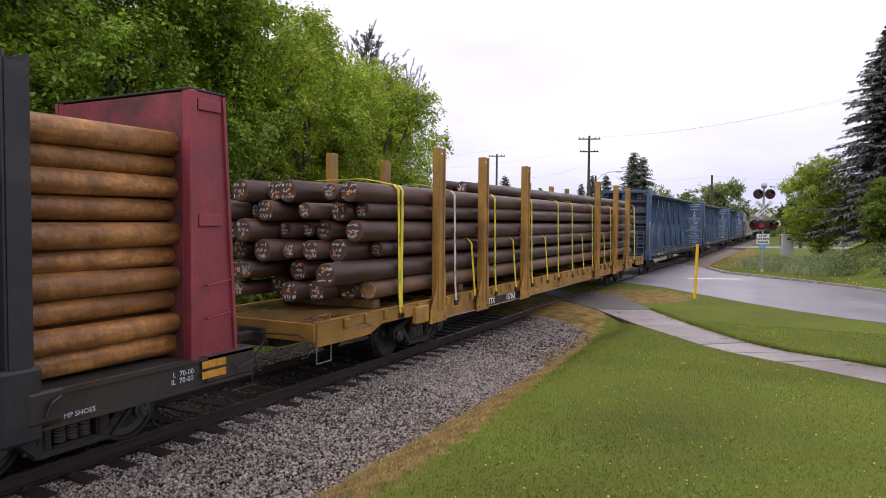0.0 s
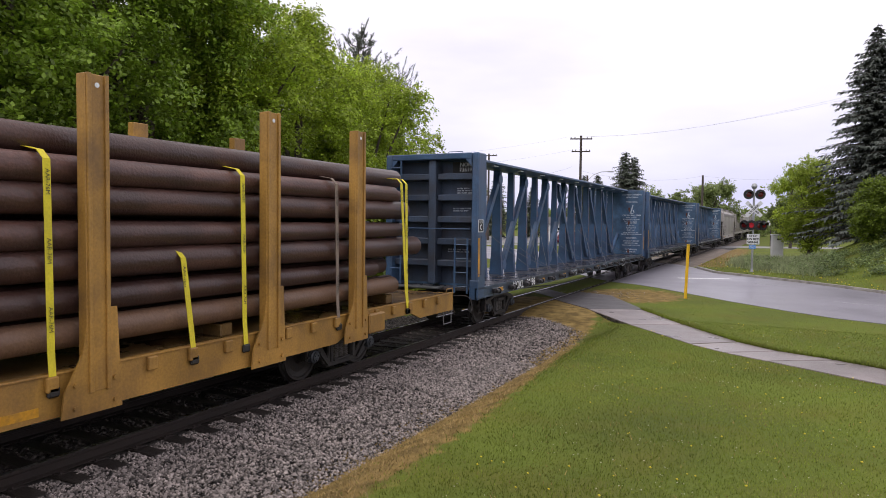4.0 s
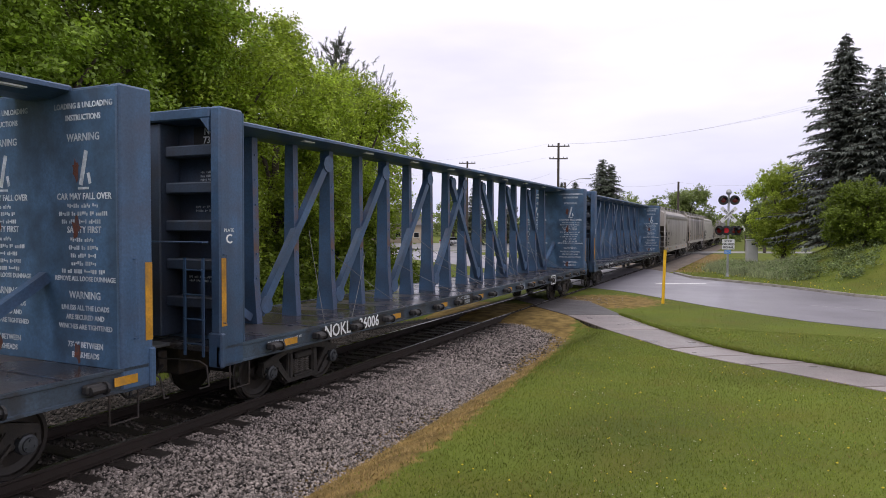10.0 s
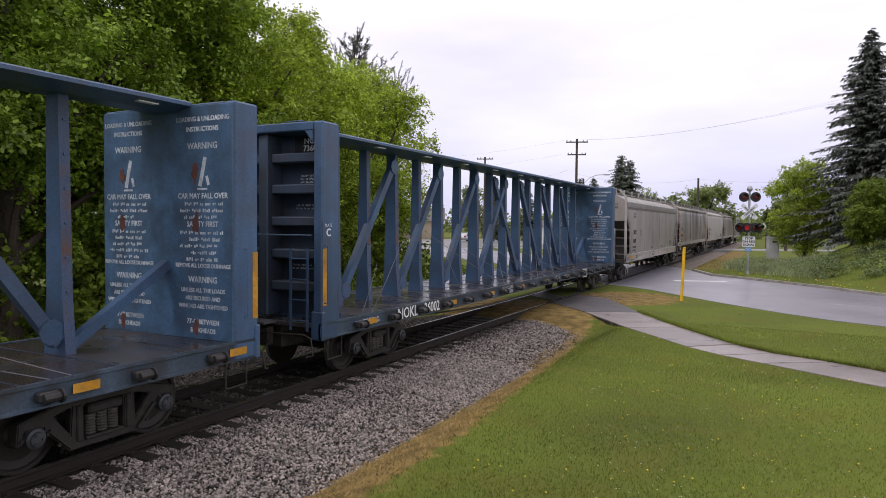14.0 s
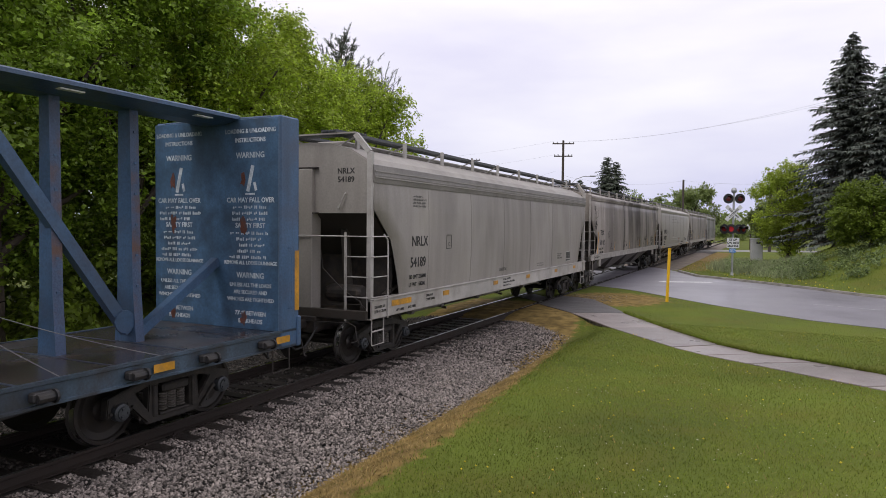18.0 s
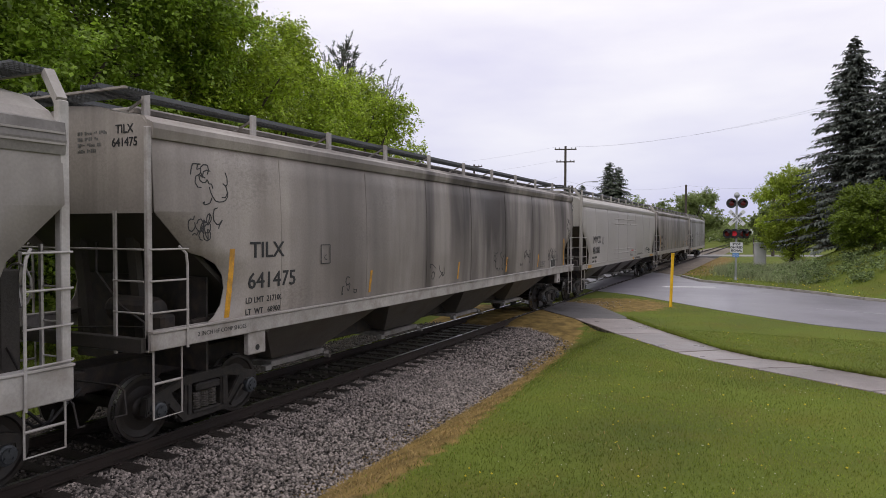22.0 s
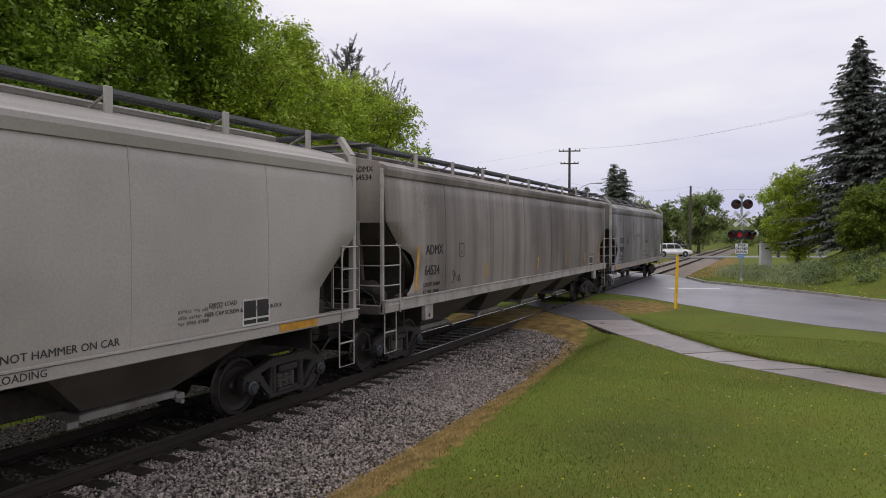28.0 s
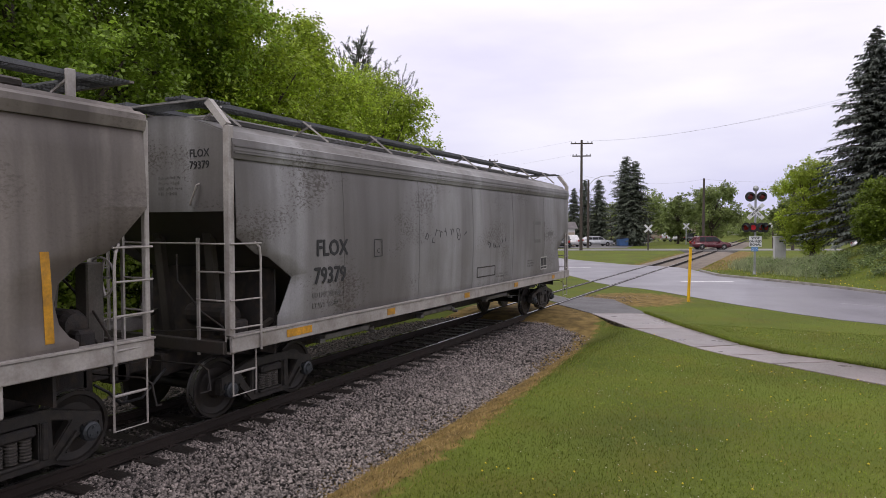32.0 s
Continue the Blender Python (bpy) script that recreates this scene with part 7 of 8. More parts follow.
def pine(x, y, height, reach, seed, mat, label):
    """A ragged pine: long limbs that turn up at their tips, each tip a brush of needles."""
    rng, z0 = np.random.default_rng(seed), ground_z(x, y) - 0.1
    t = thing("pine", label, "tree", "trees")
    t.matrix_basis = pose(x, y, z0)
    bm = bmesh.new()
    limb(bm, (0, 0, 0), (0.1, 0.1, height * 0.6), 0.26, 0.15, 8), limb(bm, (0.1, 0.1, height * 0.6), (0, 0.1, height), 0.15, 0.02, 8)
    part("trunk", bm, BARK, t)
    boughs, vs = bmesh.new(), []
    z = height * 0.30
    while z < height * 0.985:
        k = (height - z) / (height * 0.7)
        for i in range(6 if k > 0.25 else 3):
            a = rng.uniform(0, 6.28)
            ln = reach * (0.12 + 0.88 * min(k * 2.2, 1.0)) * rng.uniform(0.6, 1.1)
            base, out = np.array([0.05, 0.05, z]), np.array([math.cos(a), math.sin(a), 0.0])
            pts = [base, base + out * ln * 0.55 + np.array([0, 0, 0.10 * ln]), base + out * ln + np.array([0, 0, 0.42 * ln])]
            limb(boughs, pts[0], pts[1], 0.05, 0.03, 5), limb(boughs, pts[1], pts[2], 0.03, 0.01, 5)
            for q in range(7):
                s = 0.35 + 0.65 * (q + rng.uniform(0, 1)) / 7
                c = pts[0] + (pts[1] - pts[0]) * s / 0.55 if s < 0.55 else pts[1] + (pts[2] - pts[1]) * (s - 0.55) / 0.45
                c = c + rng.normal(0, 0.10, 3)
                tip = c + np.array([0, 0, rng.uniform(0.3, 0.75)]) + out * rng.uniform(0.05, 0.4) + rng.normal(0, 0.18, 3)
                limb(boughs, c, tip, 0.012, 0.006, 3)
                for w in range(34):
                    p = c + (tip - c) * rng.uniform(0.1, 1.0)
                    d = (tip - c) * 1.2 + rng.normal(0, 0.5, 3)
                    d = d / np.linalg.norm(d) * rng.uniform(0.12, 0.24)
                    side = np.cross(d, rng.normal(0, 1, 3))
                    side = side / np.linalg.norm(side) * 0.018
                    vs.append([p - side, p + side, p + d + side * 0.3, p + d - side * 0.3])
        z += rng.uniform(0.30, 0.48)
    v = np.array(vs).reshape(-1, 3)
    part("bough_work", boughs, BARK, t)["kind"] = "stuff"
    part("needles", from_arrays("needles", v, np.arange(len(v)).reshape(-1, 4), mat), mat, t)
    return t


pine(-18.9, 40.2, 15.8, 4.4, 21, NEEDLE, "ragged grey-green pine with upturned branch tips behind the wood")
rng = np.random.default_rng(77)
cs = np.stack([rng.uniform(-21, -5.4, 620), rng.uniform(-9, 30.5, 620), rng.uniform(0.1, 2.4, 620)], 1)
cs[:, 2] *= np.clip((-cs[:, 0] - 4.6) / 3.0, 0.15, 1.2)
v, f = leaf_cloud(cs, rng.uniform(0.6, 1.2, 620), 90000, 0.11, rng)
v[:, 2] = np.maximum(v[:, 2], -0.3)
tagged(new("brush", from_arrays("brush", v, f, LEAF_DARK)), "dense green undergrowth at the wood's edge", "undergrowth", kind="stuff")
# trees across the street and beyond
bx, by = plan(4.7, 59)
spruce(bx + 0.6, by, 15.9, 4.9, 31, NEEDLE_BLUE, "tall dark blue-green spruce on the grass bank", bare=0.02, power=0.78)
bx, by = plan(7.4, 57)
spruce(bx, by, 12.5, 3.6, 35, NEEDLE_BLUE, "smaller dark spruce beside the tall one", bare=0.02)
bx, by = plan(6.7, 47)
tree(bx, by, 4.2, 2.6, 0.0, 36000, LEAF_DARK, 32, "round dense dark green bush on the bank", 0.07, 50, "bush")
bx, by = plan(1.45, 62)
tree(bx, by, 9.0, 3.0, 0.3, 34000, LEAF_LIME, 33, "bright green tree behind the signal cabinet", 0.085)
bx, by = plan(-0.6, 66)
tree(bx, by, 5.8, 1.6, 1.0, 9000, LEAF_FAR, 34, "slim green tree beside the line", 0.10, 30)
FAR = "green tree far beyond the railway crossing"
for a, d, h, r, low, n, mat, seed in ((-8.0, 118, 8.4, 2.8, 0.6, 6000, LEAF_FAR, 41), (-5.5, 114, 11.2, 4.5, 0.8, 9000, LEAF_FAR, 42), (-10.3, 128, 10.4, 4.2, 0.5, 6000, LEAF_FAR, 43),
                                   (-2.2, 170, 6.0, 5.0, 0.3, 4000, LEAF_FAR, 44), (0.2, 150, 9.5, 4.5, 0.4, 5000, LEAF_FAR, 45), (3.2, 140, 12, 6, 0.4, 5000, LEAF_FAR, 46),
                                   (-13.2, 140, 9.0, 4.5, 0.4, 4000, LEAF_FAR, 47), (-24.4, 118, 10.5, 3.0, 1.0, 4000, LEAF_FAR, 48), (-9.0, 170, 9, 7, 0.3, 5000, LEAF_FAR, 49),
                                   (-31, 125, 9, 4.5, 0.4, 4000, LEAF_FAR, 50), (-36, 110, 9, 4.5, 0.4, 4000, LEAF_FAR, 51), (-5.8, 190, 10, 9, 0.3, 5000, LEAF_FAR, 52)):
    bx, by = plan(a, d)
    tree(bx, by, h, r, low, int(n * 2.2), mat, seed, FAR, 0.15, 60)
for a, d, h, r, tips, seed in ((-11.7, 105, 13.6, 3.4, 2, 61), (-14.2, 114, 10.8, 2.4, 1, 62), (-15.3, 116, 10.8, 2.2, 1, 63), (-16.2, 118, 9.6, 2.0, 1, 64), (-22.5, 112, 10.6, 2.6, 1, 65), (0.9, 110, 11.0, 2.4, 1, 66), (-19.5, 120, 9.0, 2.2, 1, 67)):
    bx, by = plan(a, d)
    spruce(bx, by, h, r, seed, NEEDLE, "dark green spruce far beyond the crossing", tips, 0.26, power=0.62)
# a closed line of far woods
cs, rs = [], []
rng = np.random.default_rng(5)
for a in np.arange(-48, 50, 0.55):
    d = rng.uniform(205, 250)
    bx, by = plan(a, d)
    for z in (1.0, 3.2, 5.2 + rng.uniform(-1, 1)):
        cs.append((bx + rng.uniform(-2, 2), by + rng.uniform(-2, 2), z)), rs.append(rng.uniform(2.2, 3.4))
v, f = leaf_cloud(np.array(cs), np.array(rs), 26000, 0.75, rng)
v[:, 2] = np.maximum(v[:, 2], 0)
tagged(new("far_woods", from_arrays("far_woods", v, f, LEAF_FAR)), "line of distant green woods, haze put into the leaf colour", "woods", kind="stuff")


# ---- grass ----
def blades(points, h0, h1, width, rng, lean=0.35):
    n = len(points)
    a = rng.uniform(0, 6.28, n)
    h = rng.uniform(h0, h1, n)
    w = width * rng.uniform(0.7, 1.3, n)
    dx, dy = np.cos(a) * w, np.sin(a) * w
    lx, ly = rng.normal(0, lean, n) * h, rng.normal(0, lean, n) * h
    p = points
    v = np.stack([np.stack([p[:, 0] - dx, p[:, 1] - dy, p[:, 2]], 1), np.stack([p[:, 0] + dx, p[:, 1] + dy, p[:, 2]], 1), np.stack([p[:, 0] + lx, p[:, 1] + ly, p[:, 2] + h], 1)], 1)
    return v.reshape(-1, 3), np.arange(3 * n).reshape(-1, 3)


def inside(poly, x, y):
    hit = np.zeros(len(x), bool)
    for (x0, y0), (x1, y1) in zip(poly, poly[1:] + poly[:1]):
        c = (y0 > y) != (y1 > y)
        hit ^= c & (x < (x1 - x0) * (y - y0) / (y1 - y0 + 1e-12) + x0)
    return hit


WALK_POLY = [(0.8, 24.3), (0.8, 27.7), (1.4, 27.5), (2.35, 27.1), (4.05, 23.8)] + [j[1] for j in joints] + [j[0] for j in joints[::-1]]
ROAD_POLY = NEAR_EDGE + FAR_EDGE[::-1]
rng = np.random.default_rng(9)


def lawn_points(n, x0, x1, y0, y1, power=1.6):
    x, y = rng.uniform(x0, x1, n), y0 + (y1 - y0) * rng.uniform(0, 1, n) ** power
    keep = ~inside(WALK_POLY, x, y) & ~inside(ROAD_POLY, x, y) & ~((x < 3.3) & (y < 22))
    x, y = x[keep], y[keep]
    z = np.array([ground_z(a, b) - 0.015 for a, b in zip(x, y)])
    d = np.array([dryness(a, b) for a, b in zip(x, y)]) + rng.normal(0, 0.26, len(x))
    return np.stack([x, y, z], 1), d


p1, d1 = lawn_points(230000, 3.2, 15.5, 3.4, 21.5)
p0, d0 = lawn_points(60000, 3.6, 16, -6, 3.5, 1.0)
p2, d2 = lawn_points(60000, 1.8, 20.0, 14, 34, 1.2)
pts, dd = np.concatenate([p0, p1, p2]), np.concatenate([d0, d1, d2])
v, f = blades(pts[dd < 0.5], 0.018, 0.045, 0.006, rng)
tagged(new("grass", from_arrays("grass", v, f, GRASS)), "short green lawn grass with clover", "grass", kind="stuff")
v, f = blades(pts[(dd >= 0.5) & (rng.uniform(0, 1, len(dd)) < 0.55)], 0.02, 0.06, 0.006, rng, 0.8)
tagged(new("dead_grass", from_arrays("dead_grass", v, f, WEED_DRY)), "dead straw-coloured grass along the ballast", "grass", kind="stuff")


# uncut fringe along the far side of the footway
fr = []
for (x0, y0), (x1, y1) in zip([j[1] for j in joints], [j[1] for j in joints][1:]):
    k = int(1600 * math.hypot(x1 - x0, y1 - y0) / 3.0)
    u, w = rng.uniform(0, 1, k), np.abs(rng.normal(0, 0.07, k)) * (0.4 + rng.uniform(0, 1, k))
    nx, ny = (y0 - y1) / math.hypot(x1 - x0, y1 - y0), (x1 - x0) / math.hypot(x1 - x0, y1 - y0)
    fr.append(np.stack([x0 + (x1 - x0) * u + nx * (w - 0.03), y0 + (y1 - y0) * u + ny * (w - 0.03), np.full(k, -0.03)], 1))
v, f = blades(np.concatenate(fr), 0.05, 0.13, 0.009, rng, 0.5)
tagged(new("grass", from_arrays("grass", v, f, GRASS)), "longer uncut grass along the footway's edge", "grass", kind="stuff")


def flowers(pts, size, mat, name, label):
    n = len(pts)
    base = np.array([(1, 0, 0), (0, 1, 0), (-1, 0, 0), (0, -1, 0), (0, 0, 0.8), (0, 0, -0.8)])
    tri = np.array([(0, 1, 4), (1, 2, 4), (2, 3, 4), (3, 0, 4), (1, 0, 5), (2, 1, 5), (3, 2, 5), (0, 3, 5)])
    v = pts[:, None] + base[None] * size * rng.uniform(0.6, 1.2, (n, 1, 1))
    f = (tri[None] + 6 * np.arange(n)[:, None, None]).reshape(-1, 3)
    tagged(new(name, from_arrays(name, v.reshape(-1, 3), f, mat)), label, "flowers", kind="stuff")


k = rng.permutation(np.flatnonzero((d1 < 0.3) & (p1[:, 0] > 5.2)))
cl = p1[k[:2400]] + np.array([0, 0, 0.05])
cl = cl[[noise.noise(Vector((a * 0.9, b * 0.9, 3))) > 0.08 for a, b, _ in cl]]
flowers(cl, 0.008, FLOWER_WHITE, "clover_flowers", "small white clover heads scattered in the lawn")
flowers(p1[k[2400:2700]] + np.array([0, 0, 0.055]), 0.016, FLOWER_YELLOW, "dandelions", "small yellow flowers scattered in the lawn")
# bushy weeds on the bank
cs = []
while len(cs) < 120:
    a, b = rng.uniform(5.8, 14.5), rng.uniform(40, 60)
    k = a * ROAD_N.x + b * ROAD_N.y - ROAD_FAR
    if 3.4 < k < 8.5 and b > 36 + 0.3 * a:
        cs.append((a, b, ground_z(a, b) + rng.uniform(0.0, 0.3)))
v, f = leaf_cloud(np.array(cs), rng.uniform(0.35, 0.75, len(cs)), 16000, 0.06, rng)
tagged(new("weed_clumps", from_arrays("weed_clumps", v, f, WEED_LEAF)), "leafy green weeds clumped on the bank beyond the kerb", "weeds", kind="stuff")
# tall weeds round the signal and along the far kerb
n = 60000
x, y = rng.uniform(3.0, 13, n), rng.uniform(38, 61.5, n)
nn = x * ROAD_N.x + y * ROAD_N.y
keep = (nn > ROAD_FAR + 3.0 + rng.normal(0, 0.4, n)) & (x < 9.8 + 0.05 * (y - 45) + rng.normal(0, 0.5, n)) & ~inside(ROAD_POLY, x, y) & (x > 5.5 + rng.normal(0, 0.5, n)) & (np.abs(nn - ROAD_FAR - 7.0) < 4.6 + rng.normal(0, 1.0, n))
x, y = x[keep], y[keep]
pz = np.stack([x, y, np.array([ground_z(a, b) - 0.015 for a, b in zip(x, y)])], 1)
v, f = blades(pz, 0.12, 0.62, 0.016, rng, 0.3)
tagged(new("tall_weeds", from_arrays("tall_weeds", v, f, WEED)), "tall grey-green weeds behind the kerb", "weeds", kind="stuff")
n = 26000
x, y = rng.uniform(3.0, 26, n), rng.uniform(28, 62, n)
nn = x * ROAD_N.x + y * ROAD_N.y
keep = ~inside(ROAD_POLY, x, y) & (nn > ROAD_FAR + 0.2)
pz = np.stack([x[keep], y[keep], np.array([ground_z(a, b) - 0.015 for a, b in zip(x[keep], y[keep])])], 1)
v, f = blades(pz, 0.05, 0.13, 0.014, rng)
tagged(new("grass", from_arrays("grass", v, f, GRASS)), "green grass on the bank beyond the street", "grass", kind="stuff")
k = rng.permutation(len(pz))[:500]
sel = pz[k]
sel = sel[(sel[:, 0] * ROAD_N.x + sel[:, 1] * ROAD_N.y) < ROAD_FAR + 4.5]
flowers(sel + np.array([0, 0, 0.12]), 0.03, FLOWER_YELLOW, "dandelions", "yellow flowers along the far kerb")
# green patch of low growth on the far side of the track
x, y = rng.uniform(-9, -3.0, 22000), rng.uniform(1, 34, 22000)
pz = np.stack([x, y, np.array([ground_z(a, b) - 0.015 for a, b in zip(x, y)])], 1)
v, f = blades(pz, 0.08, 0.28, 0.012, rng)
tagged(new("grass", from_arrays("grass", v, f, GRASS)), "longer green grass between track and wood", "grass", kind="stuff")

# ---- street furniture, buildings and vehicles ----
GALV = material("galvanised_steel", (0.34, 0.35, 0.36), 0.4, 0.5, 0.15, 2, 40, 0.05)
SIGNAL_BLACK = material("signal_black", (0.012, 0.012, 0.013), 0.5, 0, 0.2, 3, 40, 0.1)
LENS_DIM = material("dark_red_lens", (0.13, 0.008, 0.008), 0.15, 0, 0.1, 5, 60, 0.05)
LENS_LIT = glowing("lit_red_lens", (0.50, 0.012, 0.025), 0.20)
SIGN_WHITE = material("reflective_white_sign", (0.60, 0.61, 0.63), 0.4, 0, 0.06, 2, 30, 0)
SIGN_BLUE = material("blue_sign", (0.06, 0.20, 0.50), 0.4, 0, 0.06, 2, 30, 0)
CABINET = material("pale_cabinet_paint", (0.46, 0.46, 0.48), 0.45, 0.1, 0.1, 1.5, 30, 0.05)
POLE_WOOD = material("weathered_pole_wood", (0.060, 0.048, 0.040), 0.85, 0, 0.3, 1.5, 20, 0.4)
WIRE = material("overhead_wire", (0.22, 0.22, 0.24), 0.6, 0.2, 0.1, 2, 20, 0)
SIDING_WHITE = material("white_siding", (0.66, 0.65, 0.63), 0.6, 0, 0.08, 1, 20, 0.1)
SIDING_TAN = material("tan_siding", (0.40, 0.33, 0.26), 0.6, 0, 0.1, 1, 20, 0.1)
ROOF_GREY = material("grey_shingle_roof", (0.13, 0.12, 0.12), 0.85, 0, 0.25, 1.5, 15, 0.5)
GLASS_DARK = material("dark_window_glass", (0.012, 0.014, 0.016), 0.12, 0, 0.1, 1, 10, 0, spec=0.3)
TYRE = material("black_tyre", (0.018, 0.018, 0.018), 0.8, 0, 0.2, 3, 40, 0.1)
RIM = material("alloy_rim", (0.38, 0.38, 0.39), 0.35, 0.8, 0.1, 3, 40, 0)
LOT = material("parking_asphalt", (0.17, 0.165, 0.165), 0.5, 0, 0.15, 0.2, 20, 0.1)
RED_LAMP = material("red_lamp_glass", (0.35, 0.02, 0.02), 0.2, 0, 0.1, 3, 30, 0)
HEADLAMP = material("headlamp_glass", (0.6, 0.62, 0.64), 0.1, 0.2, 0.05, 3, 30, 0)

# yellow marker post
post = thing("marker_post", "slim yellow plastic marker post in the grass", "marker post")
post.matrix_basis = pose(5.04, 27.64, -0.1, 0, 1.6, 0)
bm = sweep(bmesh.new(), [(-0.055, -0.02), (0.0, 0.012), (0.055, -0.02), (0.055, -0.002), (0.0, 0.035), (-0.055, -0.002)], 0, 2.15, "z")
part("post_body", bm, YELLOW_POST, post)
part("post_cap", B((-0.06, -0.03, 2.15), (0.06, 0.04, 2.18), 0.006), YELLOW_POST, post)

# crossing signal: mast, bell, lamps, crossbuck
AX = math.degrees(math.atan2(8.51 - 6.63, 45.2))
sig = thing("crossing_signal", "railway crossing signal with crossbuck and red flashing lamps", "crossing signal")
sig.matrix_basis = pose(6.63, 45.19, -0.04, 0, 0, AX + 12)
part("mast", lathe(bmesh.new(), [(0.065, 0), (0.065, 5.05), (0.05, 5.06)], "z", 14), GALV, sig)
part("mast_base", lathe(bmesh.new(), [(0.12, 0), (0.11, 0.06), (0.085, 0.16), (0.07, 0.2)], "z", 14), GALV, sig)
part("bell", lathe(bmesh.new(), [(0.03, 5.04), (0.12, 5.08), (0.17, 5.18), (0.17, 5.24), (0.12, 5.36), (0.03, 5.40)], "z", 16), GALV, sig, "grey domed warning bell")


def flasher(x, y, z, yaw, lit):
    m = Matrix.Translation((x, y, z)) @ pose(0, 0, 0, 0, 0, yaw)
    bm = lathe(bmesh.new(), [(0.30, -0.012), (0.30, 0.012)], "y", 24, m)
    disc = part("lamp_target", bm, SIGNAL_BLACK, sig, "round black lamp target")
    bm = bmesh.new()
    for i in range(9):
        a0, a1 = math.pi * (0.02 + 0.96 * i / 9), math.pi * (0.02 + 0.96 * (i + 1) / 9)
        q = [m @ Vector((0.17 * math.cos(a), yy, 0.17 * math.sin(a))) for a, yy in ((a0, -0.012), (a1, -0.012), (a1, -0.32 + 0.1 * abs(math.cos(a1))), (a0, -0.32 + 0.1 * abs(math.cos(a0))))]
        r = [m @ Vector((0.18 * math.cos(a), yy, 0.18 * math.sin(a))) for a, yy in ((a0, -0.012), (a1, -0.012), (a1, -0.32 + 0.1 * abs(math.cos(a1))), (a0, -0.32 + 0.1 * abs(math.cos(a0))))]
        v = [bm.verts.new(p) for p in q + r]
        for c in ((0, 1, 2, 3), (7, 6, 5, 4), (2, 6, 7, 3)):
            bm.faces.new([v[k] for k in c])
    part("hood", bm, SIGNAL_BLACK, disc)
    part("lens", lathe(bmesh.new(), [(0.155, -0.045), (0.15, -0.055), (0.08, -0.065), (0.02, -0.068)], "y", 20, m), LENS_LIT if lit else LENS_DIM, disc, "round red lens")
    part("lamp_body", lathe(bmesh.new(), [(0.15, 0.02), (0.15, 0.16), (0.08, 0.22)], "y", 16, m), SIGNAL_BLACK, disc)


flasher(-0.33, -0.10, 4.72, 4, False), flasher(0.33, -0.10, 4.72, 4, False)
part("cross_arm", B((-0.36, -0.03, 4.68), (0.36, 0.03, 4.76)), GALV, sig)
flasher(-0.52, -0.12, 2.86, -38, False), flasher(-0.14, -0.16, 2.86, -14, True), flasher(0.30, -0.16, 2.86, 8, False), flasher(0.56, -0.10, 2.86, 38, False)
part("cross_arm", B((-0.60, -0.03, 2.82), (0.62, 0.03, 2.90)), GALV, sig)
for a, text in ((45, "CROSSING"), (-45, "RAILROAD")):
    m = Matrix.Translation((0, -0.09 if a > 0 else -0.075, 3.83)) @ pose(0, 0, 0, 0, -a, 0)
    board = part("crossbuck_board", B((-0.61, -0.006, -0.115), (0.61, 0.006, 0.115), 0.0, m), SIGN_WHITE, sig, "white crossbuck board")
    f = m @ Matrix.Translation((0, -0.008, 0)) @ FRONT_END
    lettering(text, 0.16, BLACK_LETTER, board, (0, 0, 0), f, align="CENTER", bold=0.004)
sign = part("stop_sign_board", B((-0.36, -0.10, 1.70), (0.36, -0.09, 2.32)), SIGN_WHITE, sig, "white sign with black words")
for k, w in enumerate(("STOP", "ON RED", "SIGNAL")):
    lettering(w, 0.19, BLACK_LETTER, sign, (0, -0.102, 2.20 - 0.19 * k), FRONT_END, align="CENTER", bold=0.006)
blue = part("notice_board", B((-0.22, -0.10, 1.42), (0.16, -0.09, 1.66)), SIGN_BLUE, sig, "small blue notice")
small_print(blue, SIGN_WHITE, (-0.19, -0.102, 1.58), 0.30, 3, 0.06, FRONT_END, 3)

cab = thing("signal_cabinet", "pale grey steel signal cabinet in the weeds", "cabinet")
cab.matrix_basis = pose(7.75, 62.8, -0.05, 0, 0, 14)
part("cabinet_body", B((-0.42, -0.35, 0.15), (0.42, 0.35, 2.0), 0.02), CABINET, cab)
part("cabinet_roof", B((-0.47, -0.40, 2.0), (0.47, 0.40, 2.09), 0.02), CABINET, cab)
part("cabinet_door", B((-0.36, -0.372, 0.25), (0.36, -0.352, 1.92), 0.006), CABINET, cab)
part("vent", B((-0.1, -0.380, 1.62), (0.26, -0.373, 1.76)), SIGNAL_BLACK, cab)
part("plinth", B((-0.45, -0.38, 0.0), (0.45, 0.38, 0.15), 0.01), KERB, cab)


def crossbuck(x, y, h, yaw, pole_mat):
    c = thing("crossbuck_sign", "white railway crossbuck on a dark post", "road sign", "crossbucks")
    c.matrix_basis = pose(x, y, -0.05, 0, 0, yaw)
    part("sign_post", B((-0.07, -0.05, 0), (0.07, 0.05, h), 0.01), pole_mat, c)
    for a in (45, -45):
        m = Matrix.Translation((0, -0.07 if a > 0 else -0.085, h - 0.45)) @ pose(0, 0, 0, 0, a, 0)
        part("crossbuck_board", B((-0.61, -0.006, -0.11), (0.61, 0.006, 0.11), 0, m), SIGN_WHITE, c)


crossbuck(-6.7, 83.9, 3.1, 25, POLE_WOOD), crossbuck(-6.0, 112.0, 3.4, 15, GALV), crossbuck(6.5, 100.0, 3.4, -30, POLE_WOOD)


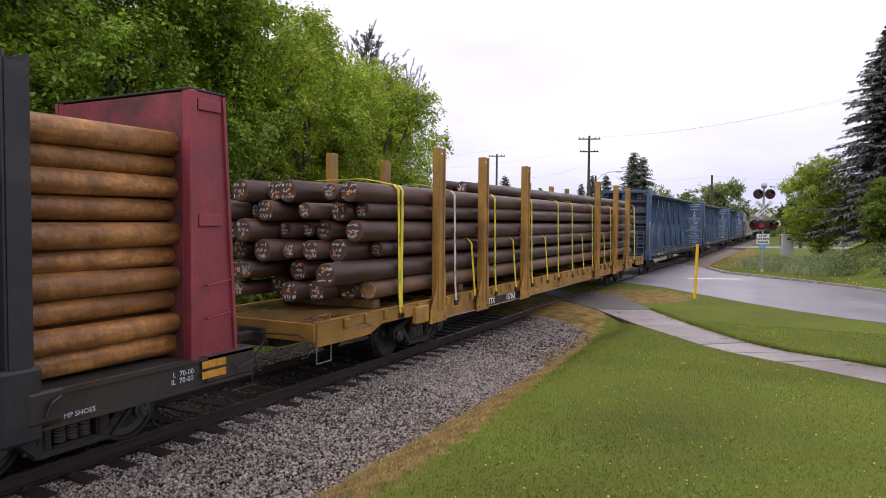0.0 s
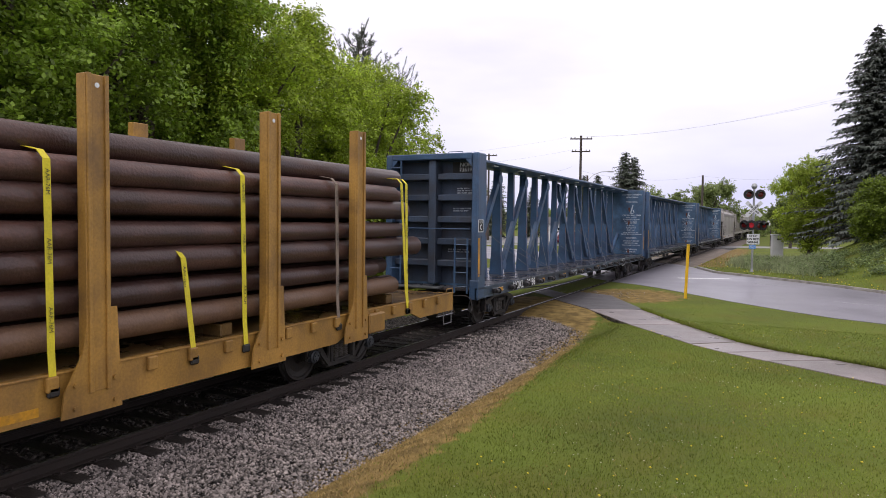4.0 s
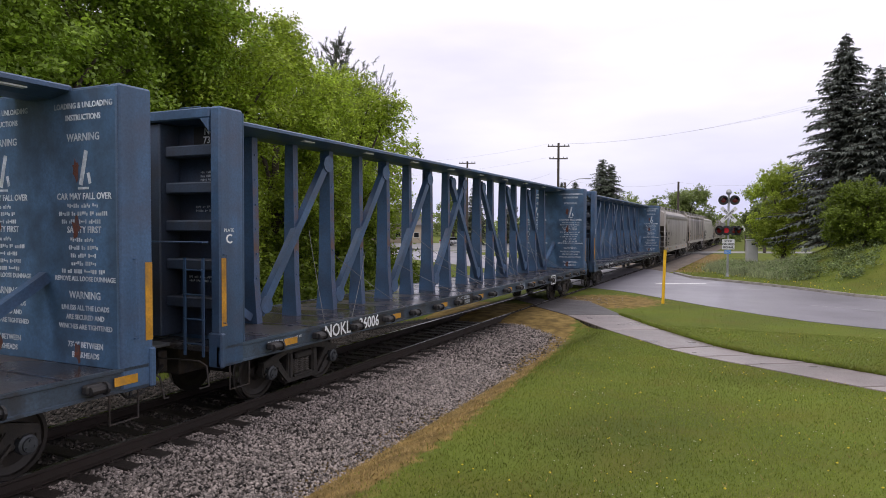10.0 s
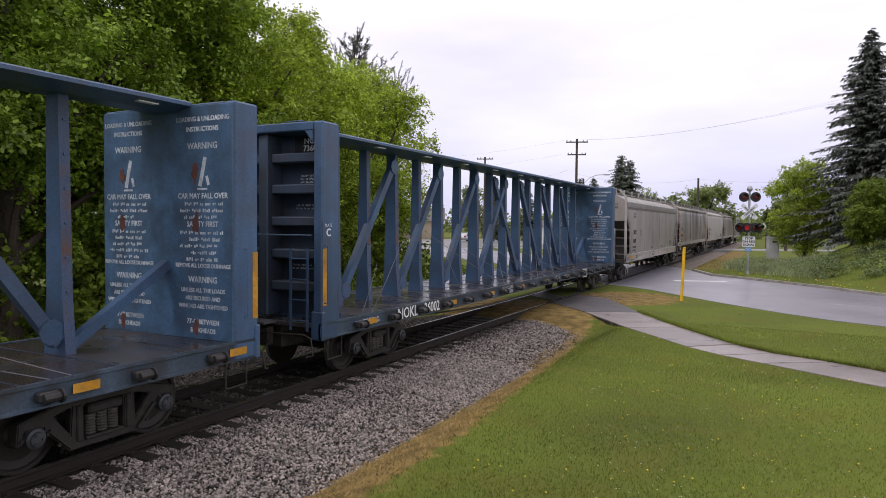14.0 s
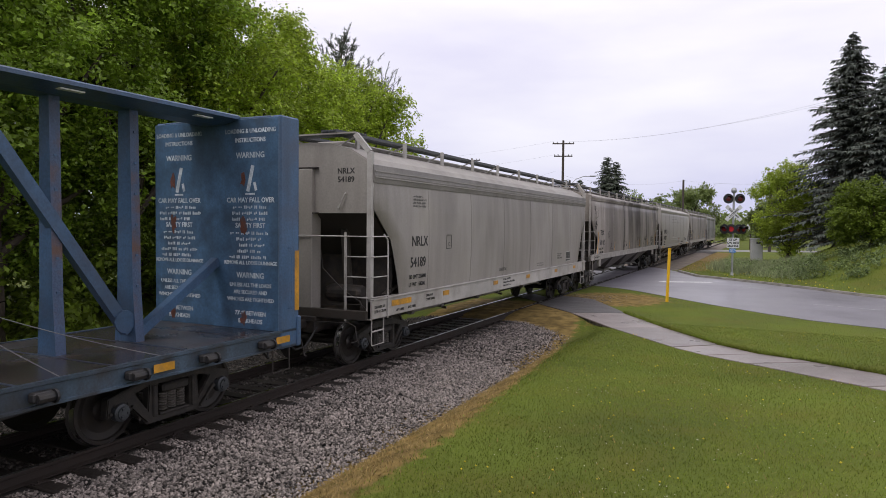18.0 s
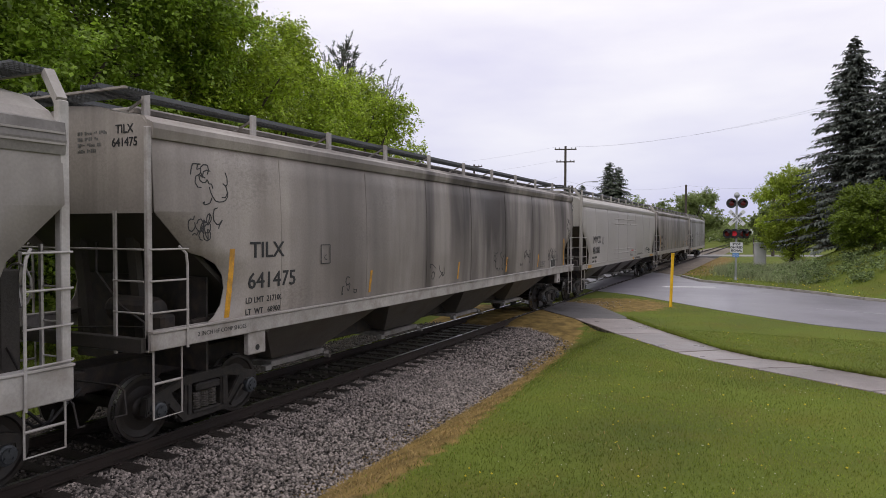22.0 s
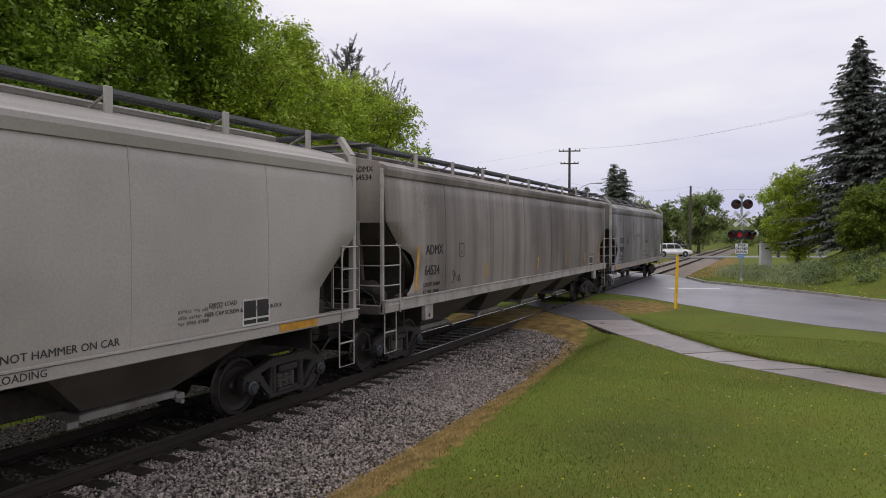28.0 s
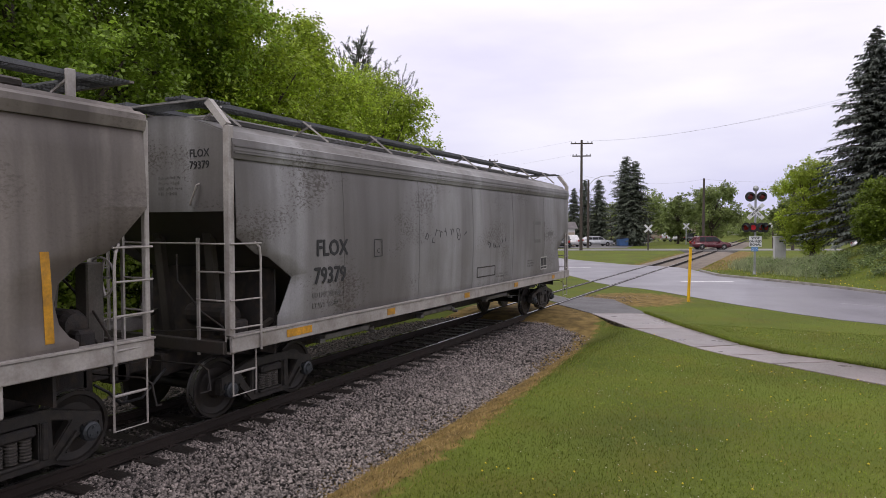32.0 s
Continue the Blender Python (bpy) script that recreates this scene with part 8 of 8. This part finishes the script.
def utility_pole(x, y, h, arms, yaw, lamp=False):
    c = thing("utility_pole", "weathered wooden utility pole with crossarms", "utility pole", "utility poles")
    c.matrix_basis = pose(x, y, -0.1, 0, 0, yaw)
    part("pole_shaft", lathe(bmesh.new(), [(0.19, 0), (0.13, h)], "z", 12), POLE_WOOD, c)
    for z, w in arms:
        arm = part("crossarm", B((-w / 2, -0.16, z - 0.07), (w / 2, -0.06, z + 0.07), 0.01), POLE_WOOD, c)
        for s in (-0.46, -0.28, 0.28, 0.46):
            part("insulator", lathe(bmesh.new(), [(0.03, z + 0.07), (0.07, z + 0.12), (0.05, z + 0.24)], "z", 8, Matrix.Translation((s * w, -0.11, 0))), GALV, arm)
    if lamp:
        part("lamp_arm", tube(bmesh.new(), [(0.1, 0, 8.6), (0.8, 0, 9.3), (1.8, 0, 9.7), (2.8, 0, 9.75)], 0.05), GALV, c)
        part("lamp_head", B((2.7, -0.16, 9.66), (3.5, 0.16, 9.84), 0.05), GALV, c)
    return c


utility_pole(-13.9, 80.2, 13.3, ((12.9, 2.6), (11.4, 2.2)), 20)
lx, ly = plan(-14.6, 92)
utility_pole(lx - 1.0, ly + 1, 9.2, (), 25, True)
px, py = plan(-6.1, 96)
utility_pole(px, py, 9.3, (), 20)
px, py = plan(-23.2, 100)
utility_pole(px, py, 12.8, ((12.5, 2.4),), 20)
px, py = plan(0.2, 92)
utility_pole(px, py, 8.0, (), 20)
wires = thing("overhead_wire", "thin overhead wires strung between poles", "wire")


def sagging(a, b, sag, r=0.02):
    a, b = Vector(a), Vector(b)
    pts = []
    for k in range(15):
        t = k / 14
        p = a.lerp(b, t)
        p.z -= sag * 4 * t * (1 - t)
        pts.append(p)
    part("wire_span", tube(bmesh.new(), pts, r, 4), WIRE, wires)


rx, ry = plan(11.5, 47)
sagging((-12.8, 80.5, 13.1), (rx, ry, 11.6), 0.9, 0.006), sagging((-13.4, 80.4, 13.1), (rx, ry + 0.5, 12.0), 1.1, 0.006)
lx2, ly2 = plan(-42, 95)
sagging((-15.0, 79.8, 13.1), (lx2, ly2, 12.0), 1.6, 0.006), sagging((-14.8, 79.9, 11.5), (lx2, ly2, 10.4), 1.6, 0.006)
px, py = plan(-6.1, 96)
sagging((-13.9, 80.2, 9.0), (px, py, 9.1), 0.8, 0.009), sagging((px, py, 9.1), (rx + 4, ry + 40, 9.4), 1.0, 0.009)
px, py = plan(-23.2, 100)
sagging((-14.8, 79.9, 9.5), (px, py, 9.6), 0.8, 0.009)

# the second street and the car park
A27 = radians(27.14)
AXIS, RIGHT = Vector((-math.sin(A27), math.cos(A27), 0)), Vector((math.cos(A27), math.sin(A27), 0))


def far_spot(depth, u, z=0.0):
    p = Vector((EYE[0], 0, 0)) + AXIS * depth + RIGHT * u
    return (p.x, p.y, z)


ribbon("side_street", [far_spot(81.0, -60), far_spot(81.0, 95), far_spot(87.2, 95), far_spot(87.2, -60)], LOT, -0.012, 0.3, "pale asphalt side street over the tracks", "road")
ribbon("car_park", [far_spot(89.5, -14), far_spot(89.5, 24), far_spot(128, 40), far_spot(128, -22)], LOT, -0.016, 0.3, "pale asphalt car park", "car park")


def house(depth, u, w, d, h, wall, roof_h, label, yaw=0):
    c = thing("house", label, "house", "houses")
    x, y, _ = far_spot(depth, u)
    c.matrix_basis = pose(x, y, -0.06, 0, 0, 27 + yaw)
    part("wall", B((-w / 2, -d / 2, 0), (w / 2, d / 2, h)), wall, c)
    bm = sweep(bmesh.new(), [(-d / 2 - 0.4, h), (d / 2 + 0.4, h), (0, h + roof_h)], -w / 2 - 0.4, w / 2 + 0.4, "x")
    part("roof", bm, ROOF_GREY, c)
    k = max(1, int(w / 3))
    for i in range(k):
        xx = -w / 2 + w * (i + 0.5) / k
        win = part("window", B((xx - 0.55, -d / 2 - 0.05, 1.0), (xx + 0.55, -d / 2 - 0.005, 2.1), 0.01), SIDING_WHITE, c)
        part("pane", B((xx - 0.46, -d / 2 - 0.06, 1.08), (xx + 0.46, -d / 2 - 0.052, 2.02)), GLASS_DARK, win)
    part("door", B((w * 0.22, -d / 2 - 0.05, 0), (w * 0.22 + 0.95, -d / 2 - 0.006, 2.05), 0.01), SIDING_TAN, c)


house(101, 17.5, 3.6, 4, 2.6, SIDING_WHITE, 1.0, "small white shed beside the car park")
house(225, 103, 13, 9, 3.2, SIDING_WHITE, 2.2, "low white house behind the trees")
house(165, 52, 16, 9, 3.2, SIDING_TAN, 2.4, "low tan house far down the line")
house(240, 128, 12, 8, 3.0, SIDING_WHITE, 1.8, "pale low house beyond the crossing")
house(135, -6, 14, 9, 3.4, SIDING_TAN, 2.6, "tan house behind the spruces")
house(125, -28, 14, 9, 3.4, SIDING_WHITE, 2.6, "white house among trees")
house(118, 82, 12, 9, 3.2, SIDING_WHITE, 2.4, "white house behind the bank")


# ---- cars ----
def paint(name, c):
    return material(name, c, 0.25, 0.1, 0.04, 1, 20, 0, coat=0.6)


CAR_LIST = {}


def vehicle(name, label, color, kind="suv"):
    """A car facing +x, its wheels on z = 0: body, glasshouse, wheels, lamps."""
    c = thing(name, label, "car", "cars")
    suv = kind == "suv"
    L, W, H, belt = (4.6, 0.92, 1.68, 0.98) if suv else (4.7, 0.90, 1.45, 0.92)
    low = [(-L / 2, 0.42), (-L / 2 + 0.03, 0.80), (-L / 2 + 0.12, belt), (L * 0.22, belt), (L * 0.40, belt - 0.10), (L / 2 - 0.08, belt - 0.22), (L / 2, 0.62), (L / 2 - 0.03, 0.34), (L * 0.40, 0.28), (-L * 0.44, 0.28)]
    bm = bmesh.new()
    ends = [[bm.verts.new((a, s * W * (0.94 if b > 0.9 else 1.0), b)) for a, b in low] for s in (-1, 1)]
    k = len(low)
    for i in range(k):
        j = (i + 1) % k
        bm.faces.new((ends[0][i], ends[0][j], ends[1][j], ends[1][i]))
    bm.faces.new(ends[0][::-1]), bm.faces.new(ends[1])
    bmesh.ops.bevel(bm, geom=list(bm.edges), offset=0.05, segments=2, affect="EDGES")
    part("body", bm, color, c, smooth=True)
    top = [(-L / 2 + 0.10, belt - 0.03), (-L / 2 + (0.50 if suv else 0.95), H - 0.07), (-L / 2 + (1.0 if suv else 1.4), H), (L * 0.0, H), (L * 0.10, H - 0.07), (L * 0.26, belt - 0.03)]
    bm = bmesh.new()
    ends = [[bm.verts.new((a, s * W * (0.74 if b > belt + 0.2 else 0.93), b)) for a, b in top] for s in (-1, 1)]
    k = len(top)
    for i in range(k):
        j = (i + 1) % k
        bm.faces.new((ends[0][i], ends[0][j], ends[1][j], ends[1][i]))
    bm.faces.new(ends[0][::-1]), bm.faces.new(ends[1])
    bmesh.ops.bevel(bm, geom=list(bm.edges), offset=0.03, segments=1, affect="EDGES")
    part("cabin", bm, color, c)
    for s in (-1, 1):
        for a0, a1, b0, b1 in ((-0.36, -0.20, -0.33, -0.21), (-0.185, 0.0, -0.185, -0.005), (0.015, 0.205, 0.01, 0.10)):
            bm = bmesh.new()
            z0, z1 = belt + 0.05, H - 0.13
            pts = [(L * a0, s * (W * 0.90 + 0.05), z0), (L * a1, s * (W * 0.90 + 0.05), z0), (L * b1, s * (W * 0.765 + 0.05), z1), (L * b0, s * (W * 0.765 + 0.05), z1)]
            inn = [(p[0], p[1] - s * 0.09, p[2]) for p in pts]
            v = [bm.verts.new(p) for p in pts + inn]
            for f in ((0, 1, 2, 3), (7, 6, 5, 4), (0, 4, 5, 1), (1, 5, 6, 2), (2, 6, 7, 3), (3, 7, 4, 0)):
                bm.faces.new([v[i] for i in f])
            part("side_window", bm, GLASS_DARK, c)
        part("headlamp", B((L / 2 - 0.22, s * W * 0.62 - 0.18, 0.66), (L / 2 - 0.015, s * W * 0.62 + 0.18, 0.80), 0.03), HEADLAMP, c)
        part("tail_lamp", B((-L / 2 - 0.004, s * W * 0.78 - 0.12, 0.72), (-L / 2 + 0.12, s * W * 0.78 + 0.12, 1.0), 0.02), RED_LAMP, c)
        part("mirror", B((L * 0.17, s * (W + 0.02) - 0.06, belt), (L * 0.20, s * (W + 0.02) + 0.08, belt + 0.14), 0.02), color, c)
    bm = bmesh.new()
    v = [bm.verts.new(p) for p in ((L * 0.262, -W * 0.80, belt + 0.02), (L * 0.262, W * 0.80, belt + 0.02), (L * 0.112, W * 0.66, H - 0.09), (L * 0.112, -W * 0.66, H - 0.09),
                                 (L * 0.24, -W * 0.80, belt + 0.02), (L * 0.24, W * 0.80, belt + 0.02), (L * 0.09, W * 0.66, H - 0.09), (L * 0.09, -W * 0.66, H - 0.09))]
    for f in ((0, 1, 2, 3), (7, 6, 5, 4), (0, 4, 5, 1), (1, 5, 6, 2), (2, 6, 7, 3), (3, 7, 4, 0)):
        bm.faces.new([v[i] for i in f])
    part("windscreen", bm, GLASS_DARK, c)
    wheels = []
    R = 0.36 if suv else 0.32
    for xx in (-L * 0.29, L * 0.30):
        for s in (-1, 1):
            w = part("wheel", lathe(bmesh.new(), [(R * 0.62, -0.11), (R * 0.95, -0.115), (R, -0.08), (R, 0.08), (R * 0.95, 0.115), (R * 0.62, 0.11)], "y", 20), TYRE, c)
            w.matrix_basis = pose(xx, s * (W - 0.10), R)
            bm = lathe(bmesh.new(), [(R * 0.6, s * 0.085), (R * 0.6, s * 0.112), (R * 0.5, s * 0.10), (0.06, s * 0.118)], "y", 16)
            for i in range(5):
                a = 2 * math.pi * i / 5
                bar(bm, (0, s * 0.115, 0), (R * 0.56 * math.cos(a), s * 0.115, R * 0.56 * math.sin(a)), 0.07, 0.02)
            part("rim", bm, RIM, w)
            wheels.append((w, xx, s * (W - 0.10), R))
    CAR_LIST[c.name] = wheels
    return c


white_suv = vehicle("suv", "white sport utility car crossing the tracks", paint("white_car_paint", (0.75, 0.75, 0.75)))
red_suv = vehicle("suv", "dark red crossover car crossing the tracks", paint("red_car_paint", (0.085, 0.006, 0.014)))
silver = paint("silver_car_paint", (0.42, 0.43, 0.45))
dark = paint("dark_car_paint", (0.03, 0.033, 0.04))
parked_white = vehicle("suv", "white parked sport utility car", paint("parked_white_paint", (0.68, 0.68, 0.68)))
parked_sedan = vehicle("sedan", "silver sedan parked in the car park", silver, "sedan")
parked_red = vehicle("sedan", "red sedan parked in the car park", paint("parked_red_paint", (0.30, 0.02, 0.03)), "sedan")
parked_dark = vehicle("suv", "dark parked pickup-sized car", dark)
for c, dep, u, yaw in ((parked_white, 97, 18.0, 100), (parked_sedan, 99, 22.4, 10), (parked_red, 128, 37.5, 20), (parked_dark, 92, 16.4, 80)):
    c.matrix_basis = pose(*far_spot(dep, u, -0.014), 0, 0, 27 + yaw)
for src, dep, u, yaw in ((parked_sedan, 124, 36.0, 15), (parked_white, 128, 43.5, 25), (parked_dark, 127, 46.5, 25), (parked_white, 60, 43.8, 60), (parked_sedan, 112, 5.0, 60)):
    x, y, _ = far_spot(dep, u)
    copy_thing(src, pose(x, y, ground_z(x, y) - 0.01, 0, 0, 27 + yaw))
bin_ = thing("waste_container", "blue steel waste container in the car park", "waste container")
bin_.matrix_basis = pose(*far_spot(98, 26.0, -0.014), 0, 0, 30)
part("container_body", sweep(bmesh.new(), [(-0.65, 0.1), (0.65, 0.1), (0.7, 1.2), (-0.7, 1.05)], -0.6, 0.6), material("blue_container_paint", (0.03, 0.08, 0.20), 0.5), bin_)
part("container_lid", B((-0.72, -0.62, 1.15), (0.72, 0.62, 1.26), 0.03), SIGNAL_BLACK, bin_)


# ---- what moves ----
def travel(t):
    """Metres by which the train has run along the track at t seconds."""
    early = 1.2 * (1 - smooth(-0.8, 5.4, t))
    return -5.7276 * (t - 16) - 0.02055 * (t - 16) ** 2 + early


def motions():
    for car, off in CARS:
        walk(car, [(0.5 * i, pose(0, off + travel(0.5 * i), 0)) for i in range(65)])
    for wheel, y, phase in WHEELS:
        walk(wheel, [(0.1 * i, pose(0, y, WHEEL_R, math.degrees(phase - travel(0.1 * i) / WHEEL_R))) for i in range(321)])
    # two cars that waited for the train cross on the side street
    for car, rows in ((white_suv, WHITE_RUN), (red_suv, RED_RUN)):
        walk(car, [(t, pose(*far_spot(84.0 if car is white_suv else 84.3, u, -0.010), 0, 0, 27.14)) for t, u in rows])
        fine = [(i / 15, float(np.interp(i / 15, [r[0] for r in rows], [r[1] for r in rows]))) for i in range(481)]
        for w, x, y, r in CAR_LIST[car.name]:
            walk(w, [(t, pose(x, y, r, 0, math.degrees(u / r), 0)) for t, u in fine])


WHITE_RUN = [(0, 23.0), (24.5, 23.0), (25.5, 23.9), (26.5, 25.7), (27.5, 28.4), (28, 30.0), (28.5, 31.9), (29, 34.0), (29.5, 36.4), (30, 39.4), (30.5, 42.6), (31, 46.1), (31.5, 49.7), (32, 53.4)]
RED_RUN = [(0, 16.5), (26.0, 16.5), (27, 17.6), (28, 19.8), (29, 22.8), (29.5, 24.2), (30, 25.4), (30.5, 26.8), (31, 28.6), (31.5, 30.9), (32, 33.3)]
motions()
